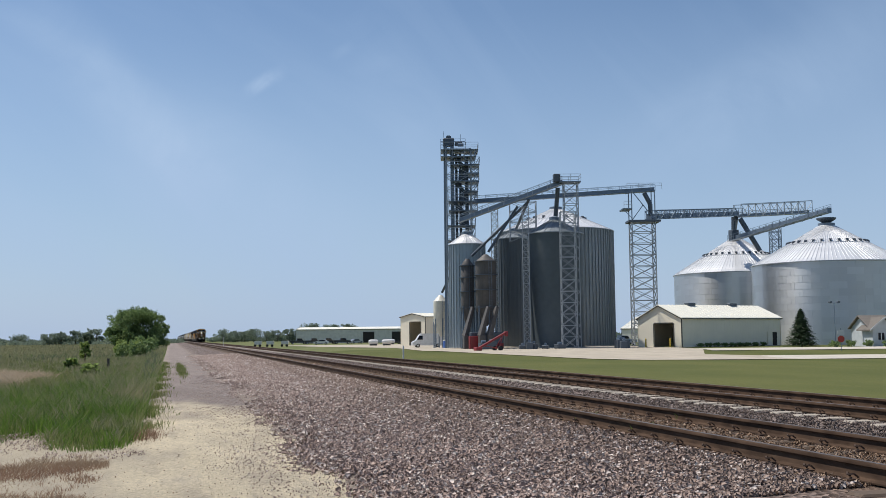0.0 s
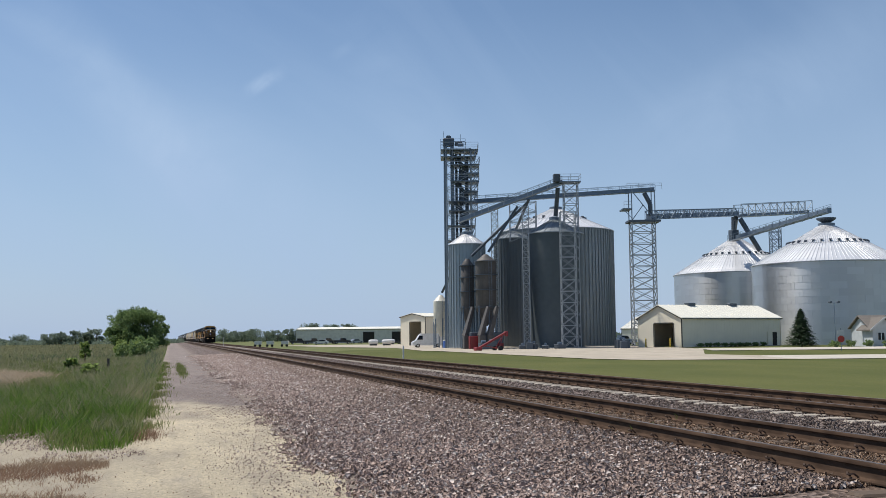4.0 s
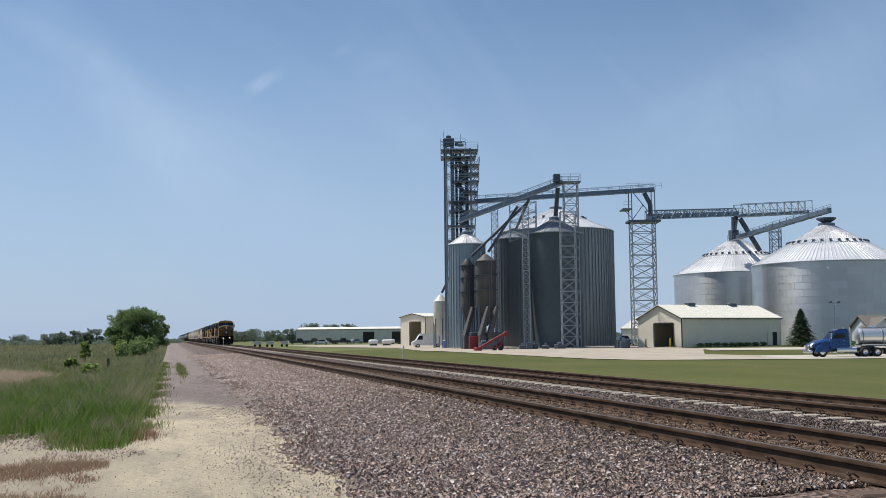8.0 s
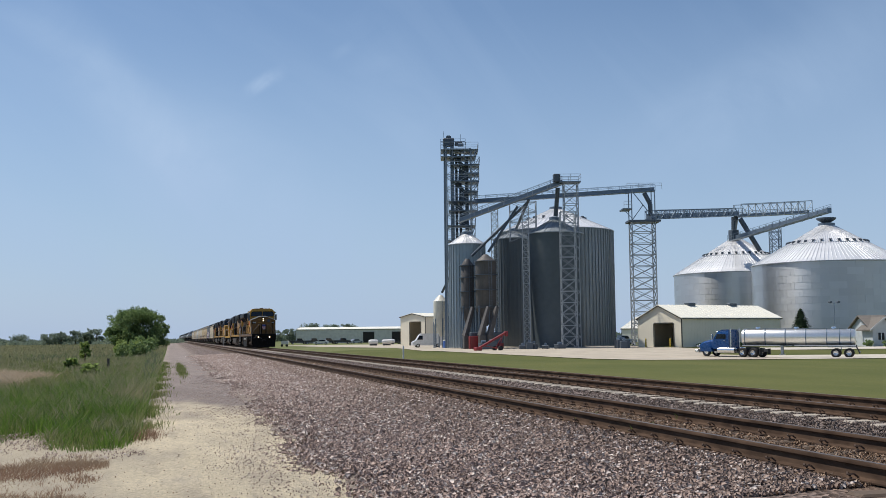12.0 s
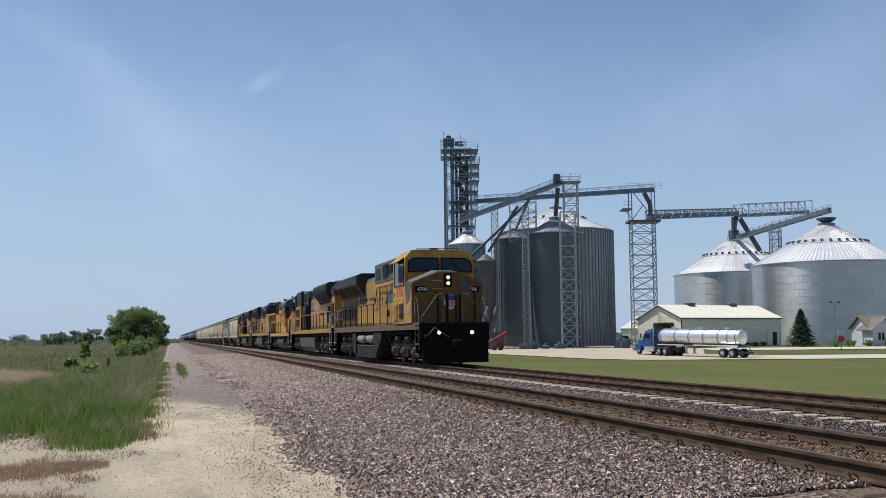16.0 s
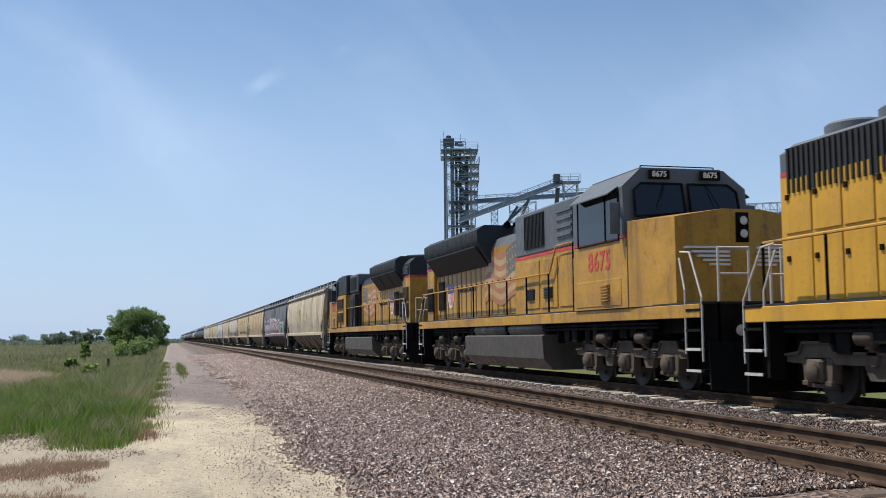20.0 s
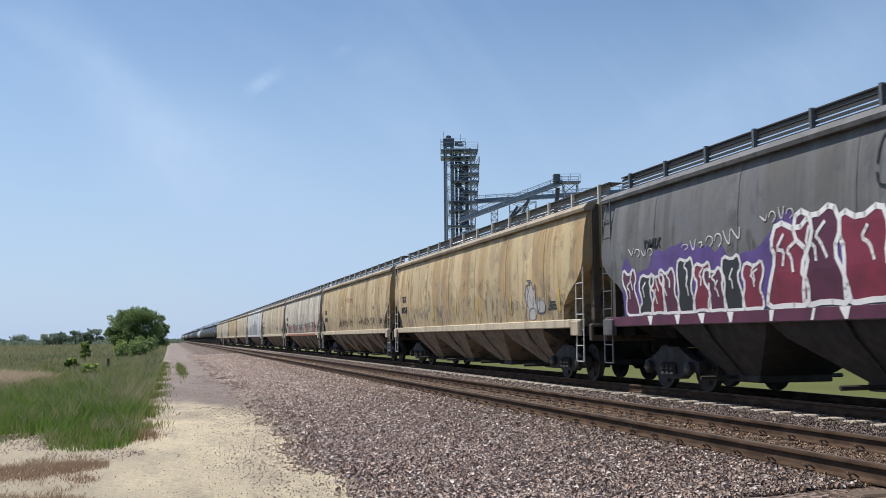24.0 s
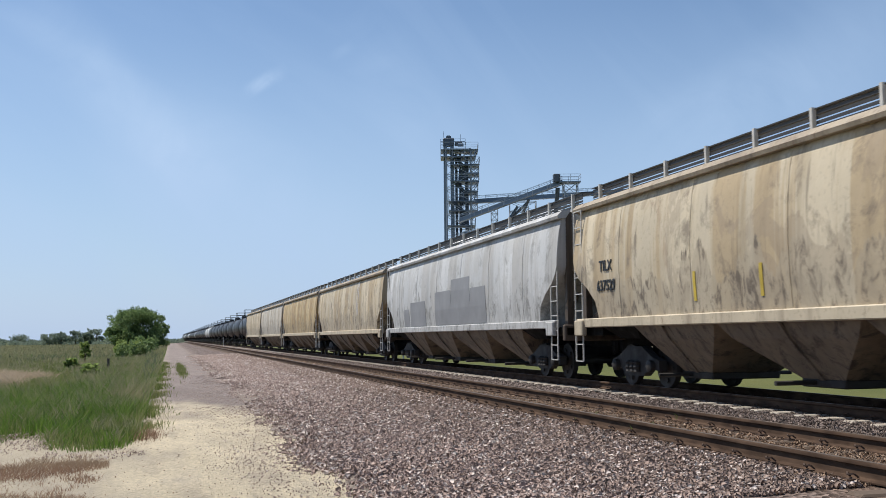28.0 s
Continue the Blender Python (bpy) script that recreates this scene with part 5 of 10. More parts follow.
def trailer():
    """A polished tank trailer; origin on the ground under its coupling, the tank behind it along -x."""
    t = thing("tank_trailer", "long polished aluminium tank trailer", "trailer")
    z, r = 2.20, 0.86
    prof = [(0.0, 1.25), (0.5, 1.2), (0.78, 1.05), (r, 0.85), (r, -10.3), (0.78, -10.5), (0.5, -10.6), (0.0, -10.65)]
    part("tank", Geo().lathe(prof, 36, (0, 0, z), "x"), M["tank_polish"], t)
    for x in (0.75, -1.4, -3.5, -5.6, -7.7, -9.0, -10.1):
        part("tank_band", Geo().lathe([(r, x - 0.05), (r + 0.035, x - 0.05), (r + 0.035, x + 0.05), (r, x + 0.05)], 36, (0, 0, z), "x"), M["lattice"], t)
    part("chassis", Geo().box(-10.7, 1.0, -0.5, 0.5, 1.18, 1.36), M["car_dark"], t)
    for s in (-1, 1):
        part("side_rail", Geo().box(-10.6, -4.4, *lohi2(s * 0.95, s * 1.02), 1.22, 1.36), M["trim_white"], t)
        part("front_rail", Geo().box(-3.0, 1.0, *lohi2(s * 0.95, s * 1.02), 1.22, 1.34), M["trim_white"], t)
        part("landing_leg", Geo().box(-3.2, -3.0, *lohi2(s * 0.6, s * 0.75), 0.35, 1.3).box(-3.35, -2.85, *lohi2(s * 0.5, s * 0.85), 0.3, 0.36).tube((-3.1, s * 0.7, 1.2), (-4.2, s * 0.7, 1.3), 0.05, 4), M["lattice_light"], t)
        part("fender", Geo().box(-10.7, -7.8, *lohi2(s * 0.62, s * 1.2), 1.10, 1.15, 0.02), M["chrome"], t)
        for x in (-8.6, -9.9):
            road_wheel(t, x, s * 0.9, 0.5, 0.56)
    part("walkway", Geo().box(-9.7, 0.6, -0.25, 0.25, z + r + 0.02, z + r + 0.08), M["lattice_light"], t)
    for x in (-0.6, -4.6, -8.4):
        part("manhole", Geo().lathe([(0.0, z + r + 0.25), (0.25, z + r + 0.22), (0.28, z + r)], 16, (x, 0, 0)), M["chrome"], t)
    part("rear_bumper", Geo().box(-11.0, -10.85, -1.2, 1.2, 0.45, 0.65, 0.03).tube((-10.9, -0.9, 0.6), (-10.6, -0.9, 1.2), 0.05, 4).tube((-10.9, 0.9, 0.6), (-10.6, 0.9, 1.2), 0.05, 4), M["car_dark"], t)
    return t


TRACTOR = tractor()
N_TRACTOR = len(ROAD_WHEELS)
TRAILER = trailer()


def car(name, label, r, f, rz, mat, kind="car"):
    """A parked vehicle: its side profile, windows and wheels; nose along +x."""
    t = thing(name, label, "vehicle", pose(*yard(r, f)[:2], PAD + 0.0, 0, 0, rz))
    prof = {"car": [(-2.2, 0.35), (2.2, 0.35), (2.25, 0.8), (1.1, 0.95), (0.5, 1.42), (-1.1, 1.45), (-2.0, 1.0), (-2.25, 0.9)],
            "van": [(-2.9, 0.4), (2.9, 0.4), (2.95, 1.0), (2.2, 1.35), (1.6, 2.35), (1.2, 2.6), (-2.9, 2.6)],
            "pickup": [(-2.8, 0.5), (2.7, 0.5), (2.75, 1.05), (1.3, 1.2), (0.9, 1.85), (-0.6, 1.88), (-0.8, 1.2), (-2.8, 1.2)]}[kind]
    part("body", Geo().prism(prof, "y", -0.9, 0.9), M[mat], t)
    win = {"car": [(-1.5, 0.98), (0.85, 0.98), (0.45, 1.36), (-1.05, 1.38)], "van": [(1.0, 1.45), (2.1, 1.45), (1.65, 2.2), (1.0, 2.2)], "pickup": [(-0.5, 1.25), (1.15, 1.25), (0.85, 1.75), (-0.5, 1.78)]}[kind]
    for s in (-1, 1):
        part("window", Geo().prism(win, "y", *lohi2(s * 0.9, s * 0.91)), M["glass_dark"], t)
        for x in (-1.5, 1.5):
            road_wheel(t, x * (1.25 if kind != "car" else 0.95), s * 0.82, 0.36, 0.24, False)
    return t


car("van", "tall white delivery van parked in the yard", -3.1, 198, 175, "car_white", "van")
car("pickup_truck", "white pickup truck parked by the lattice tower", 34.5, 205, 0, "car_white", "pickup")
car("parked_car", "dark car parked before the warehouse", -14.0, 300, 0, "car_dark")
car("parked_car", "dark car parked before the warehouse", -22.0, 330, 90, "car_dark")
car("pickup_truck", "dark pickup truck parked before the warehouse", -11.0, 345, 180, "car_dark", "pickup")
car("parked_car", "white car parked before the warehouse", -36.0, 310, 170, "car_white")
car("parked_car", "silver car parked before the warehouse", -29.0, 350, 20, "car_grey")
for k in range(4):
    car("pickup_truck", "dark farm trailer parked in a row before the warehouse", -46.0 + k * 4.6, 335, 0, "car_dark", "pickup")
for r, f, lab in ((-17.0, 255, "pair of white liquid tanks on the ground"), (-13.8, 255, "white liquid tank lying on the ground"), (-14.6, 290, "white liquid tank lying on a trailer")):
    t = thing("nurse_tank", lab, "tank", pose(*yard(r, f)[:2], PAD, 0, 0, -10))
    part("tank", Geo().lathe([(0.0, -1.2), (0.45, -1.1), (0.6, -0.75), (0.6, 0.75), (0.45, 1.1), (0.0, 1.2)], 20, (0, 0, 0.85), "x"), M["trim_white"], t)
    part("cradle", Geo().box(-0.9, 0.9, -0.5, 0.5, 0, 0.35), M["car_dark"], t)
for k, (r, f) in enumerate(((-46, 262), (-43.0, 262), (-39.5, 263))):
    t = thing("grain_cart", "white farm cart parked beyond the tracks", "cart", pose(*yard(r, f)[:2], -0.6, 0, 0, -14), "farm carts")
    part("box", Geo().prism([(-0.7, 0.6), (0.7, 0.6), (0.9, 1.45), (-0.9, 1.45)], "y", -1.0, 1.0), M["trim_white"], t)
    for x in (-0.6, 0.6):
        part("wheel", Geo().lathe([(0.0, -1.1), (0.32, -1.1), (0.32, -0.9), (0.0, -0.9)], 14, (x, 0, 0.32), "y"), M["rubber"], t)
t = thing("portable_toilet", "blue portable toilet cabin by the bin", "cabin", pose(*yard(0.5, 186)[:2], PAD))
part("cabin", Geo().box(-0.55, 0.55, -0.55, 0.55, 0, 1.2, 0.03), M["car_blue"], t)
part("roof", Geo().box(-0.6, 0.6, -0.6, 0.6, 1.2, 1.32, 0.05), M["trim_white"], t)
# transport auger
t = thing("grain_auger", "red portable grain auger on wheels", "machine", pose(*yard(6.9, 147)[:2], PAD - 0.06, 0, 0, 10))
part("tube", Geo().tube((-2.4, 0, 0.35), (2.0, 0, 2.55), 0.17, 12).box(-2.9, -2.0, -0.5, 0.5, 0.05, 0.55, 0.05), M["red_machine"], t)
part("undercarriage", Geo().tube((0.6, -0.6, 0.35), (1.4, 0, 2.1), 0.06, 6).tube((0.6, 0.6, 0.35), (1.4, 0, 2.1), 0.06, 6).tube((0.6, -0.9, 0.35), (0.6, 0.9, 0.35), 0.06, 6).tube((0.6, 0, 0.4), (-1.5, 0, 0.7), 0.05, 6), M["red_machine"], t)
for s in (-1, 1):
    part("wheel", Geo().lathe([(0.0, s * 0.8), (0.35, s * 0.8), (0.35, s * 1.0), (0.0, s * 1.0)], 18, (0.6, 0, 0.35), "y"), M["rubber"], t)
part("outlet", Geo().box(1.8, 2.2, -0.2, 0.2, 2.0, 2.7, 0.04), M["red_machine"], t)
# red and white sign on its post, lamp pole, marker posts
t = thing("road_sign", "white and red sign plates on a slim post", "sign", pose(*yard(49.9, 133)[:2], -0.75, 0, 0, -14.5))
part("post", Geo().tube((0, 0, 0), (0, 0, 2.8), 0.04, 8), M["lattice"], t)
part("plate", Geo().box(-0.42, 0.42, -0.07, -0.04, 1.95, 2.6), M["trim_white"], t, "white sign plate")
part("plate", Geo().prism([(0.45 * math.cos((k + 0.5) * math.pi / 4), 1.45 + 0.45 * math.sin((k + 0.5) * math.pi / 4)) for k in range(8)], "y", -0.07, -0.04), M["red"], t, "red octagonal sign plate")
t = thing("lamp_pole", "slim pole with two small lamps", "lamp pole", pose(*yard(55.5, 150)[:2], PAD))
part("pole", Geo().tube((0, 0, 0), (0, 0, 6.2), 0.06, 8), M["lattice"], t)
part("crossarm", Geo().tube((-0.7, 0, 6.2), (0.7, 0, 6.2), 0.05, 6), M["lattice"], t)
for s in (-1, 1):
    part("lamp_head", Geo().box(s * 0.65 - 0.2, s * 0.65 + 0.2, -0.25, 0.2, 6.2, 6.45, 0.04), M["duct"], t)
for x, y, h, mat, lab in ((13.25, 60.8, 1.3, "trim_white", "slim white marker post beside the far track"), (9.0, 190, 1.9, "trim_white", "leaning white marker post")):
    t = thing("marker_post", lab, "post", pose(x, y, float(ballast_z(np.array(x))) - 0.25))
    part("post", Geo().box(-0.04, 0.04, -0.03, 0.03, 0, h, 0.01), M[mat], t)
t = thing("fence_post", "short dark timber fence post in the grass", "post", pose(-2.95, 54.6, -0.25))
part("post", Geo().tube((0, 0, 0), (0, 0, 0.85), 0.065, 8), M["trim_dark"], t)
# small junk at the foot of the bins
rj = random.Random(12)
for i in range(9):
    r = 3.0 + rj.random() * 26
    t = thing("equipment_box", "dark machinery housing at the foot of the bins", "machine", pose(*yard(r, 156 + rj.random() * 6)[:2], PAD, 0, 0, rj.random() * 90), "housings at the bins")
    w, h = 0.5 + rj.random() * 0.6, 0.5 + rj.random() * 0.8
    part("housing", Geo().box(-w, w, -0.5, 0.5, 0, h, 0.06), M["duct"], t)
    part("motor", Geo().lathe([(0.0, -0.35), (0.2, -0.35), (0.2, 0.35), (0.0, 0.35)], 12, (0, 0, h + 0.18), "x"), M["lattice"], t)


# ---- the train ----
TRACK_X = RAIL_B + GAUGE / 2
SPEED = 22.367
FRONT_AT = 17.0                 # seconds at which the leading coupler is FRONT_Y metres away
FRONT_Y = 17.9
WHEELS = []                     # (wheelset, thing, its place along the thing, radius)


def front_y(t):
    return FRONT_Y - SPEED * (t - FRONT_AT)


def wheelset_mesh(r):
    g = Geo()
    g.tube((-0.95, 0, 0), (0.95, 0, 0), 0.09, 10)
    for s in (-1, 1):
        x = s * 0.73
        prof = [(0.12, x - 0.07), (r * 0.45, x - 0.03), (r * 0.82, x - 0.05), (r, x - 0.065), (r, x + 0.065), (r * 0.82, x + 0.05), (r * 0.45, x + 0.03), (0.12, x + 0.07)]
        g.lathe(prof, 28, axis="x")
        for k in range(5):
            a = 2 * math.pi * k / 5
            g.tube((x + s * 0.06, 0.3 * math.cos(a), 0.3 * math.sin(a)), (x + s * 0.09, 0.3 * math.cos(a), 0.3 * math.sin(a)), 0.05, 8)
    me = g.mesh("wheelset")
    me.materials.append(M["bogie_dark"])
    return me


M["bogie_dark"] = painted("dark_worn_wheel_steel", (0.026, 0.022, 0.019), 0.7, 0.4, (0.012, 0.010, 0.009))
WS_LOCO, WS_CAR = wheelset_mesh(0.53), wheelset_mesh(0.46)


def bogie_bits(axles, spacing):
    """The meshes of a locomotive bogie: transoms, a side frame, an axle box, a brake cylinder and a spring."""
    half = spacing * (axles - 1) / 2
    ys = [-half + k * spacing for k in range(axles)]
    g = Geo()
    for y in ys[:-1]:
        g.box(-0.96, 0.96, y + spacing / 2 - 0.16, y + spacing / 2 + 0.16, 0.60, 0.92, 0.03)
    g.box(-0.96, 0.96, -half - 0.82, -half - 0.66, 0.66, 0.88, 0.02).box(-0.96, 0.96, half + 0.66, half + 0.82, 0.66, 0.88, 0.02)
    for s in (-1, 1):
        # sand pipes and brake rigging hung inside the frames
        for y in ys:
            for d in (-1, 1):
                g.tube((s * 0.80, y + d * 0.60, 0.98), (s * 0.76, y + d * 0.58, 0.16), 0.025, 6)
            g.box(min(s * 0.66, s * 0.82), max(s * 0.66, s * 0.82), y + 0.53, y + 0.60, 0.34, 0.74, 0.01)
    centre = g.mesh("bogie")
    # side frame: a swelling beam, pedestal jaws round each axle box and a tie bar below
    g = Geo()
    top, low = [(-half - 0.86, 0.80)], [(-half - 0.86, 0.66)]
    for y in ys:
        top += [(y - 0.46, 0.84), (y - 0.36, 1.00), (y + 0.36, 1.00), (y + 0.46, 0.84)]
        low += [(y - 0.44, 0.64), (y - 0.33, 0.74), (y + 0.33, 0.74), (y + 0.44, 0.64)]
    top += [(half + 0.86, 0.80)]
    low += [(half + 0.86, 0.66)]
    for (ta, tb), (la, lb) in zip(zip(top, top[1:]), zip(low, low[1:])):
        g.prism([la, lb, tb, ta], "x", 0.98, 1.15)
        g.prism([(ta[0], ta[1] - 0.045), (tb[0], tb[1] - 0.045), tb, ta], "x", 0.93, 1.20)
    for y in ys:
        for d in (-1, 1):
            g.prism([(y + d * 0.24, 0.74), (y + d * 0.40, 0.70), (y + d * 0.36, 0.34), (y + d * 0.25, 0.34)], "x", 0.99, 1.16)
            g.box(1.10, 1.19, y + d * 0.31 - 0.08, y + d * 0.31 + 0.08, 0.30, 0.38, 0.01)
        g.box(1.03, 1.12, y - 0.36, y + 0.36, 0.27, 0.33)
    for y in ys[:-1]:
        m = y + spacing / 2
        # round boss between the axles
        g.lathe([(0.0, 1.15), (0.15, 1.15), (0.13, 1.20), (0.0, 1.20)], 14, (0, m, 0.76), "x")
        g.prism([(m - 0.30, 0.66), (m + 0.30, 0.66), (m + 0.16, 0.42), (m - 0.16, 0.42)], "x", 1.0, 1.12)
    frame_me = g.mesh("side_frame")
    g = Geo().box(1.04, 1.25, -0.21, 0.21, 0.36, 0.72, 0.04).lathe([(0.0, 1.25), (0.17, 1.25), (0.17, 1.28), (0.12, 1.32), (0.0, 1.33)], 16, (0, 0, 0.53), "x")
    for k in range(4):
        a = math.pi / 4 + k * math.pi / 2
        g.tube((1.27, 0.14 * math.cos(a), 0.53 + 0.14 * math.sin(a)), (1.30, 0.14 * math.cos(a), 0.53 + 0.14 * math.sin(a)), 0.022, 6)
    box_me = g.mesh("axle_box")
    g = Geo().lathe([(0.0, -0.24), (0.10, -0.24), (0.13, -0.20), (0.13, 0.16), (0.09, 0.22), (0.04, 0.24), (0.03, 0.42), (0.0, 0.42)], 14, (1.24, 0, 1.06), "y").box(1.10, 1.26, -0.10, 0.10, 0.88, 1.00, 0.02)
    brake_me = g.mesh("brake_cylinder")
    g = Geo()
    for k in range(5):
        z = 0.70 + 0.055 * k
        g.lathe([(0.075, z - 0.018), (0.105, z), (0.075, z + 0.018)], 10)
    g.lathe([(0.0, 0.66), (0.07, 0.66), (0.07, 0.96), (0.0, 0.96)], 8)
    spring_me = g.mesh("spring")
    for me, mat in ((centre, "bogie_dark"), (frame_me, "bogie"), (box_me, "bogie"), (brake_me, "bogie"), (spring_me, "bogie_dark")):
        me.materials.append(M[mat])
    return centre, frame_me, box_me, brake_me, spring_me


# black motor-shaped boxes that stand in for the deep shadow behind the frames
MOTOR = Geo().box(-0.62, 0.62, 0.1, 1.0, 0.16, 1.12, 0.08).box(-0.9, 0.9, 0.56, 0.98, 0.3, 1.2, 0.05).mesh("traction_motor")
MOTOR.materials.append(M["black"])
BOGIE3, BOGIE2 = bogie_bits(3, 2.1), bogie_bits(2, 2.8)


def add_bogie(t, mesh, y, axles, spacing, ws, r, label):
    loco = isinstance(mesh, tuple)
    b = new("bogie", mesh[0] if loco else mesh)
    b.parent = t
    b.matrix_basis = pose(0, y, 0)
    b["label"] = label
    ys = [-spacing * (axles - 1) / 2 + k * spacing for k in range(axles)]

    def hang(name, me, m):
        o = new(name, me)
        o.parent = b
        o.matrix_basis = m

    for yy in ys:
        if loco:
            hang("traction_motor", MOTOR, pose(0, yy, 0))
        w = new("wheelset", ws)
        w.parent = b
        w.matrix_basis = pose(0, yy, r)
        WHEELS.append((w, t, yy, r))
    if loco:
        for turn in (0, 180):
            hang("side_frame", mesh[1], pose(0, 0, 0, 0, 0, turn))
            for yy in ys:
                hang("axle_box", mesh[2], pose(0, yy, 0, 0, 0, turn))
            for yy in ys[:-1]:
                hang("brake_cylinder", mesh[3], pose(0, yy + spacing * 0.5, 0, 0, 0, turn))
                hang("spring", mesh[4], pose(1.12 if turn == 0 else -1.12, yy + spacing * 0.5 - 0.42, 0))
    return b


def lohi(a, b):
    return (a, b) if a < b else (b, a)


def side_box(s, xa, xb, y0, y1, z0, z1, e=0.0):
    a, b = lohi(s * xa, s * xb)
    return Geo().box(a, b, y0, y1, z0, z1, e)


def coupler(t, y, d):
    g = Geo().box(-0.16, 0.16, *lohi(y, y + d * 0.55), 0.72, 0.98, 0.03).box(-0.24, 0.16, *lohi(y + d * 0.45, y + d * 0.72), 0.68, 1.02, 0.06)
    g.path([(0.4, y, 0.95), (0.4, y + d * 0.25, 0.6), (0.36, y + d * 0.5, 0.5)], 0.03, 6)
    part("coupler", g, M["black"], t)


def handrail_set(t, L, y0, y1, deck, x, mat, zig=None):
    """The long walkway handrails with their stanchions."""
    for s in (-1, 1):
        pts = [(s * x, y0, deck + 1.05), (s * x, y1, deck + 1.05)]
        if zig:
            pts = [(s * x, y0, deck + zig[1]), (s * x, zig[0], deck + zig[1]), (s * x, zig[0] + 0.5, deck + 1.05), (s * x, y1, deck + 1.05)]
        part("handrail", Geo().path(pts, 0.024, 6), M[mat], t)
        n = max(2, round((y1 - y0) / 1.75))
        for i in range(n + 1):
            y = y0 + (y1 - y0) * i / n
            top = deck + (zig[1] if zig and y < zig[0] + 0.3 else 1.05)
            part("stanchion", Geo().tube((s * x, y, deck - 0.25), (s * x, y, top), 0.026, 6), M["black"], t)


def end_steps(t, y, d, deck, mat, x=1.42, edge="rail_white"):
    """Corner steps with their grab rails, at the end y; d points outwards."""
    for s in (-1, 1):
        g = Geo()
        for k in range(4):
            z = 0.42 + k * 0.38
            a, b = lohi(s * (x - 0.28), s * (x + 0.06))
            g.box(a, b, *lohi(y - d * 0.05, y - d * 0.62), z, z + 0.05)
        a, b = lohi(s * (x - 0.34), s * (x - 0.28))
        g.box(a, b, *lohi(y, y - d * 0.7), 0.35, deck)
        g.box(*lohi(s * (x - 0.3), s * x), *lohi(y - d * 0.66, y - d * 0.74), 0.4, deck)
        part("step_well", g, M["black"], t)
        for k in range(2):
            e = Geo().box(*lohi(s * (x + 0.0), s * (x + 0.07)), *lohi(y - d * 0.05, y - d * 0.62), 0.42 + k * 0.4, 0.47 + k * 0.4)
            part("step_edge", e, M[edge], t)
        p = [(s * (x + 0.03), y - d * 0.02, 0.62), (s * (x + 0.03), y - d * 0.02, deck + 0.1), (s * (x - 0.02), y - d * 0.55, deck + 0.98), (s * (x - 0.03), y - d * 0.95, deck + 1.02)]
        part("grab_rail", Geo().path(p, 0.019, 6), M[mat], t)
        p = [(s * (x + 0.03), y - d * 0.68, 0.75), (s * (x + 0.03), y - d * 0.68, deck + 0.25), (s * (x - 0.02), y - d * 0.98, deck + 0.9)]
        part("grab_rail", Geo().path(p, 0.019, 6), M[mat], t)


def doors(t, s, x, y0, y1, z0, z1, n, mat, latch="black"):
    """A row of hood doors, each proud of the hood, with latches and a vent slit."""
    w = (y1 - y0) / n
    g = Geo().box(*lohi(s * x, s * (x + 0.022)), 0.03, w - 0.03, z0, z1, 0.008)
    me = g.mesh("hood_door")
    me.materials.append(M[mat])
    lg = Geo()
    for z in (0.62,):
        lg.box(*lohi(s * (x + 0.02), s * (x + 0.05)), w - 0.16, w - 0.08, z0 + (z1 - z0) * z, z0 + (z1 - z0) * z + 0.09)
    lm = lg.mesh("latch")
    lm.materials.append(M[latch])
    for i in range(n):
        o = new("hood_door", me)
        o.parent = t
        o.matrix_basis = pose(0, y0 + i * w, 0)
        q = new("latch", lm)
        q.parent = o
    return me


def louvres(t, s, x, y0, y1, z0, z1, n, mat="louvre", vertical=False, name="louvre_panel"):
    g = Geo().box(*lohi(s * x, s * (x + 0.02)), y0, y1, z0, z1)
    if vertical:
        for i in range(n):
            y = y0 + (y1 - y0) * (i + 0.3) / n
            g.box(*lohi(s * (x + 0.02), s * (x + 0.05)), y, y + (y1 - y0) / n * 0.35, z0 + 0.02, z1 - 0.02)
    else:
        for i in range(n):
            z = z0 + (z1 - z0) * (i + 0.3) / n
            g.box(*lohi(s * (x + 0.02), s * (x + 0.055)), y0 + 0.02, y1 - 0.02, z, z + (z1 - z0) / n * 0.4)
    return part(name, g, M[mat], t, "", 0)


def flat_text(t, s, x, y, z, text, size, mat, spread=1.0):
    """Lettering on a side at x, read from outside."""
    put_text(t, text, size, pose(s * x, y, z, 0, 0, 90 if s > 0 else -90), M[mat], "lettering", spread)


def bars(t, s, x, y0, y1, z, h, mat, n):
    w = (y1 - y0) / n
    for i in range(n):
        part("lettering_bar", Geo().box(*lohi(s * x, s * (x + 0.008)), y0 + i * w + w * 0.2, y0 + (i + 1) * w - w * 0.2, z - h / 2, z + h / 2), M[mat], t)


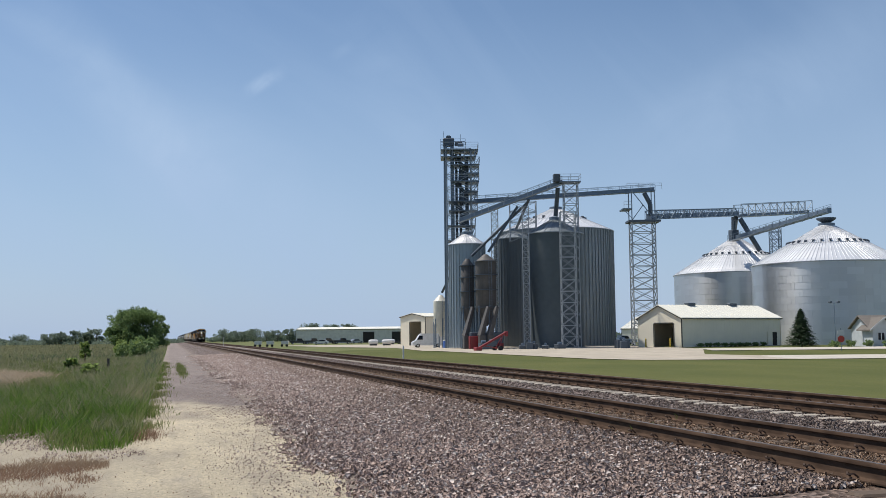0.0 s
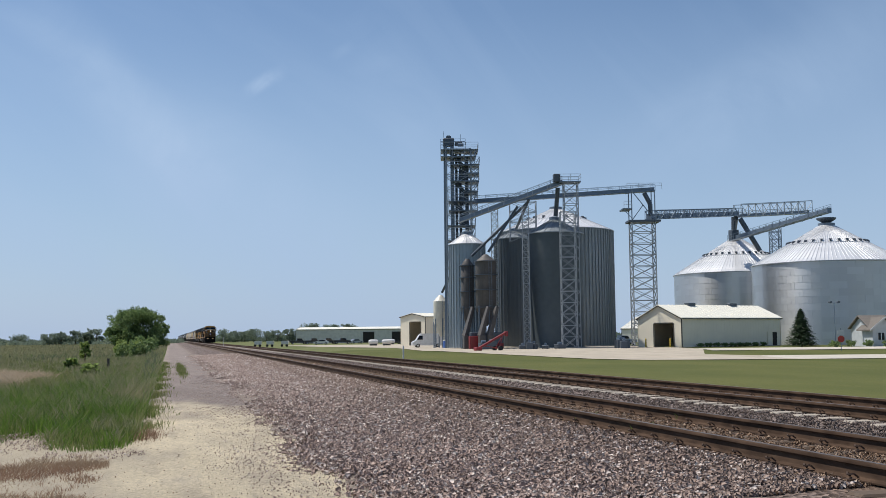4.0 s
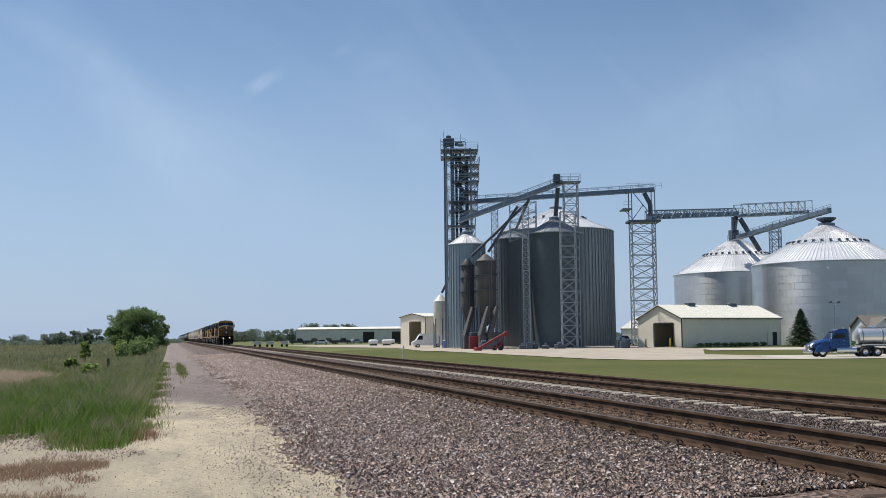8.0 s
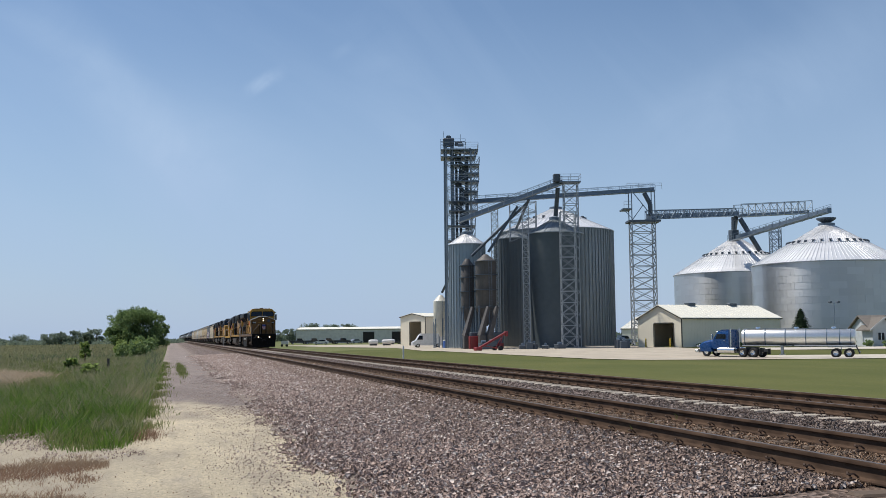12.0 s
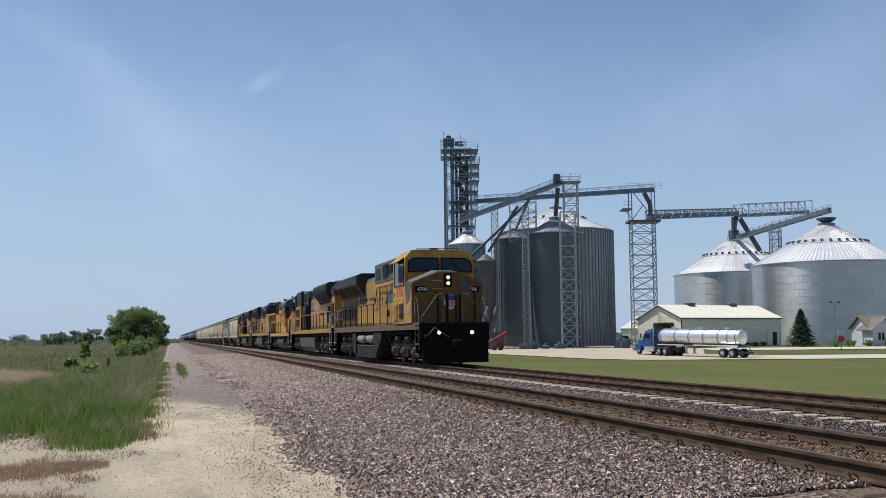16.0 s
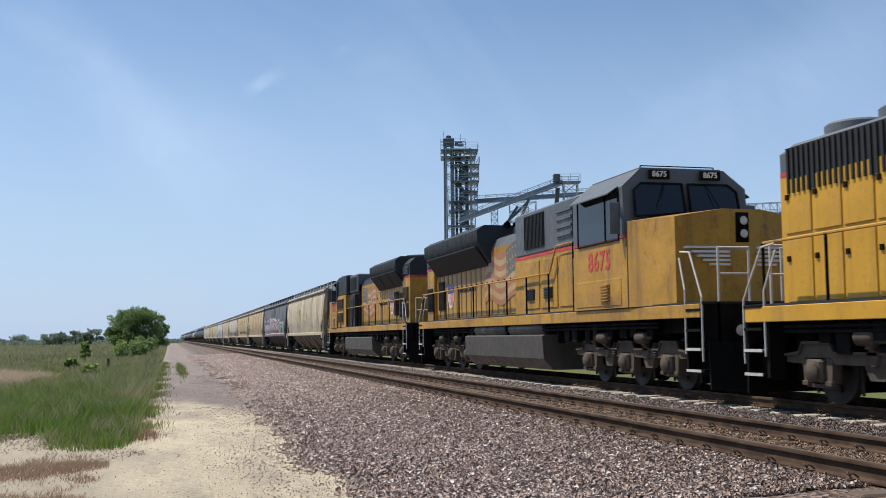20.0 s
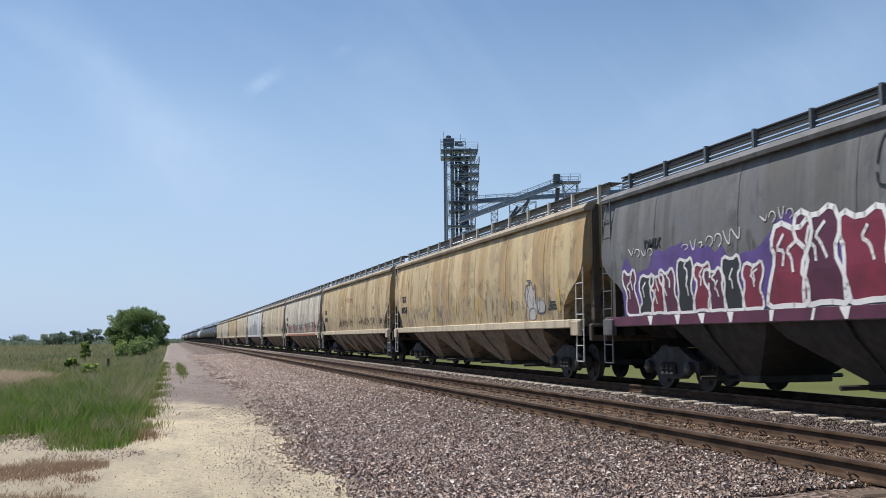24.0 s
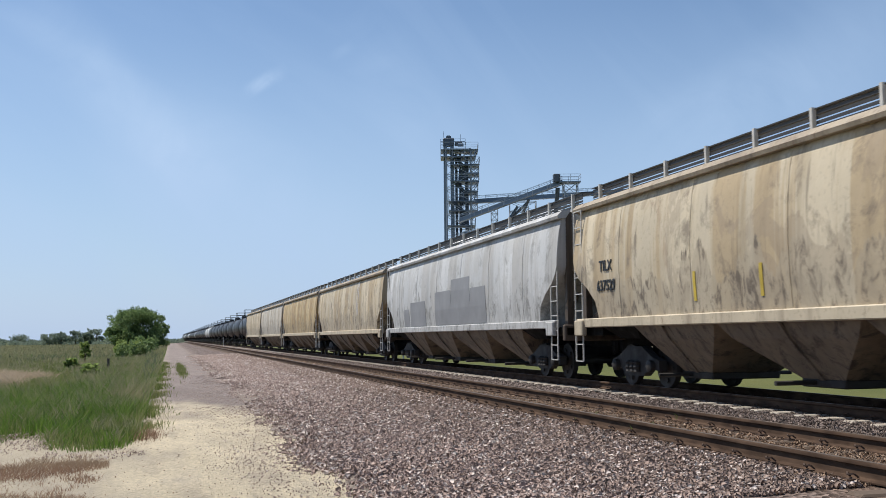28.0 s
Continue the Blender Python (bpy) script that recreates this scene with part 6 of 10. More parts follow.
def underframe(t, L, deck, tank, sill_mat, wb, axles, spacing, round_tank=False, tank_mat="tank_brown"):
    part("underframe", Geo().box(-1.05, 1.05, 0.9, L - 0.9, 1.15, deck - 0.25).box(-1.25, 1.25, 0.65, L - 0.65, deck - 0.3, deck - 0.02), M["black"], t)
    part("deck_plate", Geo().box(-1.46, 1.46, 0.62, L - 0.62, deck - 0.04, deck + 0.02), M["gray_dark"], t)
    for s in (-1, 1):
        part("side_sill", side_box(s, 1.40, 1.47, 0.7, L - 0.7, deck - 0.28, deck - 0.02, 0.01), M[sill_mat], t)
        g = Geo()
        rr = random.Random(3)
        for k in range(26):
            y = wb - 1.5 + (L - 2 * wb + 3.0) * k / 26
            g.box(*lohi(s * 1.05, s * (1.2 + 0.15 * rr.random())), y, y + 0.12 + 0.3 * rr.random(), deck - 0.62 - 0.2 * rr.random(), deck - 0.3, 0.01)
        for z in (deck - 0.36, deck - 0.44):
            g.tube((s * 1.33, wb - 2, z), (s * 1.33, L - wb + 2, z), 0.03, 6)
        part("piping", g, M["black"], t)
    y0, y1 = tank
    if round_tank is True:
        g = Geo().lathe([(0.0, y0), (0.5, y0), (0.62, y0 + 0.1), (0.62, y1 - 0.1), (0.5, y1), (0.0, y1)], 24, (-0.72, 0, 0.85), "y")
        g.lathe([(0.0, y0), (0.5, y0), (0.62, y0 + 0.1), (0.62, y1 - 0.1), (0.5, y1), (0.0, y1)], 24, (0.72, 0, 0.85), "y").box(-0.72, 0.72, y0, y1, 0.25, 1.4)
    if round_tank == "recess":
        # low in its middle, where the air tanks lie, with sloping ends
        g = Geo().prism([(y0 + 1.5, 0.13), (y1 - 0.7, 0.13), (y1 - 0.1, 0.62), (y1 - 0.1, 0.72), (y0 + 0.6, 0.72)], "x", -1.40, 1.40).box(-0.85, 0.85, y0 + 0.6, y1 - 0.2, 0.6, 1.3)
        for s in (-1, 1):
            part("tank_ledge", side_box(s, 1.10, 1.43, y0 + 1.9, y1 - 1.1, 0.70, 0.75, 0.01), M["tank_brown"], t, "paler brown ledge of the tank")
    elif not round_tank:
        prof = [(-1.15, 0.22), (1.15, 0.22), (1.42, 0.52), (1.46, 1.12), (1.38, 1.16), (-1.38, 1.16), (-1.46, 1.12), (-1.42, 0.52)]
        g = Geo().prism(prof, "y", y0, y1)
    part("fuel_tank", g, M[tank_mat], t, "large under-slung fuel tank")
    mesh = BOGIE3 if axles == 3 else BOGIE2
    add_bogie(t, mesh, wb, axles, spacing, WS_LOCO, 0.53, "dusty cast steel bogie")
    add_bogie(t, mesh, L - wb, axles, spacing, WS_LOCO, 0.53, "dusty cast steel bogie")
    for y, d in ((0.62, -1), (L - 0.62, 1)):
        coupler(t, y, d)
        part("end_plate", Geo().box(-1.44, 1.44, *lohi(y, y - d * 0.1), 0.95, deck, 0.02), M["black"], t)
        xs = (-1.36, -0.5, 0.5, 1.36)
        vs = [(x, y + d * 0.05, 0.98) for x in xs] + [(x, y + d * (0.10 if abs(x) > 1 else 0.40), 0.10) for x in xs]
        vs += [(x, py - d * 0.05, z) for x, py, z in vs]
        fs = [(k, k + 1, k + 5, k + 4) for k in range(3)] + [(8 + k, 12 + k, 13 + k, 9 + k) for k in range(3)]
        fs += [(k, 8 + k, 9 + k, k + 1) for k in range(3)] + [(4 + k, 5 + k, 13 + k, 12 + k) for k in range(3)] + [(0, 4, 12, 8), (3, 11, 15, 7)]
        part("plow", Geo().add(vs, fs), M["black"], t, "", 20)
        for s in (-1, 1):
            part("brake_hose", Geo().path([(s * 0.75, y + d * 0.1, 0.95), (s * 0.75, y + d * 0.3, 0.7), (s * 0.7, y + d * 0.32, 0.5)], 0.03, 6), M["black"], t)


def end_railing(t, y, deck, mat):
    for s in (-1, 1):
        part("end_railing", Geo().path([(s * 0.35, y, deck), (s * 0.35, y, deck + 1.05), (s * 1.0, y, deck + 1.05), (s * 1.0, y, deck)], 0.024, 6).path([(s * 0.35, y, deck + 0.55), (s * 1.0, y, deck + 0.55)], 0.02, 6), M[mat], t)


def wide_cab(t, paint, roof_paint, y_nose, y_wind, y_back, deck, nose_l, nose_c, roof, win_mat="glass_dark", top_paint=None, nose_paint=None, nw=1.42, flat=1.02):
    """A wide cab and its nose; the nose's top falls from the middle to both sides."""
    top_paint = top_paint or paint
    nose_paint = nose_paint or paint
    w = 1.50
    vs = [(-nw, y_nose + 0.10, deck), (nw, y_nose + 0.10, deck), (-nw, y_nose + 0.10, nose_l), (nw, y_nose + 0.10, nose_l), (-0.42, y_nose, deck), (0.42, y_nose, deck), (-0.42, y_nose, nose_c), (0.42, y_nose, nose_c),
          (-w, y_wind, deck), (w, y_wind, deck), (-w, y_wind, nose_l + 0.12), (w, y_wind, nose_l + 0.12), (-0.42, y_wind, nose_c + 0.12), (0.42, y_wind, nose_c + 0.12)]
    fs = [(0, 4, 6, 2), (4, 5, 7, 6), (5, 1, 3, 7), (0, 2, 10, 8), (1, 9, 11, 3), (2, 6, 12, 10), (6, 7, 13, 12), (7, 3, 11, 13), (8, 10, 12, 13, 11, 9), (0, 8, 9, 5, 4), (1, 5, 9)]
    fs[9], fs[10] = (0, 8, 9, 1, 5, 4), (8, 9, 11)
    part("nose", Geo().add(vs, fs[:10]), M[nose_paint], t, "", 20)
    # cab body: front slopes back to the roof
    e = roof - 0.42 + 0.5 * (flat - 1.02)
    yt = y_wind + 0.30
    vs = []
    for y in (0, 1):
        for x, z in ((-w, deck), (-w, e), (-flat, roof), (flat, roof), (w, e), (w, deck)):
            vs.append((x, (y_wind + 0.02 + (yt - y_wind) * max(0, (z - nose_l) / (roof - nose_l))) if y == 0 else y_back, z))
    fs = [(0, 1, 2, 3, 4, 5), (11, 10, 9, 8, 7, 6)] + [(i, (i + 1) % 6, 6 + (i + 1) % 6, 6 + i) for i in range(6)]
    part("cab", Geo().add(vs, fs), M[top_paint], t, "", 20)
    lo = e - 1.30
    for s in (-1, 1):
        # the lower side of the cab in the body's colour
        part("cab_side", side_box(s, w, w + 0.012, y_wind + 0.03, y_back, deck, lo - 0.06), M[paint], t)
        # windscreens
        z0, z1 = nose_c + 0.02, roof - 0.34
        def yy(z):
            return y_wind + 0.02 + (yt - y_wind) * (z - nose_l) / (roof - nose_l)
        k = 1 + 0.5 * (flat - 1.02)
        wx = [(0.07, z0 + 0.16), (1.27 * k, z0 + 0.06), (1.25 * k, z1 - 0.16), (1.06 * k, z1), (0.07, z1)]
        g = Geo().add([(s * x, yy(z) - 0.02, z) for x, z in wx] + [(s * x, yy(z) + 0.02, z) for x, z in wx], [(0, 1, 2, 3, 4), (9, 8, 7, 6, 5)] + [(i, (i + 1) % 5, 5 + (i + 1) % 5, 5 + i) for i in range(5)])
        part("windscreen", g, M[win_mat], t, "dark windscreen pane", 0)
        g = Geo()
        for (x, z), (x2, z2) in zip(wx, wx[1:] + wx[:1]):
            g.tube((s * x, yy(z) - 0.03, z), (s * x2, yy(z2) - 0.03, z2), 0.025, 4)
        part("windscreen_frame", g, M["black"], t, "", 0)
        part("wiper", Geo().path([(s * 0.5, yy(z1) - 0.05, z1 + 0.02), (s * 0.72, yy(z0) - 0.05, z0 + 0.28)], 0.012, 4), M["black"], t)
        # side windows
        ym = (y_wind + 0.42, y_wind + 1.15, y_back - 0.35)
        for ya, yb in zip(ym, ym[1:]):
            pane = part("side_window", side_box(s, w + 0.004, w + 0.02, ya + 0.04, yb - 0.04, lo + 0.18, e - 0.08), M[win_mat], t, "dark side window")
            g = Geo()
            for a, b in (((ya, lo + 0.14), (yb, lo + 0.14)), ((yb, lo + 0.14), (yb, e - 0.04)), ((yb, e - 0.04), (ya, e - 0.04)), ((ya, e - 0.04), (ya, lo + 0.14))):
                g.tube((s * (w + 0.02), *a), (s * (w + 0.02), *b), 0.022, 4)
            part("window_frame", g, M["black"], pane, "", 0)
        part("awning", Geo().prism([(s * w, e), (s * (w + 0.24), e - 0.16), (s * (w + 0.24), e - 0.13), (s * w, e + 0.03)], "y", y_wind + 0.45, y_back - 0.3), M[roof_paint], t)
        part("mirror", side_box(s, w + 0.05, w + 0.28, y_wind + 0.28, y_wind + 0.33, lo + 0.25, e - 0.35, 0.01), M["gray"], t)
    g = Geo().box(-1.0, 1.0, yt + 0.1, y_back - 0.05, roof, roof + 0.04, 0.01)
    part("roof_plate", g, M[roof_paint], t)
    part("horn_and_antenna", Geo().path([(-0.9, yt + 0.25, roof + 0.02), (-0.9, yt + 0.25, roof + 0.10), (0.9, yt + 0.25, roof + 0.10), (0.9, yt + 0.25, roof + 0.02)], 0.016, 4).box(-0.2, 0.15, yt + 0.7, yt + 1.1, roof + 0.03, roof + 0.14, 0.02), M["black"], t)


def lamp(t, x, y, z, r, d, mat):
    g = Geo().lathe([(0.0, y), (r * 1.25, y), (r * 1.25, y + d * 0.06), (r, y + d * 0.07)], 20, (x, 0, z), "y")
    part("lamp_housing", g, M["black"], t)
    glass = part("headlight", Geo().lathe([(0.0, y + d * 0.085), (r * 0.6, y + d * 0.08), (r, y + d * 0.055)], 20, (x, 0, z), "y"), M[mat], t)
    if mat == "lamp_on":
        part("bulb", Geo().lathe([(0.0, y + d * 0.10), (r * 0.25, y + d * 0.095), (r * 0.40, y + d * 0.08)], 16, (x, 0, z), "y"), M["lamp_core"], glass, "bright lamp filament")


def shield(t, s, x, y, z, h, front=False):
    """A plain emblem: blue over red and white stripes."""
    k = h / 2
    prof = [(-0.8 * k, k * 0.8), (0, k), (0.8 * k, k * 0.8), (0.85 * k, -0.3 * k), (0.45 * k, -0.85 * k), (0, -k), (-0.45 * k, -0.85 * k), (-0.85 * k, -0.3 * k)]
    def put(poly, d0, d1, mat, nm):
        if front:
            g = Geo().prism([(x + a, z + b) for a, b in poly], "y", y - d1, y - d0)
        else:
            g = Geo().prism([(y + a, z + b) for a, b in poly], "x", *lohi(s * (x + d0), s * (x + d1)))
        part(nm, g, M[mat], t)
    put(prof, 0.0, 0.010, "white", "emblem_field")
    put([(-0.8 * k, 0.2 * k), (-0.8 * k, k * 0.78), (0, k * 0.97), (0.8 * k, k * 0.78), (0.8 * k, 0.2 * k)], 0.010, 0.014, "blue_mark", "emblem_band")
    for i in range(4):
        a = (-0.62 + i * 0.36) * k
        put([(a, -0.72 * k), (a + 0.17 * k, -0.72 * k), (a + 0.17 * k, 0.18 * k), (a, 0.18 * k)], 0.010, 0.013, "red", "emblem_stripe")


M["brown_mesh"] = painted("rust-brown_intake_mesh", (0.10, 0.06, 0.038), 0.7, 0.5, (0.04, 0.028, 0.02))
M["rail_dull"] = plain("dull_dark_handrail_paint", (0.115, 0.105, 0.095), 0.6)
M["sill_brown"] = painted("rust-brown_grimy_sill_paint", (0.15, 0.085, 0.04), 0.7, 0.7, (0.05, 0.035, 0.025))
M["flag_red"] = painted("sun-faded_red_decal", (0.38, 0.15, 0.07), 0.5, 0.8, (0.40, 0.23, 0.05))
M["flag_white"] = painted("sun-faded_pale_decal", (0.46, 0.31, 0.15), 0.5, 0.8, (0.40, 0.23, 0.05))
M["flag_blue"] = painted("sun-faded_slate_decal", (0.13, 0.12, 0.11), 0.5, 0.6, (0.28, 0.19, 0.08))


def flag(t, s, x, y0, y1, z0, z1, towards):
    """A waving striped flag decal: each stripe one wavy ribbon; towards: +1 if its hoist is at y1."""
    n, rows, cut = 22, 9, 8

    def at(u, v):
        w = 0.10 * math.sin(u * 8.5 + 0.6) * (0.4 + 0.6 * u)
        return (y1 - (y1 - y0) * u if towards > 0 else y0 + (y1 - y0) * u, z0 + (z1 - z0) * (0.06 + 0.82 * (1 - v) + w + 0.10 * (1 - u)))

    def ribbon(i0, i1, va, vb, lift):
        g, m = Geo(), i1 - i0 + 1
        vs = []
        for d in (lift, 0.0):
            for v in (va, vb):
                vs += [(s * (x + d), *at(i / n, v)) for i in range(i0, i1 + 1)]
        fs = []
        for k in range(m - 1):
            fs += [(k, k + 1, m + k + 1, m + k), (2 * m + k, 3 * m + k, 3 * m + k + 1, 2 * m + k + 1), (k, 2 * m + k, 2 * m + k + 1, k + 1), (m + k, m + k + 1, 3 * m + k + 1, 3 * m + k)]
        fs += [(0, m, 3 * m, 2 * m), (m - 1, 3 * m - 1, 4 * m - 1, 2 * m - 1)]
        return g.add(vs, fs)

    for k in range(rows):
        part("flag_stripe", ribbon(cut if k < 5 else 0, n, k / rows, (k + 1) / rows, 0.006), M["flag_red" if k % 2 == 0 else "flag_white"], t, "", 0)
    part("flag_canton", ribbon(0, cut, 0.0, 5 / rows, 0.006), M["flag_blue"], t, "", 0)
    for i in range(5):
        for k in range(3):
            yy, zz = at((i * 1.6 + 0.8) / n, (k + 0.5) * 0.18)
            part("flag_star", Geo().box(*lohi(s * (x + 0.006), s * (x + 0.009)), yy - 0.035, yy + 0.035, zz - 0.035, zz + 0.035), M["flag_white"], t)


def board(t, x, y, z, text, w=0.52, h=0.22):
    """A lit-edged number board on a front, facing -y."""
    p = part("number_board", Geo().box(x - w / 2, x + w / 2, y - 0.05, y, z - h / 2, z + h / 2, 0.015), M["black"], t)
    put_text(p, text, h * 0.85, pose(x, y - 0.056, z), M["white"])


def build_lead():
    """The leading wide-cab unit in faded orange-yellow with green patches."""
    L, deck = 23.9, 1.70
    t = thing("locomotive", "leading faded yellow wide-cab diesel locomotive with lit headlights", "locomotive")
    underframe(t, L, deck, (8.5, 16.6), "sill_brown", 4.6, 3, 2.1, "recess", "tank_soot")
    for s in (-1, 1):
        for ya, yb in ((10.6, 12.9), (13.1, 15.4)):
            part("air_tank", Geo().lathe([(0.0, ya), (0.16, ya + 0.02), (0.24, ya + 0.16), (0.24, yb - 0.16), (0.16, yb - 0.02), (0.0, yb)], 18, (s * 1.2, 0, 1.06), "y"), M["tank_cream2"], t, "pale grimy air tank")
        part("tank_end_box", Geo().prism([(9.9, 0.28), (10.45, 0.28), (10.45, 1.34), (8.5, 1.34), (8.5, 1.1)], "x", *lohi(s * 0.9, s * 1.46)), M["tank_soot"], t)
        part("tank_end_box", Geo().prism([(15.5, 0.28), (16.1, 0.28), (16.6, 0.7), (16.6, 1.34), (15.5, 1.34)], "x", *lohi(s * 0.9, s * 1.46)), M["tank_soot"], t)
        for ya in (10.75, 12.7, 13.25, 15.2):
            part("tank_strap", Geo().lathe([(0.235, ya), (0.255, ya), (0.255, ya + 0.05), (0.235, ya + 0.05)], 18, (s * 1.2, 0, 1.06), "y"), M["black"], t)
    # the nose gets the yellow with the front's shade painted in
    wide_cab(t, "yellow_old", "yellow_old", 1.70, 2.80, 5.45, deck, 3.34, 3.78, 4.80, nose_paint="yellow_shaded_grimy", nw=1.495, flat=1.2)
    part("nose_top_plate", Geo().add([(x, y, z) for dz in (0.004, 0.03) for x, y, z in ((-0.42, 1.74, 3.785 + dz), (0.42, 1.74, 3.785 + dz), (0.42, 2.79, 3.895 + dz), (-0.42, 2.79, 3.895 + dz), (-1.46, 1.84, 3.36 + dz), (-1.46, 2.79, 3.465 + dz), (1.46, 1.84, 3.36 + dz), (1.46, 2.79, 3.465 + dz))],
                                     [(8, 9, 10, 11), (12, 8, 11, 13), (9, 14, 15, 10), (3, 2, 1, 0), (5, 3, 0, 4), (2, 7, 6, 1), (0, 1, 9, 8), (4, 0, 8, 12), (1, 6, 14, 9), (4, 12, 13, 5), (6, 7, 15, 14)]), M["gray"], t, "", 20)
    end_steps(t, 0.75, -1, deck, "rail_dull", 1.42, "rail_dull")
    end_steps(t, L - 0.62, 1, deck, "rail_white")
    for s in (-1, 1):
        part("end_railing", Geo().path([(s * 1.36, 0.82, deck - 0.1), (s * 1.30, 0.82, deck + 0.25), (s * 0.62, 0.9, deck + 1.15), (s * 0.40, 0.9, deck + 1.15), (s * 0.40, 0.9, deck)], 0.018, 6), M["rail_dull"], t)
    for x in (-0.68, 0.68):
        lamp(t, x, 0.58, 1.30, 0.085, -1, "lamp_on")
    part("headlight_box", Geo().box(-0.17, 0.17, 1.675, 1.71, 3.18, 3.74, 0.01), M["black"], t)
    for z in (3.32, 3.56):
        lamp(t, 0.0, 1.68, z, 0.08, -1, "lamp_on")
    for x in (-1.06, 1.06):
        board(t, x, 1.79, 3.08, "6706", 0.6, 0.24)
    part("nose_door", Geo().box(0.42, 1.02, 1.70, 1.83, deck + 0.1, deck + 1.62, 0.02), M["yellow_shaded_grimy"], t)
    part("door_window", Geo().prism([(0.66 + 0.16 * c, 3.30 + 0.2 * s2) for c, s2 in ((1, 0.7), (0.7, 1), (-0.7, 1), (-1, 0.7), (-1, -0.7), (-0.7, -1), (0.7, -1), (1, -0.7))], "y", 1.69, 1.735), M["glass_dark"], t)
    for x, z0, z1 in ((-0.45, deck, 2.9), (0.32, deck, 2.8), (1.12, deck, 2.9)):
        part("nose_grab_rail", Geo().path([(x, 1.65, z0), (x, 1.6, z0 + 0.1), (x, 1.6, z1), (x, 1.7, z1 + 0.05)], 0.028, 6), M["black"], t)
    for z in (3.42, 3.1, 2.72):
        part("nose_step", Geo().path([(-0.66, 1.73, z), (-0.66, 1.62, z), (-0.24, 1.62, z), (-0.24, 1.71, z)], 0.018, 6), M["yellow_old"], t)
    for x in (-0.75, 0.75):
        part("front_post", Geo().box(x * 0.35 - 0.05, x * 0.35 + 0.05, 0.80, 0.9, deck, deck + 1.15, 0.01), M["black"], t)
    part("uncoupling_lever", Geo().path([(-1.3, 0.5, 1.15), (-1.1, 0.42, 1.25), (-0.9, 0.42, 1.5), (-0.75, 0.45, 1.42), (-0.3, 0.42, 1.1)], 0.02, 6), M["rail_dull"], t)
    shield(t, 0, 0.1, 1.69, 2.55, 0.62, True)
    part("anticlimber", Geo().box(-1.40, 1.40, 0.55, 0.9, deck - 0.32, deck + 0.02, 0.04), M["black"], t)
    for s in (-1, 1):
        # plates in the plain old yellow keep the painted shade off the sides
        part("nose_side", side_box(s, 1.48, 1.507, 1.83, 2.84, deck + 0.01, 3.34), M["yellow_old"], t)
        part("number_panel", side_box(s, 1.512, 1.52, 3.05, 5.42, 2.72, 3.34), M["yellow_bright"], t, "brighter yellow number panel")
        flat_text(t, s, 1.522, 4.02, 3.02, "6706", 0.62, "red", 1.08)
        flat_text(t, s, 1.522, 5.15, 2.95, "UP", 0.30, "red", 1.05)
        part("green_patch", Geo().prism([(1.88, 3.33), (2.22, 2.62), (2.84, 2.50), (2.84, 3.38)], "x", *lohi(s * 1.43, s * 1.518)), M["green_old"], t, "faded green paint patch")
        part("pale_patch", side_box(s, 1.47, 1.516, 2.0, 2.75, 2.1, 2.42), M["tank_cream2"], t, "bare pale paint patch")
        louvres(t, s, 1.512, 4.5, 5.3, 1.85, 2.55, 10, "yellow_bright")
        part("battery_door", side_box(s, 1.505, 1.53, 3.3, 4.3, 1.82, 2.62, 0.01), M["yellow_old"], t)
        louvres(t, s, 1.531, 3.4, 4.05, 1.9, 2.55, 2, "gray_dark")
        part("auxiliary_side", side_box(s, 1.12, 1.26, 5.47, 11.2, deck, 3.72), M["yellow_old"], t)
        part("auxiliary_top", side_box(s, 0.2, 1.25, 5.47, 11.2, 3.72, 4.70, 0.05), M["green_old"], t, "grey-green upper cabinet")
        part("green_stripe", Geo().prism([(8.7, deck + 1.0), (5.5, deck + 1.0), (5.5, 3.72), (6.6, 3.72)], "x", *lohi(s * 1.262, s * 1.268)), M["green_old"], t, "faded green wedge of old paint")
        louvres(t, s, 1.252, 5.7, 6.5, 3.75, 4.55, 9)
        louvres(t, s, 1.252, 6.7, 7.6, 4.1, 4.55, 6)
        louvres(t, s, 1.252, 7.75, 9.0, 3.95, 4.55, 9)
        part("dark_hatch", side_box(s, 1.25, 1.27, 9.7, 10.7, 3.92, 4.45, 0.01), M["louvre"], t)
        for ya in (5.7, 7.0):
            part("access_door", side_box(s, 1.26, 1.30, ya, ya + 1.2, deck + 0.08, deck + 0.95, 0.01), M["yellow_old"], t)
            louvres(t, s, 1.301, ya + 0.35, ya + 0.75, deck + 0.4, deck + 0.68, 5, "gray_dark")
        doors(t, s, 1.26, 8.5, 11.1, deck + 0.1, 3.6, 4, "yellow_old")
        part("hood_side", side_box(s, 0.8, 0.97, 11.2, 17.6, deck, 4.0), M["yellow_old"], t)
        doors(t, s, 0.97, 11.3, 17.5, deck + 0.1, 3.85, 11, "yellow_old")
        bars(t, s, 1.0, 14.7, 17.0, 3.15, 0.42, "gray_dark", 5)
        bars(t, s, 1.0, 12.2, 13.8, 3.1, 0.16, "gray", 8)
        # these doors carry the wing's shadow and grime in their colour
        doors(t, s, 1.0, 17.7, 22.6, deck + 0.1, 3.1, 8, "yellow_shaded_grimy")
        for i in range(8):
            louvres(t, s, 1.025, 17.85 + i * 0.61, 18.2 + i * 0.61, deck + 0.45, 2.95, 12, "louvre")
        part("radiator_wing", Geo().prism([(s * 1.0, 3.36), (s * 1.48, 4.02), (s * 1.48, 4.40), (s * 1.2, 4.55), (s * 0.2, 4.55), (s * 0.2, 3.36)], "y", 15.2, 22.7), M["gray_dark"], t, "overhanging radiator wing")
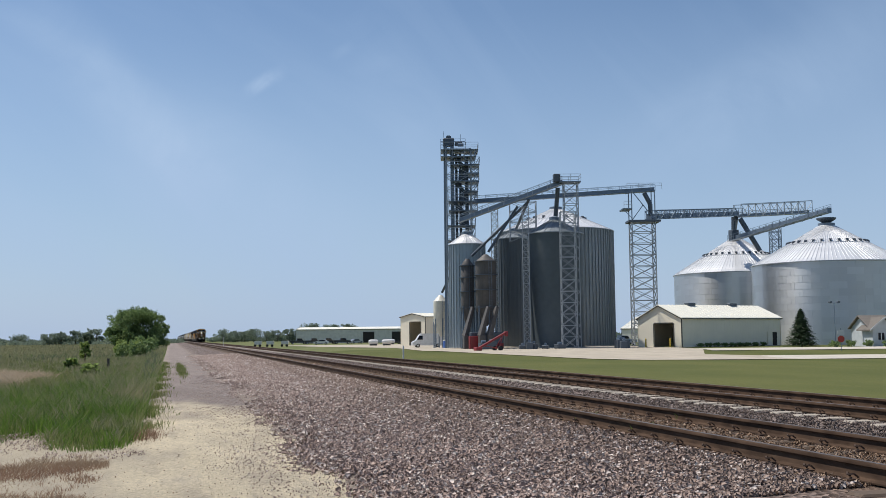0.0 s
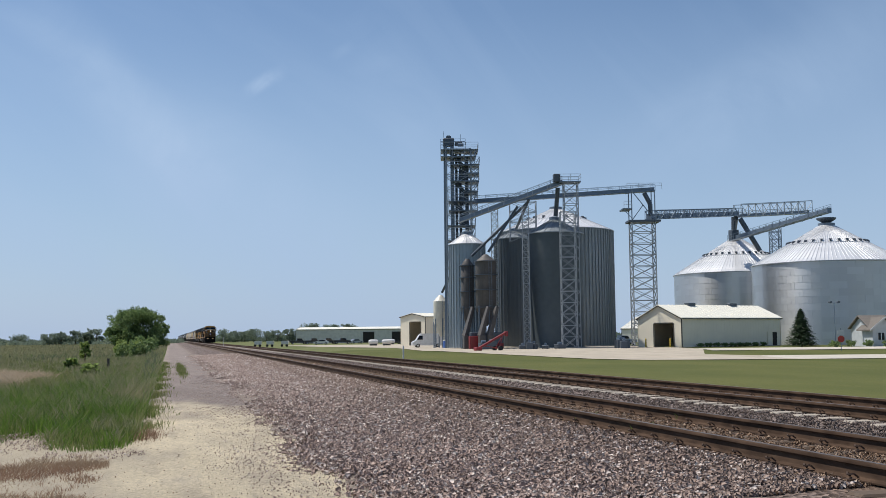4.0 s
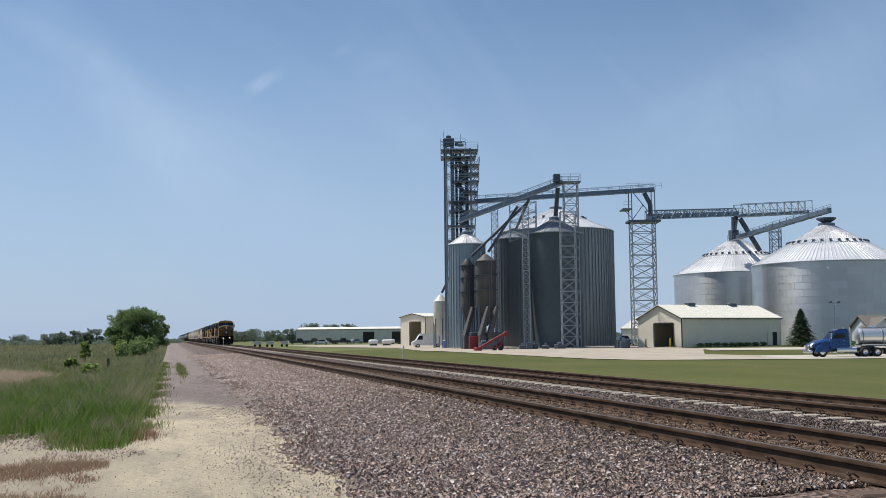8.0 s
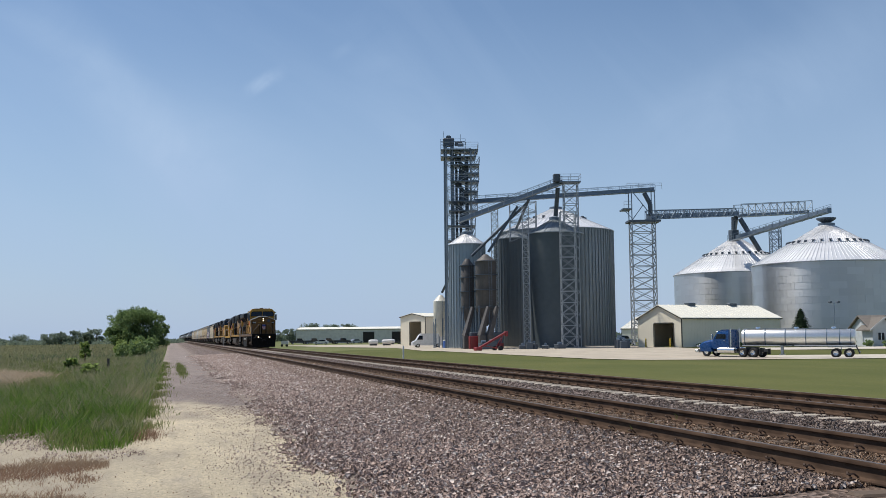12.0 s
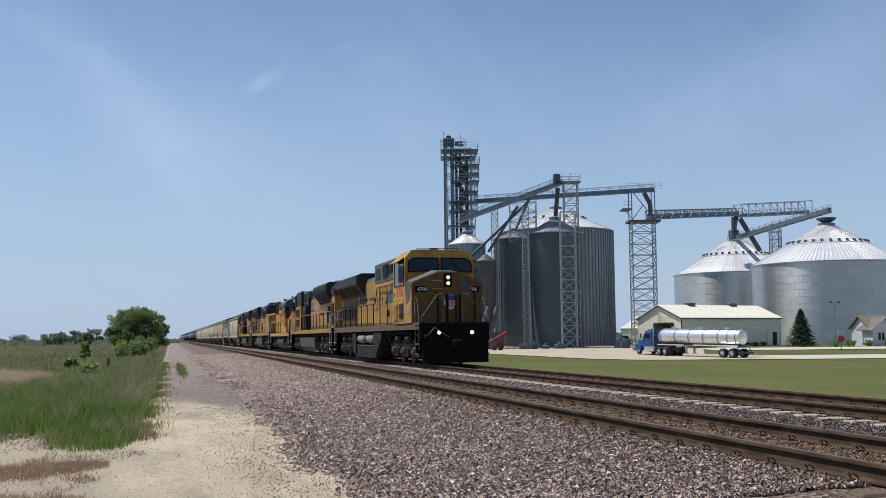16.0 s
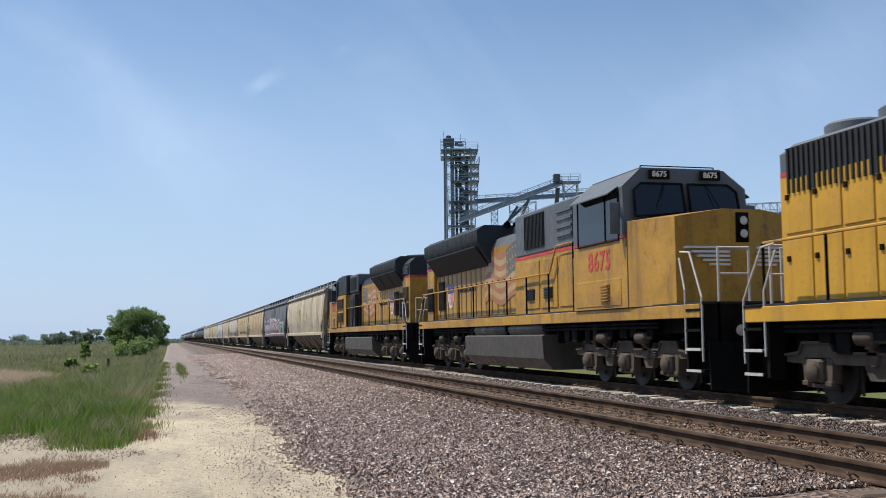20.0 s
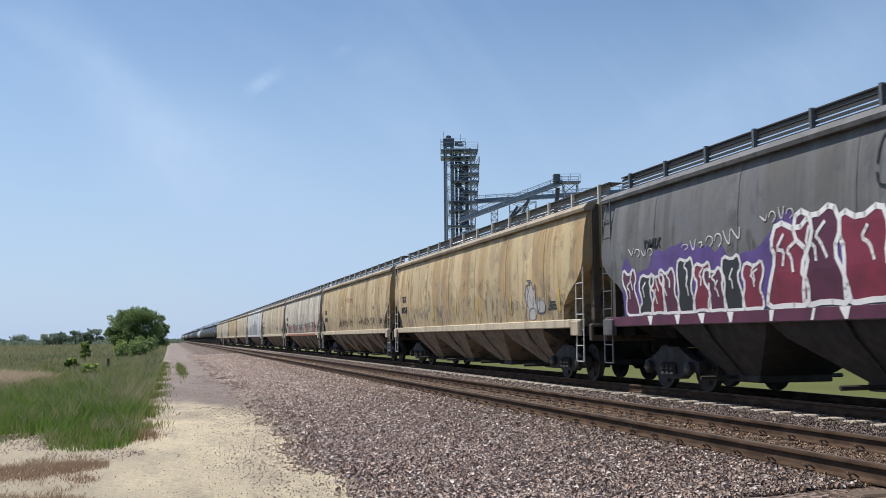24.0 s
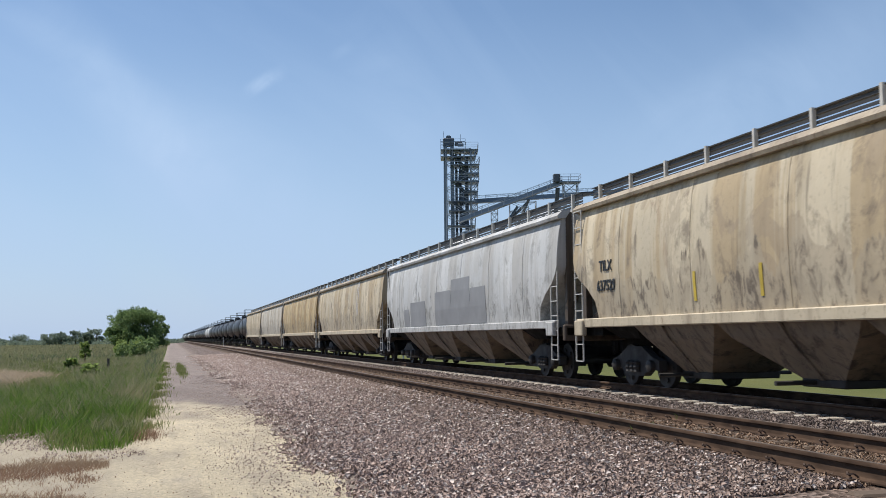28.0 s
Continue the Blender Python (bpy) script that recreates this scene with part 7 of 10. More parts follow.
        part("wing_underside", Geo().prism([(s * 1.005, 3.362), (s * 1.476, 4.012), (s * 1.490, 4.0), (s * 1.019, 3.35)], "y", 15.25, 22.65), M["yellow_shaded_grimy"], t, "grimy yellow underside of the wing, shade put into its colour")
        for ya in (15.9, 18.1, 20.3):
            g = Geo().prism([(s * 1.10, 3.455), (s * 1.43, 3.91), (s * 1.445, 3.897), (s * 1.115, 3.442)], "y", ya, ya + 1.75)
            for k in range(8):
                g.prism([(s * 1.115, 3.442), (s * 1.445, 3.897), (s * 1.452, 3.891), (s * 1.122, 3.436)], "y", ya + 0.1 + k * 0.21, ya + 0.14 + k * 0.21)
            part("radiator_grille", g, M["louvre"], t, "dark slatted opening")
    part("hood_roof", Geo().prism([(-0.97, 4.0), (0.97, 4.0), (0.88, 4.2), (0.55, 4.32), (-0.55, 4.32), (-0.88, 4.2)], "y", 11.2, 16.5), M["green_old"], t, "faded grey-green hood roof")
    # rear hood darkened in colour for the wing's shadow, and grimy
    part("rear_hood", Geo().box(-1.0, 1.0, 17.6, 22.9, deck, 3.9, 0.03), M["yellow_shaded_grimy"], t)
    part("rear_red_band", Geo().box(-1.005, 1.005, 22.5, 22.905, 3.3, 3.4), M["red"], t)
    part("core", Geo().box(-1.11, 1.11, 5.46, 11.2, deck, 4.6).box(-0.79, 0.79, 11.2, 17.6, deck, 4.05), M["gray"], t)
    part("exhaust_outlet", Geo().box(-0.5, 0.5, 13.4, 15.2, 4.25, 4.62, 0.05), M["gray_dark"], t)
    part("horn", Geo().lathe([(0.03, 0), (0.05, 0.3), (0.12, 0.42)], 10, (-0.3, 11.6, 4.55), "y").lathe([(0.03, 0), (0.05, 0.3), (0.12, 0.42)], 10, (0.0, 11.6, 4.55), "y").tube((-0.15, 11.7, 4.3), (-0.15, 11.7, 4.55), 0.03, 6), M["black"], t)
    part("roof_fan", Geo().lathe([(0.0, 4.62), (0.7, 4.62), (0.75, 4.55)], 24, (0, 19.0, 0)), M["louvre"], t)
    g = Geo()
    for k in range(7):
        g.path([(-0.75, 22.93, deck + 0.3 + k * 0.36), (-0.75, 23.0, deck + 0.3 + k * 0.36), (-0.3, 23.0, deck + 0.3 + k * 0.36), (-0.3, 22.93, deck + 0.3 + k * 0.36)], 0.016, 4)
    part("rear_ladder", g, M["rail_white"], t, "", 0)
    handrail_set(t, L, 5.7, 22.6, deck, 1.40, "gray_dark", (9.8, 1.80))
    return t, L


M["tank_cream2"] = painted("grimy_cream_paint", (0.29, 0.265, 0.215), 0.55, 0.5, (0.09, 0.07, 0.05))


def build_sd(label, number):
    """A modern six-axle unit in yellow and grey with a flared radiator and a flag."""
    L, deck = 24.4, 1.72
    yel = "yellow"
    t = thing("locomotive", label, "locomotive")
    underframe(t, L, deck, (9.4, 17.0), yel, 4.7, 3, 2.1, False, "tank_brown")
    for s in (-1, 1):
        for ya, yb in ((9.6, 12.6), (12.9, 16.2)):
            part("air_tank", Geo().lathe([(0.0, ya), (0.14, ya + 0.02), (0.2, ya + 0.12), (0.2, yb - 0.12), (0.14, yb - 0.02), (0.0, yb)], 16, (s * 1.2, 0, 1.32), "y"), M["tank_brown"], t)
    wide_cab(t, yel, "gray", 1.6, 3.75, 6.9, deck, 3.46, 3.62, 4.80, top_paint="gray")
    part("cab_skirt", Geo().box(-1.505, 1.505, 3.85, 6.9, deck, 3.24, 0.02), M[yel], t)
    part("red_line", Geo().box(-1.512, 1.512, 3.87, 6.9, 3.24, 3.30), M["red"], t)
    end_steps(t, 0.62, -1, deck, "rail_white")
    end_steps(t, L - 0.62, 1, deck, "rail_white")
    end_railing(t, 0.8, deck, "rail_white")
    end_railing(t, L - 0.8, deck, "rail_white")
    for x in (-0.72, 0.72):
        lamp(t, x, 0.58, 1.2, 0.11, -1, "lamp_off")
    part("headlight_box", Geo().box(-0.14, 0.14, 1.57, 1.61, 2.95, 3.55, 0.01), M["black"], t)
    for z in (3.12, 3.38):
        lamp(t, 0.0, 1.58, z, 0.09, -1, "lamp_off")
    for x in (-0.62, 0.62):
        board(t, x, 3.98, 4.66, number, 0.52, 0.21)
    for s in (-1, 1):
        g = Geo()
        for k in range(5):
            g.box(*lohi(s * 0.3, s * (1.25 - k * 0.13)), 1.56, 1.72, 2.82 - k * 0.085, 2.865 - k * 0.085)
        part("nose_wing_emblem", g, M["white"], t, "pale winged emblem")
        flat_text(t, s, 1.515, 5.3, 2.80, number, 0.62, "red", 1.08)
        part("cab_door_panel", side_box(s, 1.505, 1.525, 4.1, 6.7, deck + 0.06, deck + 0.66, 0.008), M[yel], t)
        louvres(t, s, 1.526, 4.7, 5.2, deck + 0.15, deck + 0.55, 6, "yellow")
        part("cabinet_side", side_box(s, 1.12, 1.28, 6.92, 12.1, deck, 3.3), M[yel], t)
        part("cabinet_red_line", side_box(s, 1.14, 1.286, 6.92, 12.1, 3.3, 3.38), M["red"], t)
        part("cabinet_top", side_box(s, 0.2, 1.27, 6.92, 12.1, 3.38, 4.62, 0.05), M["gray"], t)
        louvres(t, s, 1.272, 7.5, 8.6, 3.62, 4.45, 4, "gray")
        louvres(t, s, 1.272, 9.6, 11.2, 3.55, 4.5, 14, "louvre", True)
        for ya in (7.2, 8.6, 10.0):
            part("access_door", side_box(s, 1.28, 1.305, ya, ya + 1.25, deck + 0.15, 3.2, 0.01), M[yel], t)
        for ya in (8.7, 10.1):
            louvres(t, s, 1.306, ya + 0.25, ya + 0.85, deck + 0.4, deck + 0.7, 4, "gray_dark")
        part("hood_side", side_box(s, 0.8, 1.0, 12.1, 23.0, deck, 3.95), M[yel], t)
        doors(t, s, 1.0, 12.2, 22.6, deck + 0.1, 3.42, 17, yel)
        flag(t, s, 1.03, 12.4, 16.0, 2.0, 3.95, -1)
        flat_text(t, s, 1.03, 18.1, 2.75, "BUILDING AMERICA", 0.22, "gray_dark", 1.05)
        shield(t, s, 1.026, 20.4, 2.62, 0.95)
        louvres(t, s, 1.026, 21.3, 22.1, deck + 0.4, 3.2, 12, "louvre", True)
        part("radiator_wing", Geo().prism([(s * 1.0, 3.44), (s * 1.50, 4.18), (s * 1.50, 4.56), (s * 1.25, 4.72), (s * 0.2, 4.72), (s * 0.2, 3.44)], "y", 15.3, 22.6), M["gray_dark"], t, "flared dark radiator wing")
        part("radiator_grille", Geo().prism([(s * 1.03, 3.45), (s * 1.49, 4.06), (s * 1.49, 4.02), (s * 1.04, 3.41)], "y", 15.6, 22.3), M["louvre"], t)
    part("hood_roof", Geo().prism([(-1.0, 3.95), (1.0, 3.95), (0.86, 4.25), (0.5, 4.36), (-0.5, 4.36), (-0.86, 4.25)], "y", 12.1, 15.4), M["gray"], t)
    part("rear_cabinet", Geo().box(-1.14, 1.14, 22.5, 23.6, deck, 3.72, 0.03), M[yel], t)
    part("rear_cabinet_top", Geo().prism([(-1.14, 3.78), (1.14, 3.78), (1.14, 4.22), (0.88, 4.46), (-0.88, 4.46), (-1.14, 4.22)], "y", 22.5, 23.6), M["gray_dark"], t)
    part("rear_red_line", Geo().box(-1.147, 1.147, 22.55, 23.607, 3.70, 3.79), M["red"], t)
    part("core", Geo().box(-1.13, 1.13, 6.91, 12.1, deck, 4.5).box(-0.79, 0.79, 12.1, 22.5, deck, 4.3), M["gray_dark"], t)
    for s in (-1, 1):
        louvres(t, s, 1.145, 22.7, 23.45, 3.85, 4.2, 6, "gray")
        louvres(t, s, 1.145, 22.65, 23.45, 2.1, 3.0, 6, "louvre", True)
    g = Geo()
    for k in range(6):
        g.path([(-0.9, 23.6, deck + 0.35 + k * 0.40), (-0.9, 23.68, deck + 0.35 + k * 0.40), (-0.4, 23.68, deck + 0.35 + k * 0.40), (-0.4, 23.6, deck + 0.35 + k * 0.40)], 0.016, 4)
    part("rear_ladder", g, M["rail_white"], t, "", 0)
    for x in (-0.12, 0.12):
        lamp(t, x, 23.61, 3.95, 0.08, 1, "lamp_off")
    part("exhaust_outlet", Geo().box(-0.4, 0.4, 13.4, 14.9, 4.3, 4.62, 0.04), M["gray_dark"], t)
    part("horn", Geo().lathe([(0.03, 0), (0.05, -0.3), (0.12, -0.42)], 10, (-0.5, 15.6, 4.72), "y").lathe([(0.03, 0), (0.05, -0.3), (0.12, -0.42)], 10, (-0.2, 15.6, 4.72), "y").tube((-0.35, 15.5, 4.58), (-0.35, 15.5, 4.72), 0.03, 6), M["black"], t)
    for y in (17.0, 19.0, 21.0):
        part("roof_fan", Geo().lathe([(0.0, 4.80), (0.75, 4.80), (0.8, 4.69)], 24, (0, y, 0)), M["louvre"], t)
    handrail_set(t, L, 7.2, 23.3, deck, 1.40, "yellow", (8.4, 1.72))
    return t, L


def build_sd_intakes(label, number):
    """A modern six-axle unit with dark side intakes behind the cab and a short flared radiator."""
    L, deck = 24.0, 1.72
    yel = "yellow"
    t = thing("locomotive", label, "locomotive")
    underframe(t, L, deck, (7.3, 15.5), yel, 4.5, 3, 2.1, False, "tank_brown")
    wide_cab(t, yel, "gray", 0.95, 2.4, 4.6, deck, 3.42, 3.56, 4.78, top_paint="gray_dark")
    part("cab_skirt", Geo().box(-1.505, 1.505, 2.5, 4.6, deck, 3.2, 0.02), M[yel], t)
    part("red_line", Geo().box(-1.512, 1.512, 2.52, 4.6, 3.2, 3.26), M["red"], t)
    end_steps(t, 0.55, -1, deck, "rail_white")
    end_steps(t, L - 0.62, 1, deck, "rail_white")
    end_railing(t, 0.7, deck, "rail_white")
    end_railing(t, L - 0.8, deck, "rail_white")
    for x in (-0.72, 0.72):
        lamp(t, x, 0.58, 1.2, 0.10, -1, "lamp_off")
    part("headlight_box", Geo().box(-0.14, 0.14, 0.92, 0.96, 2.9, 3.5, 0.01), M["black"], t)
    for z in (3.06, 3.32):
        lamp(t, 0.0, 0.93, z, 0.085, -1, "lamp_off")
    for x in (-0.62, 0.62):
        board(t, x, 2.63, 4.62, number, 0.52, 0.21)
    for s in (-1, 1):
        flat_text(t, s, 1.515, 3.5, 2.88, number, 0.62, "red", 1.05)
        # seams of the cab's side panels
        for ya, yb, za, zb in ((2.5, 4.58, 2.46, 2.475), (4.585, 4.6, deck, 3.5), (2.5, 2.515, deck, 3.2), (2.75, 4.4, 3.12, 3.135)):
            part("panel_seam", side_box(s, 1.50, 1.5165, ya, yb, za, zb), M["black"], t)
        part("cab_door_panel", side_box(s, 1.505, 1.525, 2.7, 4.4, deck + 0.06, deck + 0.66, 0.008), M[yel], t)
        louvres(t, s, 1.526, 3.3, 3.8, deck + 0.15, deck + 0.55, 6, "yellow")
        # cabinets behind the cab: yellow below, sooty grey above, two deep intakes
        part("cabinet_side", side_box(s, 1.12, 1.46, 4.62, 7.6, deck, 3.55), M[yel], t)
        part("cabinet_top", side_box(s, 0.2, 1.42, 4.62, 7.6, 3.55, 4.66, 0.05), M["gray_dark"], t)
        for za, zb in ((2.78, 3.34), (2.02, 2.56)):
            frame_ob = part("intake_frame", side_box(s, 1.46, 1.50, 4.75, 6.95, za - 0.06, zb + 0.06, 0.01), M[yel], t)
            louvres(frame_ob, s, 1.50, 4.82, 6.88, za, zb, 30, "brown_mesh", True, "intake_grille")
        louvres(t, s, 1.465, 5.4, 5.9, deck + 0.05, deck + 0.24, 3, "yellow")
        part("equipment_recess", side_box(s, 0.9, 1.12, 7.6, 10.1, deck, 4.0), M["gray_dark"], t, "sooty recessed equipment rack")
        part("dark_box", side_box(s, 1.0, 1.36, 8.4, 10.0, deck, 3.5, 0.03), M["louvre"], t)
        louvres(t, s, 1.36, 8.6, 9.8, 2.2, 3.3, 8, "gray_dark")
        part("auxiliary_top", side_box(s, 0.2, 1.22, 7.6, 10.1, 3.6, 4.60, 0.05), M["gray"], t)
        louvres(t, s, 1.222, 7.9, 9.8, 3.75, 4.45, 9, "louvre")
        part("hood_side", side_box(s, 0.8, 1.0, 10.1, 21.3, deck, 3.9), M[yel], t)
        doors(t, s, 1.0, 10.3, 14.9, deck + 0.1, 3.75, 8, yel)
        doors(t, s, 1.0, 14.9, 21.1, deck + 0.1, 3.38, 11, yel)
        flag(t, s, 1.03, 10.7, 14.6, 2.05, 3.75, -1)
        flat_text(t, s, 1.03, 16.35, 2.75, "BUILDING AMERICA", 0.2, "gray_dark", 1.05)
        shield(t, s, 1.026, 18.4, 2.62, 0.9)
        louvres(t, s, 1.026, 19.1, 19.9, deck + 0.4, 3.2, 12, "louvre", True)
        part("radiator_wing", Geo().prism([(s * 1.0, 3.46), (s * 1.50, 4.18), (s * 1.50, 4.53), (s * 1.25, 4.69), (s * 0.2, 4.69), (s * 0.2, 3.46)], "y", 15.2, 21.4), M["gray_dark"], t, "flared dark radiator wing")
        for ya in (15.4, 17.4, 19.4):
            part("radiator_grille", Geo().prism([(s * 1.03, 3.45), (s * 1.49, 4.07), (s * 1.49, 4.03), (s * 1.04, 3.41)], "y", ya, ya + 1.85), M["louvre"], t)
        louvres(t, s, 1.145, 21.4, 22.5, 3.85, 4.2, 6, "gray")
        for za, zb in ((1.95, 2.6), (2.68, 3.3)):
            louvres(t, s, 1.145, 21.45, 22.45, za, zb, 9, "brown_mesh", True)
        louvres(t, s, 1.026, 20.2, 20.8, deck + 0.3, 3.1, 6, "louvre", True)
    part("hood_roof", Geo().prism([(-1.0, 3.9), (1.0, 3.9), (0.86, 4.2), (0.5, 4.32), (-0.5, 4.32), (-0.86, 4.2)], "y", 10.1, 15.3), M["gray_dark"], t)
    part("rear_cabinet", Geo().box(-1.14, 1.14, 21.2, 22.7, deck, 3.72, 0.03), M[yel], t)
    part("rear_cabinet_top", Geo().prism([(-1.14, 3.78), (1.14, 3.78), (1.14, 4.30), (0.88, 4.55), (-0.88, 4.55), (-1.14, 4.30)], "y", 21.2, 22.7), M["gray_dark"], t)
    part("rear_red_line", Geo().box(-1.147, 1.147, 21.25, 22.707, 3.70, 3.79), M["red"], t)
    part("core", Geo().box(-1.11, 1.11, 4.61, 7.6, deck, 4.5).box(-0.79, 0.79, 7.6, 21.2, deck, 4.3), M["gray_dark"], t)
    g = Geo()
    for k in range(6):
        g.path([(-0.9, 22.7, deck + 0.35 + k * 0.40), (-0.9, 22.78, deck + 0.35 + k * 0.40), (-0.4, 22.78, deck + 0.35 + k * 0.40), (-0.4, 22.7, deck + 0.35 + k * 0.40)], 0.016, 4)
    part("rear_ladder", g, M["rail_white"], t, "", 0)
    for x in (-0.12, 0.12):
        lamp(t, x, 22.71, 4.0, 0.08, 1, "lamp_off")
    part("exhaust_outlet", Geo().box(-0.4, 0.4, 11.6, 13.2, 4.28, 4.62, 0.04), M["gray_dark"], t)
    part("horn", Geo().lathe([(0.03, 0), (0.05, -0.3), (0.12, -0.42)], 10, (-0.5, 10.6, 4.62), "y").lathe([(0.03, 0), (0.05, -0.3), (0.12, -0.42)], 10, (-0.2, 10.6, 4.62), "y").tube((-0.35, 10.5, 4.3), (-0.35, 10.5, 4.62), 0.03, 6), M["black"], t)
    for y in (16.3, 18.3, 20.3):
        part("roof_fan", Geo().lathe([(0.0, 4.80), (0.75, 4.80), (0.8, 4.69)], 24, (0, y, 0)), M["louvre"], t)
    handrail_set(t, L, 7.7, 22.9, deck, 1.40, "yellow")
    return t, L


def build_gp():
    """A shorter four-axle road switcher in fresh yellow with a low nose."""
    L, deck = 18.2, 1.60
    yel = "yellow_bright"
    t = thing("locomotive", "bright yellow four-axle road switcher locomotive with a low nose", "locomotive")
    underframe(t, L, deck, (6.6, 12.2), yel, 3.7, 2, 2.8, True, "tank_brown")
    for s in (-1, 1):
        part("air_tank", Geo().lathe([(0.0, 6.9), (0.16, 6.92), (0.24, 7.04), (0.24, 11.8), (0.16, 11.92), (0.0, 11.94)], 16, (s * 1.15, 0, 1.42), "y"), M["tank_brown"], t)
    vs = [(x, y, z) for y in (1.15, 3.9) for x, z in ((-0.95, deck), (0.95, deck), (0.95, 3.05), (0.70, 3.32), (-0.70, 3.32), (-0.95, 3.05))]
    part("nose", Geo().add(vs, [(0, 1, 2, 3, 4, 5), (11, 10, 9, 8, 7, 6)] + [(i, (i + 1) % 6, 6 + (i + 1) % 6, 6 + i) for i in range(6)]), M[yel], t, "", 30)
    w, y0, y1, e, roof = 1.48, 3.9, 6.2, 4.16, 4.66
    part("cab_lower", Geo().box(-w, w, y0, y1, deck, 3.86, 0.03), M[yel], t)
    part("cab_red_line", Geo().box(-w - 0.006, w + 0.006, y0 - 0.006, y1, 3.86, 3.94), M["red"], t)
    prof = [(-w, 3.94), (w, 3.94), (w, e), (0.75, roof), (-0.75, roof), (-w, e)]
    part("cab_roof", Geo().prism(prof, "y", y0 - 0.06, y1 + 0.05), M["gray"], t)
    part("cab_front_dark", Geo().box(-1.47, 1.47, y0 - 0.02, y0, 3.35, 3.94), M["gray_dark"], t)
    for s in (-1, 1):
        part("windscreen", Geo().box(*lohi(s * 0.1, s * 0.66), y0 - 0.04, y0 - 0.01, 3.42, 3.86), M["glass_dark"], t, "dark windscreen pane")
        part("front_window", Geo().box(*lohi(s * 1.0, s * 1.38), y0 - 0.04, y0 - 0.01, 2.85, 3.84), M["glass_dark"], t, "dark cab front window")
        pane = part("side_window", side_box(s, w, w + 0.015, 4.4, 5.4, 3.08, 3.78), M["glass_dark"], t, "dark sliding cab window")
        g = Geo()
        for a, b in (((4.35, 3.03), (5.45, 3.03)), ((5.45, 3.03), (5.45, 3.83)), ((5.45, 3.83), (4.35, 3.83)), ((4.35, 3.83), (4.35, 3.03)), ((4.9, 3.03), (4.9, 3.83))):
            g.tube((s * (w + 0.02), *a), (s * (w + 0.02), *b), 0.022, 4)
        part("window_frame", g, M["rail_white"], pane, "", 0)
        part("awning", Geo().prism([(s * w, 4.02), (s * (w + 0.3), 3.8), (s * (w + 0.3), 3.83), (s * w, 4.06)], "y", 4.3, 5.5), M["gray"], t)
        flat_text(t, s, w + 0.004, 5.05, 2.52, "584", 0.68, "red", 1.05)
        part("cab_step_panel", side_box(s, w - 0.02, w + 0.02, 2.4, 6.2, deck - 0.02, deck + 0.5, 0.01), M[yel], t)
        shield(t, s, w + 0.02, 5.3, deck + 0.26, 0.36)
        part("hood_side", side_box(s, 0.7, 0.93, 6.2, 17.1, deck, 3.78), M[yel], t)
        part("hood_red_line", side_box(s, 0.75, 0.936, 6.2, 17.1, 3.78, 3.86), M["red"], t)
        doors(t, s, 0.93, 6.6, 17.0, deck + 0.05, 2.75, 13, yel)
        doors(t, s, 0.93, 6.6, 17.0, 2.80, 3.72, 13, yel)
        bars(t, s, 0.957, 7.5, 10.6, 3.26, 0.52, "red", 7)
        bars(t, s, 0.957, 11.1, 13.4, 3.26, 0.52, "red", 5)
        louvres(t, s, 0.93, 14.0, 16.9, 3.45, 4.25, 20, "louvre", True)
        louvres(t, s, 0.93, 6.4, 7.9, 3.95, 4.55, 12, "louvre", True)
        part("dynamic_brake_flare", Geo().prism([(s * 0.93, 3.80), (s * 1.15, 4.15), (s * 1.15, 4.26), (s * 0.85, 4.44), (s * 0.3, 4.44), (s * 0.3, 3.80)], "y", 9.4, 12.9), M["gray_dark"], t)
        part("wing_emblem", Geo().box(*lohi(s * 0.15, s * 0.85), 1.135, 1.15, 2.95, 3.0).box(*lohi(s * 0.15, s * 0.75), 1.135, 1.15, 2.87, 2.92).box(*lohi(s * 0.15, s * 0.62), 1.135, 1.15, 2.79, 2.84), M["blue_mark"], t)
    part("hood_top", Geo().prism([(-0.93, 3.86), (0.93, 3.86), (0.93, 4.18), (0.65, 4.38), (-0.65, 4.38), (-0.93, 4.18)], "y", 6.22, 17.1), M["gray"], t)
    part("core", Geo().box(-0.69, 0.69, 6.2, 17.05, deck, 3.9), M["gray_dark"], t)
    part("filter_box", Geo().box(-0.85, 0.85, 6.4, 9.2, 4.1, 4.66, 0.06), M["gray"], t)
    part("hood_end", Geo().box(-0.92, 0.92, 17.06, 17.15, deck, 3.85, 0.02), M[yel], t)
    for y in (13.4, 14.8, 16.2, 11.0):
        part("roof_fan", Geo().lathe([(0.0, 4.60), (0.5, 4.60), (0.55, 4.56), (0.55, 4.36)], 24, (0, y, 0)), M["gray"], t)
    part("exhaust_outlet", Geo().lathe([(0.2, 4.4), (0.2, 4.8)], 12, (0, 9.6, 0)), M["gray_dark"], t)
    part("horn", Geo().lathe([(0.03, 0), (0.05, 0.3), (0.12, 0.42)], 10, (-0.35, 13.1, 4.75), "y").lathe([(0.03, 0), (0.05, -0.3), (0.12, -0.42)], 10, (-0.55, 13.1, 4.75), "y").tube((-0.45, 13.1, 4.4), (-0.45, 13.1, 4.77), 0.03, 6), M["black"], t)
    part("beacon", Geo().lathe([(0.0, 4.86), (0.08, 4.84), (0.1, 4.66)], 12, (-0.6, 5.6, 0)), M["red"], t, "red roof beacon")
    part("number_box", Geo().box(-1.25, 1.25, y0 - 0.10, y0 - 0.05, 4.0, 4.40, 0.02), M["gray_dark"], t)
    for x in (-0.75, 0.75):
        board(t, x, y0 - 0.10, 4.20, "584", 0.66, 0.28)
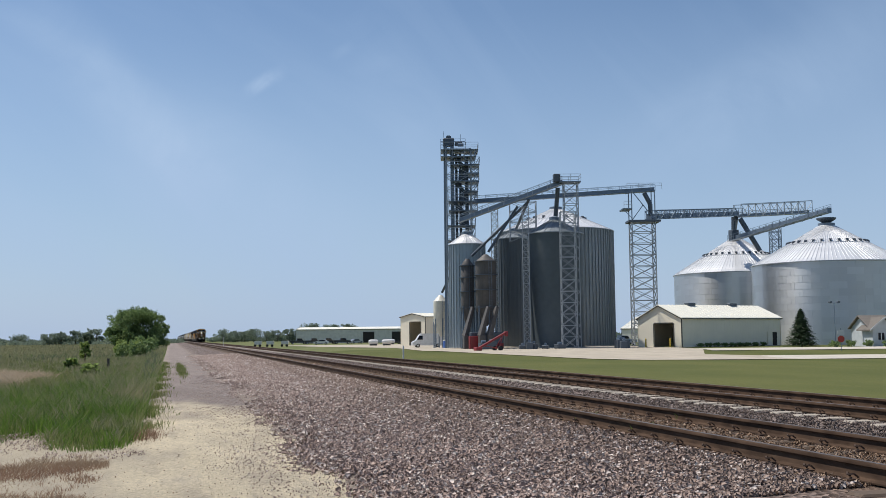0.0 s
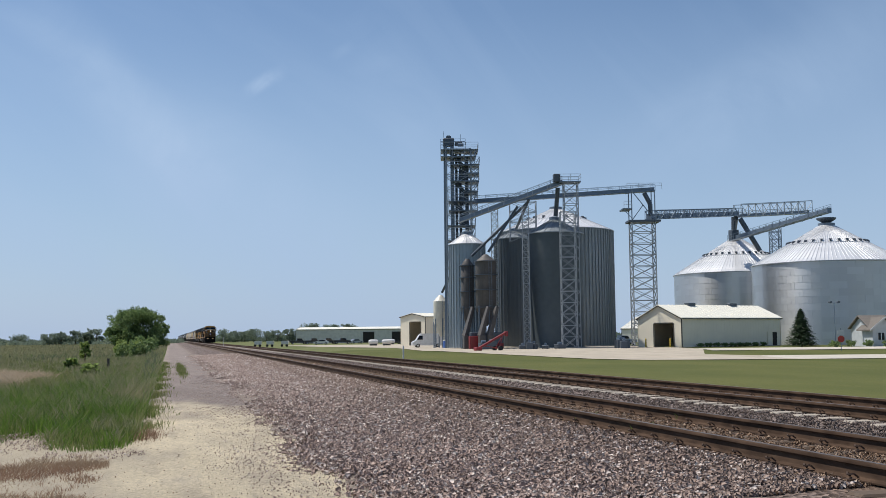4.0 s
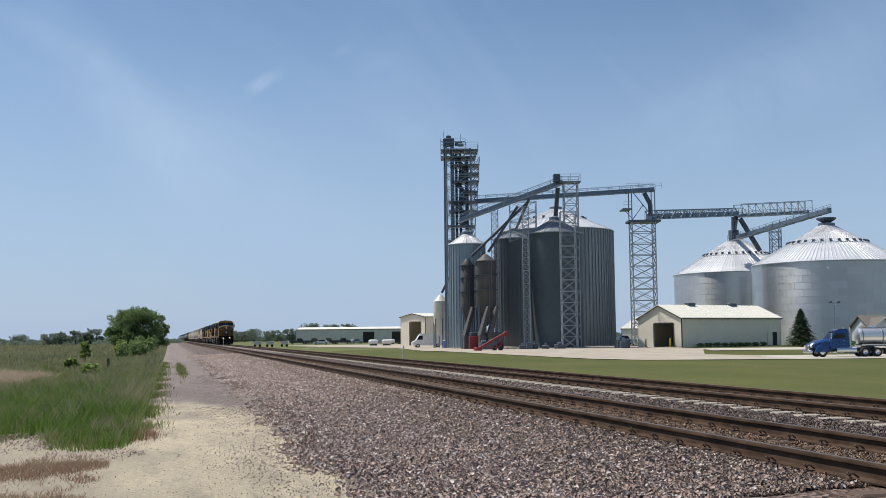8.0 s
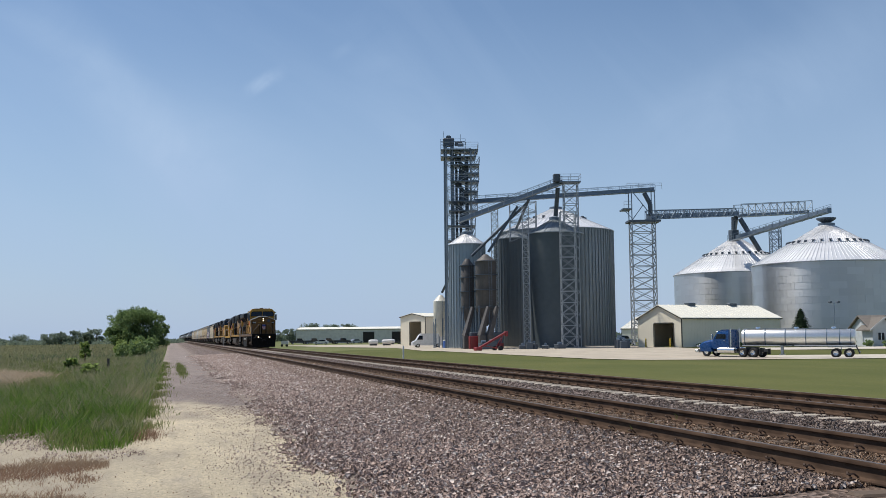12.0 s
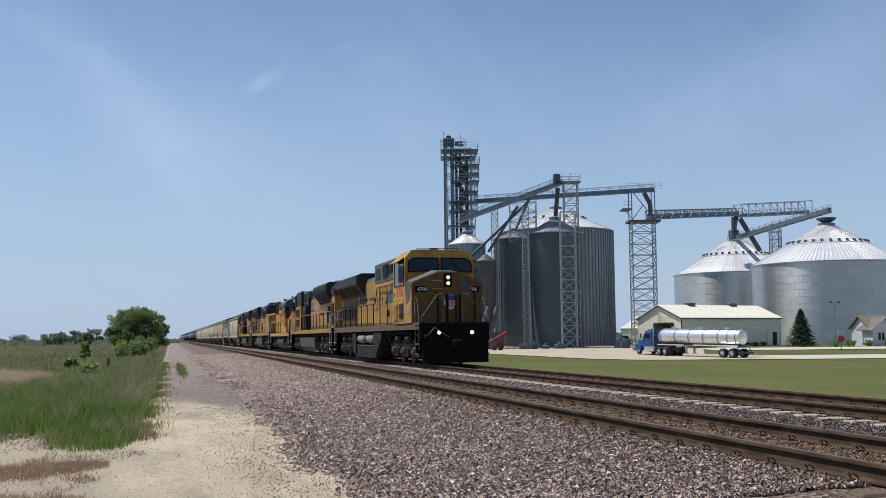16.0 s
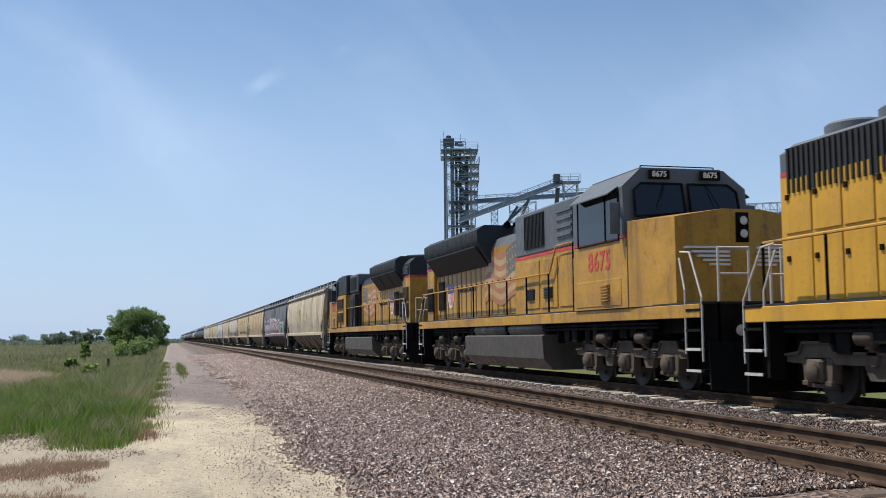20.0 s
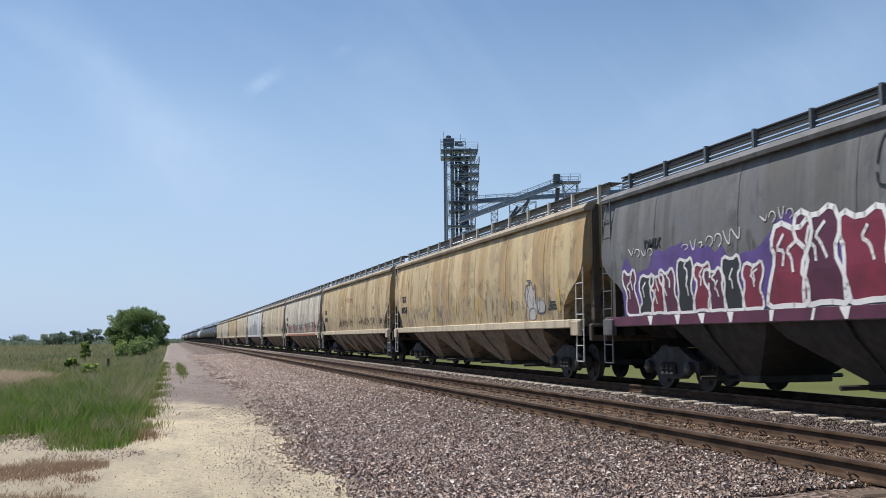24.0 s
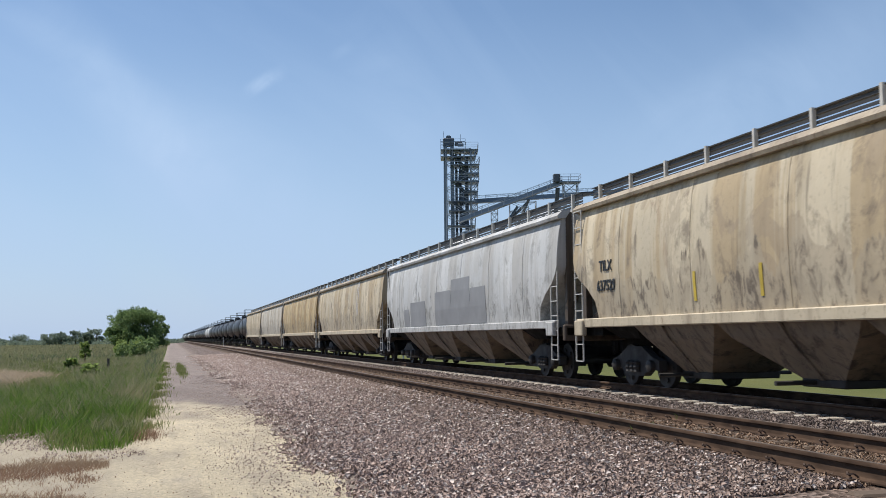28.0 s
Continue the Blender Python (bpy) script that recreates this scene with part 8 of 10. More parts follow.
    for z in (4.12, 4.30):
        lamp(t, 0.0, y0 - 0.10, z, 0.08, -1, "lamp_off")
    part("bell", Geo().lathe([(0.02, 3.0), (0.16, 2.9), (0.2, 2.7)], 14, (-1.05, 2.6, 0)), M["yellow_bright"], t)
    end_steps(t, 0.62, -1, deck, "rail_white")
    end_steps(t, L - 0.62, 1, deck, "rail_white")
    end_railing(t, 0.8, deck, "yellow_bright")
    end_railing(t, L - 0.8, deck, "rail_white")
    handrail_set(t, L, 6.4, 17.0, deck, 1.38, "yellow", (6.9, 1.62))
    return t, L


TRAIN = []                       # (thing, place of its front behind the train's front, length, turned round)
loco, ln = build_lead()
TRAIN.append((loco, 0.0, ln, False))
loco, ln = build_sd_intakes("yellow and grey six-axle locomotive coupled backwards behind the leader", "8876")
TRAIN.append((loco, 23.85, ln, True))
loco, ln = build_gp()
TRAIN.append((loco, 48.0, ln, False))
loco, ln = build_sd("yellow and grey six-axle locomotive with a faded flag decal", "8675")
TRAIN.append((loco, 66.4, ln, False))
loco, ln = build_sd_intakes("yellow and grey six-axle locomotive coupled backwards at the hoppers", "8636")
TRAIN.append((loco, 91.9, ln, True))



# ---- freight cars ----
def hopper_paint(name, col, streak, dark, rust=0.25):
    """Dusty car paint with long vertical stains, rust runs and sooty patches."""
    n = Nodes(name, 0.62)
    c = n.mix(n.span(n.noise(0.30, 4, (1, 1, 0.35)), 0.36, 0.62), shade(col, 0.80), shade(col, 1.12))
    # broad wash runs, then narrow streaks from the roof seam
    c = n.mix(n.times(n.span(n.noise(0.9, 5, (1, 1, 0.06), False, 0.6, 0.3), 0.50, 0.57), 0.8), c, streak)
    c = n.mix(n.times(n.span(n.noise(3.2, 5, (1, 1, 0.05)), 0.52, 0.66), 0.45), c, shade(streak, 0.7))
    c = n.mix(n.times(n.span(n.noise(5.0, 6, (1, 1, 0.06), False, 0.6), 0.58, 0.68), 0.55), c, dark)
    # dried wash patches with scalloped edges, and sooty smudges
    c = n.mix(n.times(n.span(n.noise(0.5, 6, (1, 1, 0.8), False, 0.55, 1.4), 0.53, 0.55), 0.38), c, shade(dark, 1.7))
    c = n.mix(n.times(n.span(n.noise(1.3, 7, (1, 1, 0.8), False, 0.7, 0.5), 0.55, 0.66), 0.7), c, dark)
    c = n.mix(n.times(n.span(n.noise(0.9, 6, (1, 1, 0.35), False, 0.7, 0.8), 0.60, 0.70), rust), c, (0.24, 0.10, 0.035))
    c = n.mix(n.times(n.span(n.noise(9.0, 6), 0.56, 0.8), 0.4), c, dark)
    # scrapes and dried splashes along the belly, with wandering upper edges
    z = n.node("ShaderNodeMath")
    z.operation = "ADD"
    n.link(n.height(), z.inputs[0])
    n.link(n.span(n.noise(0.55, 6, (1, 1, 0.2), False, 0.6, 1.0), 0.25, 0.75, -0.9, 0.9), z.inputs[1])
    belly = n.span(z.outputs[0], 2.35, 2.30)
    c = n.mix(n.times(belly, 0.6), c, n.mix(0.35, shade(col, 0.85), shade(dark, 1.6)))
    c = n.mix(n.times(belly, n.span(n.noise(3.5, 7, (1, 1, 0.45), False, 0.75, 0.8), 0.50, 0.62)), c, shade(dark, 0.9))
    n.bump(n.noise(1.1, 5, (1, 1, 0.6)), 0.5, 0.07)
    return n.done(c, n.span(n.noise(2.0), 0.3, 0.7, 0.5, 0.75))


M["hop_tan"] = hopper_paint("stained_tan_car_paint", (0.522, 0.405, 0.225), (0.378, 0.243, 0.104), (0.135, 0.099, 0.063), 0.5)
M["hop_cream"] = hopper_paint("stained_cream_car_paint", (0.558, 0.477, 0.342), (0.414, 0.31, 0.18), (0.162, 0.126, 0.09), 0.3)
M["hop_pale"] = hopper_paint("stained_pale_grey_car_paint", (0.563, 0.519, 0.44), (0.405, 0.334, 0.238), (0.167, 0.141, 0.114), 0.25)
M["sill_pale"] = painted("dusty_pale_sill_paint", (0.56, 0.475, 0.34), 0.6, 0.8, (0.17, 0.12, 0.08), rust=0.5)
M["chord_dirty"] = painted("grimy_tan_chord_paint", (0.38, 0.31, 0.22), 0.6, 1.0, (0.10, 0.07, 0.05), patch=(0.17, 0.13, 0.09), rust=0.5)
M["hop_grey"] = hopper_paint("dark_grey_car_paint", (0.132, 0.132, 0.136), (0.096, 0.092, 0.088), (0.056, 0.0544, 0.0528), 0.05)
M["hop_white"] = hopper_paint("dusty_white_car_paint", (0.541, 0.541, 0.533), (0.426, 0.41, 0.385), (0.246, 0.238, 0.221), 0.06)
M["bay"] = hopper_paint("brown_dusty_hopper_steel", (0.23, 0.176, 0.123), (0.156, 0.111, 0.0738), (0.0574, 0.0451, 0.0344), 0.3)
# darker brown for the car ends: the shadow there is in the colour
M["end_brown_shaded"] = hopper_paint("shade_darkened_brown_end_steel", (0.105, 0.075, 0.052), (0.07, 0.05, 0.035), (0.035, 0.028, 0.022), 0.3)
M["bay_dark"] = painted("sooty_black_hopper_steel", (0.022, 0.020, 0.020), 0.7, 0.5, (0.05, 0.042, 0.036))
M["grate"] = plain("dark_walkway_grating", (0.035, 0.035, 0.036), 0.6)
M["tank_black"] = painted("black_tank_paint", (0.02, 0.02, 0.021), 0.4, 0.3, (0.07, 0.065, 0.06))
M["tank_white"] = painted("pale_tank_paint", (0.55, 0.55, 0.53), 0.45, 0.3, (0.2, 0.18, 0.15))
M["paint_maroon"] = plain("maroon_spray_paint", (0.17, 0.018, 0.04), 0.5, 0, 0.3, 2)
M["paint_wine"] = plain("dark_wine_spray_paint", (0.085, 0.016, 0.042), 0.5, 0, 0.3, 2)
M["paint_haze"] = plain("thin_pale_blue_spray_paint", (0.40, 0.38, 0.36), 0.6, 0, 0.2, 2)
M["paint_slate"] = plain("slate_blue_spray_paint", (0.16, 0.18, 0.24), 0.6, 0, 0.2, 2)
M["paint_purple"] = plain("purple_spray_paint", (0.09, 0.05, 0.20), 0.6, 0, 0.3, 2)
M["paint_white"] = plain("white_spray_paint", (0.72, 0.71, 0.70), 0.5, 0, 0.1, 2)
M["paint_green"] = plain("green_spray_paint", (0.03, 0.26, 0.05), 0.5, 0, 0.3, 2)
M["paint_black"] = plain("black_spray_paint", (0.018, 0.018, 0.02), 0.5, 0, 0.3, 2)
M["paint_grey"] = plain("grey_cover_paint", (0.24, 0.24, 0.245), 0.6, 0, 0.15, 1)
M["paint_yellow"] = plain("dull_yellow_paint", (0.50, 0.36, 0.05), 0.6, 0, 0.2, 2)
M["paint_faint"] = plain("faded_yellow_spray", (0.58, 0.42, 0.12), 0.6, 0, 0.2, 3)
M["paint_blush"] = plain("faded_pink_spray", (0.52, 0.27, 0.17), 0.6, 0, 0.2, 3)
M["paint_rustred"] = plain("rust_red_spray_paint", (0.33, 0.10, 0.055), 0.6, 0, 0.3, 2)
M["paint_red"] = plain("dull_red_paint", (0.40, 0.055, 0.035), 0.6, 0, 0.2, 2)

CAR_L = 22.8
SIDE = [(1.31, 1.55), (1.52, 1.56), (2.1, 1.60), (2.7, 1.61), (3.3, 1.585), (3.75, 1.53), (4.02, 1.47), (4.20, 1.36)]     # (z, half width)


def side_x(z):
    return float(np.interp(z, [p[0] for p in SIDE], [p[1] for p in SIDE]))


def car_bogie():
    g = Geo()
    for s in (-1, 1):
        prof = [(-1.2, 0.36), (-1.2, 0.58), (-0.85, 0.66), (-0.35, 0.88), (0.35, 0.88), (0.85, 0.66), (1.2, 0.58), (1.2, 0.36), (0.75, 0.42), (0.42, 0.24), (-0.42, 0.24), (-0.75, 0.42)]
        g.prism(prof, "x", *lohi(s * 0.94, s * 1.12))
        for y in (-0.89, 0.89):
            g.lathe([(0.0, s * 1.12), (0.13, s * 1.12), (0.13, s * 1.22), (0.08, s * 1.25), (0.0, s * 1.25)], 12, (0, y, 0.46), "x")
        for y in (-0.2, 0.0, 0.2):
            g.lathe([(0.0, 0.33), (0.09, 0.33), (0.07, 0.38), (0.09, 0.43), (0.07, 0.48), (0.09, 0.53), (0.0, 0.58)], 8, (s * 1.16, y, 0))
    g.box(-1.1, 1.1, -0.22, 0.22, 0.55, 0.85, 0.03)
    g.box(-0.9, 0.9, -0.62, -0.5, 0.4, 0.6)
    g.box(-0.9, 0.9, 0.5, 0.62, 0.4, 0.6)
    me = g.mesh("bogie")
    me.materials.append(M["bogie_dark"])
    return me


CAR_BOGIE = car_bogie()


def ladder(t, s, x, y0, y1, z0, z1, mat, n=None):
    g = Geo()
    for y in (y0, y1):
        g.tube((s * x, y, z0), (s * x, y, z1), 0.02, 4)
    n = n or max(2, round((z1 - z0) / 0.38))
    for i in range(n + 1):
        g.tube((s * x, y0, z0 + (z1 - z0) * i / n), (s * x, y1, z0 + (z1 - z0) * i / n), 0.016, 4)
    return part("ladder", g, M[mat], t, "", 0)


def hopper_body():
    """A closed body with bulging sides; its ends are notched in to the slope sheets."""
    def end_y(z):
        return float(np.interp(z, [1.31, 1.52, 1.9, 2.2, 2.45, 2.7, 2.9, 4.2], [2.05, 2.0, 1.85, 1.45, 0.95, 0.66, 0.58, 0.55]))
    zs = [1.31, 1.52, 1.72, 1.9, 2.05, 2.2, 2.32, 2.45, 2.58, 2.7, 2.9, 3.2, 3.5, 3.75, 3.9, 4.02, 4.20]
    ny = 25
    vs, fs = [], []
    for s in (-1, 1):
        for z in zs:
            a = end_y(z)
            for j in range(ny):
                vs.append((s * side_x(z), a + (CAR_L - 2 * a) * j / (ny - 1), z))
    nz = len(zs)
    for q in (0, 1):
        o = q * nz * ny
        for i in range(nz - 1):
            for j in range(ny - 1):
                p = o + i * ny + j
                fs.append((p, p + 1, p + ny + 1, p + ny))
    o = nz * ny
    for i in range(nz - 1):
        for j in (0, ny - 1):
            fs.append((i * ny + j, (i + 1) * ny + j, o + (i + 1) * ny + j, o + i * ny + j))
    # crowned roof
    k = len(vs)
    for x, z in ((-0.7, 4.34), (0.0, 4.40), (0.7, 4.34)):
        for j in range(ny):
            vs.append((x, 0.55 + (CAR_L - 1.10) * j / (ny - 1), z))
    strips = [[(nz - 1) * ny + j for j in range(ny)]] + [[k + r * ny + j for j in range(ny)] for r in range(3)] + [[o + (nz - 1) * ny + j for j in range(ny)]]
    for a, b in zip(strips, strips[1:]):
        for j in range(ny - 1):
            fs.append((a[j], a[j + 1], b[j + 1], b[j]))
    for j in (0, ny - 1):
        fs.append(tuple(st[j] for st in strips))
    fs.append((0, ny - 1, o + ny - 1, o))
    return Geo().add(vs, fs).mesh("body", 40)


HOP_BODY = hopper_body()
BODY_BY_PAINT = {}


def paint_mesh(me, mat):
    key = (me.name, mat)
    if key not in BODY_BY_PAINT:
        m2 = me.copy()
        m2.materials.clear()
        m2.materials.append(M[mat])
        BODY_BY_PAINT[key] = m2
    return BODY_BY_PAINT[key]


def hopper_car(label, mat, rail_mat="rail_white", sill=None, bay="bay"):
    t = thing("hopper_car", label, "freight car", None, "covered hopper cars")
    part("body", paint_mesh(HOP_BODY, mat), None, t)
    sill = sill or ("sill_pale" if mat in ("hop_tan", "hop_cream", "hop_pale") else mat)
    for s in (-1, 1):
        part("side_sill", side_box(s, 1.48, 1.62, 0.75, CAR_L - 0.75, 1.31, 1.52, 0.02), M[sill], t)
        part("top_chord", Geo().prism([(s * 1.36, 4.09), (s * 1.56, 4.09), (s * 1.58, 4.16), (s * 1.46, 4.28), (s * 1.20, 4.32)], "y", 0.5, CAR_L - 0.5), M["chord_dirty" if sill == "sill_pale" else sill], t)
        for y in (1.0, CAR_L - 1.0):
            part("sill_bracket", side_box(s, 1.56, 1.68, y - 0.25, y + 0.25, 1.12, 1.48, 0.02), M[sill], t)
        for y in (0.62, CAR_L - 1.07):
            ladder(t, s, 1.58, y, y + 0.45, 0.52, 4.1 if (s > 0) == (y < 2) else 2.75, rail_mat)
        # running board along the roof's edge with its posts
        for k in range(13):
            y = 0.9 + (CAR_L - 1.8) * k / 12
            part("board_post", Geo().box(*lohi(s * 0.95, s * 1.03), y - 0.035, y + 0.035, 4.30, 4.77), M[rail_mat], t)
    g = Geo()
    for s in (-1, 1):
        g.box(*lohi(s * 0.62, s * 0.98), 0.35, CAR_L - 0.35, 4.735, 4.755)
        for z in (4.44, 4.52, 4.60, 4.68):
            g.box(*lohi(s * 0.935, s * 0.95), 0.35, CAR_L - 0.35, z - 0.027, z + 0.027)
    part("running_board", g, M["grate"], t, "dark grated roof walkway")
    for k in range(5):
        part("hatch_cover", Geo().box(-0.45, 0.45, 1.4 + k * 4.05, 5.2 + k * 4.05, 4.38, 4.58, 0.05), M[mat], t)
    # ends
    for y, d in ((0.35, -1), (CAR_L - 0.35, 1)):
        part("end_platform", Geo().box(-1.45, 1.45, *lohi(y, y - d * 1.6), 1.12, 1.34, 0.02), M["black"], t)
        part("end_sill", Geo().box(-1.5, 1.5, *lohi(y, y - d * 0.15), 1.0, 1.40, 0.02), M["end_brown_shaded"], t)
        for s in (-1, 1):
            part("end_post", Geo().box(*lohi(s * 1.18, s * 1.34), *lohi(y - d * 0.18, y - d * 0.36), 1.34, 4.26), M["end_brown_shaded"], t)
            part("end_brace", Geo().tube((s * 1.25, y - d * 0.3, 1.4), (s * 0.4, y - d * 1.5, 2.7), 0.06, 4), M["end_brown_shaded"], t)
        part("end_sheet", Geo().box(-1.2, 1.2, *lohi(y - d * 0.30, y - d * 0.37), 2.7, 4.25), M["end_brown_shaded"], t, "brown end sheet, darkened in colour for shadow")
        g = Geo()
        for k in range(9):
            g.tube((-0.3, y - d * 0.15, 1.5 + k * 0.36), (0.3, y - d * 0.15, 1.5 + k * 0.36), 0.016, 4)
        part("end_ladder", g, M[rail_mat], t, "", 0)
        coupler(t, y, d)
        part("centre_sill", Geo().box(-0.25, 0.25, *lohi(y, y - d * 4.0), 0.85, 1.12), M["black"], t)
    part("brake_wheel", Geo().lathe([(0.24, -0.02), (0.28, 0), (0.24, 0.02)], 16, (0.7, 0.3, 2.9), "y"), M["bogie_dark"], t)
    for k in range(1, 7):
        yy = CAR_L * k / 7 - 0.01
        side_patch(t, [(yy, 1.54), (yy + 0.025, 1.54), (yy + 0.025, 4.05), (yy, 4.05)], mat, 0.008, "weld_seam", True)
    # discharge bays: four funnels with gaps between their feet
    n = 4
    y0, y1 = 2.95, CAR_L - 2.95
    for i in range(n):
        a, b = y0 + (y1 - y0) * i / n, y0 + (y1 - y0) * (i + 1) / n
        m = (a + b) / 2
        p, q = a + (0.75 if i == 0 else 0.03), b - (0.75 if i == n - 1 else 0.03)
        vs = []
        for z, wx, ya, yb in ((1.33, 1.5, p, q), (1.05, 1.34, p + 0.30, q - 0.30), (0.36, 0.72, m - 0.55, m + 0.55)):
            vs += [(-wx, ya, z), (wx, ya, z), (wx, yb, z), (-wx, yb, z)]
        fs = [(3, 2, 1, 0), (8, 9, 10, 11)] + [(4 * q + k, 4 * q + (k + 1) % 4, 4 * q + 4 + (k + 1) % 4, 4 * q + 4 + k) for q in (0, 1) for k in range(4)]
        part("discharge_bay", Geo().add(vs, fs), M[bay], t, "brown dusty discharge hopper", 0)
        part("outlet_gate", Geo().box(-0.75, 0.75, m - 0.6, m + 0.6, 0.24, 0.38, 0.02).tube((-1.5, m + 0.2, 0.32), (1.5, m + 0.2, 0.32), 0.04, 6), M["bogie_dark"], t)
        for s in (-1, 1):
            part("bay_rib", Geo().prism([(s * 1.50, 1.3), (s * 1.34, 1.05), (s * 0.72, 0.36), (s * 0.76, 0.36), (s * 1.39, 1.05), (s * 1.55, 1.3)], "y", m - 0.05, m + 0.05), M[bay], t)
    for y in (2.9, CAR_L - 2.9):
        add_bogie(t, CAR_BOGIE, y, 2, 1.78, WS_CAR, 0.46, "dark freight bogie")
        part("slope_sheet", Geo().add([(-1.5, y + e, 1.33) for e in (-0.9, 0.9)] + [(1.5, y + e, 1.33) for e in (-0.9, 0.9)] + [(-1.2, y + e, 1.05) for e in (-0.5, 0.5)] + [(1.2, y + e, 1.05) for e in (-0.5, 0.5)],
                                        [(0, 1, 3, 2), (4, 6, 7, 5), (0, 2, 6, 4), (1, 5, 7, 3), (0, 4, 5, 1), (2, 3, 7, 6)]), M["black"], t)
    return t


def cut(poly, z, keep):
    """The part of a polygon of (y, z) above (keep 1) or below (keep -1) a height."""
    out = []
    for p, q in zip(poly, poly[1:] + poly[:1]):
        ip, iq = (p[1] - z) * keep >= 0, (q[1] - z) * keep >= 0
        if ip:
            out.append(p)
        if ip != iq:
            k = (z - p[1]) / (q[1] - p[1])
            out.append((p[0] + k * (q[0] - p[0]), z))
    return out


def side_patch(t, poly, mat, lift=0.012, name="paint_mark", both=False):
    """A thin painted shape on a car's side, following its bulge. poly: (y, z) corners."""
    zs = [p[0] for p in SIDE]
    polys = poly if isinstance(poly[0], list) else [poly]
    for s in ((-1, 1) if both else (-1,)):
        g = Geo()
        for one, za, zb in ((p, a, b) for p in polys for a, b in zip(zs, zs[1:])):
            q = cut(cut(list(one), za, 1), zb, -1)
            n = len(q)
            if n < 3:
                continue
            vs = [(s * (side_x(z) + lift), y, z) for y, z in q] + [(s * (side_x(z) + lift - 0.006), y, z) for y, z in q]
            g.add(vs, [tuple(range(n)), tuple(range(2 * n - 1, n - 1, -1))] + [(i, (i + 1) % n, n + (i + 1) % n, n + i) for i in range(n)])
        if g.v:
            part(name, g, M[mat], t, "", 0)


def side_stroke(t, pts, w, mat, lift=0.014, name="paint_stroke"):
    """A sprayed line on a car's side."""
    for s in (-1,):
        g = Geo()
        for (ya, za), (yb, zb) in zip(pts, pts[1:]):
            d = Vector((yb - ya, zb - za))
            if d.length < 1e-4:
                continue
            d.normalize()
            px, pz = -d.y * w / 2, d.x * w / 2
            q = [(ya - d.x * w * 0.3 + px, za - d.y * w * 0.3 + pz), (yb + d.x * w * 0.3 + px, zb + d.y * w * 0.3 + pz), (yb + d.x * w * 0.3 - px, zb + d.y * w * 0.3 - pz), (ya - d.x * w * 0.3 - px, za - d.y * w * 0.3 - pz)]
            vs = [(s * (side_x(z) + lift), y, z) for y, z in q] + [(s * (side_x(z) + lift - 0.006), y, z) for y, z in q]
            g.add(vs, [(0, 1, 2, 3), (7, 6, 5, 4), (0, 4, 5, 1), (1, 5, 6, 2), (2, 6, 7, 3), (3, 7, 4, 0)])
        part(name, g, M[mat], t, "", 0)


def rounded(pts, times=2, closed=True):
    """Corners of a run of points cut off again and again."""
    for _ in range(times):
        out = [] if closed else [pts[0]]
        for p, q in zip(pts, pts[1:] + (pts[:1] if closed else [])):
            out += [(p[0] * 0.75 + q[0] * 0.25, p[1] * 0.75 + q[1] * 0.25), (p[0] * 0.25 + q[0] * 0.75, p[1] * 0.25 + q[1] * 0.75)]
        pts = out if closed else out + [pts[-1]]
    return pts


def letter_blocks(t, y0, y1, z0, z1, n, fill, edge, seed, line=0.075):
    """Bulky overlapping spray-painted shapes in a row, filled, outlined and slashed; no words."""
    rr = random.Random(seed)
    w = (y1 - y0) / n
    j = lambda k: (rr.random() - 0.5) * k
    for i in range(n):
        a = y0 + i * w
        lean = j(0.6) * w
        tall = z0 + (z1 - z0) * (0.74 + 0.26 * rr.random())
        def p(u, v):
            return (a + w * (-0.06 + 1.12 * u) + lean * v, z0 + (tall - z0) * v)
        # a stout body bitten in on one or both sides
        bite_a, bite_b = 0.10 + 0.28 * rr.random(), 0.10 + 0.28 * rr.random()
        body = [(0.0, 0), (0.42 + j(0.2), 0.05 * rr.random()), (1.0, 0), (0.96 + j(0.1), 0.22), (1 - bite_b, 0.45 + j(0.3)), (1.02 + j(0.1), 0.72), (0.9, 1), (0.5 + j(0.3), 0.86 + j(0.1)), (0.12, 1), (-0.02 + j(0.1), 0.75), (bite_a, 0.5 + j(0.3)), (0.03, 0.25)]
        pts = rounded([p(u, v) for u, v in body], 1)
        lift = 0.010 + 0.0025 * (i % 3)
        c = p(0.5, 0.5)
        side_patch(t, [[q, r, c] for q, r in zip(pts, pts[1:] + pts[:1])], fill[i % len(fill)], lift, "graffiti_fill")
        side_stroke(t, pts + pts[:1], line, edge, lift + 0.006, "graffiti_outline")
        # slashes inside the shape
        for k in range(1 + (rr.random() < 0.75)):
            u, v = 0.32 + 0.36 * rr.random(), 0.25 + 0.35 * rr.random()
            side_stroke(t, rounded([p(u, v), p(u + j(0.2), v + 0.16), p(u + 0.16 + j(0.1), v + 0.2 + j(0.1)), p(u + j(0.3), v + 0.34)], 1, False), line * 0.7, edge, lift + 0.008, "graffiti_outline")


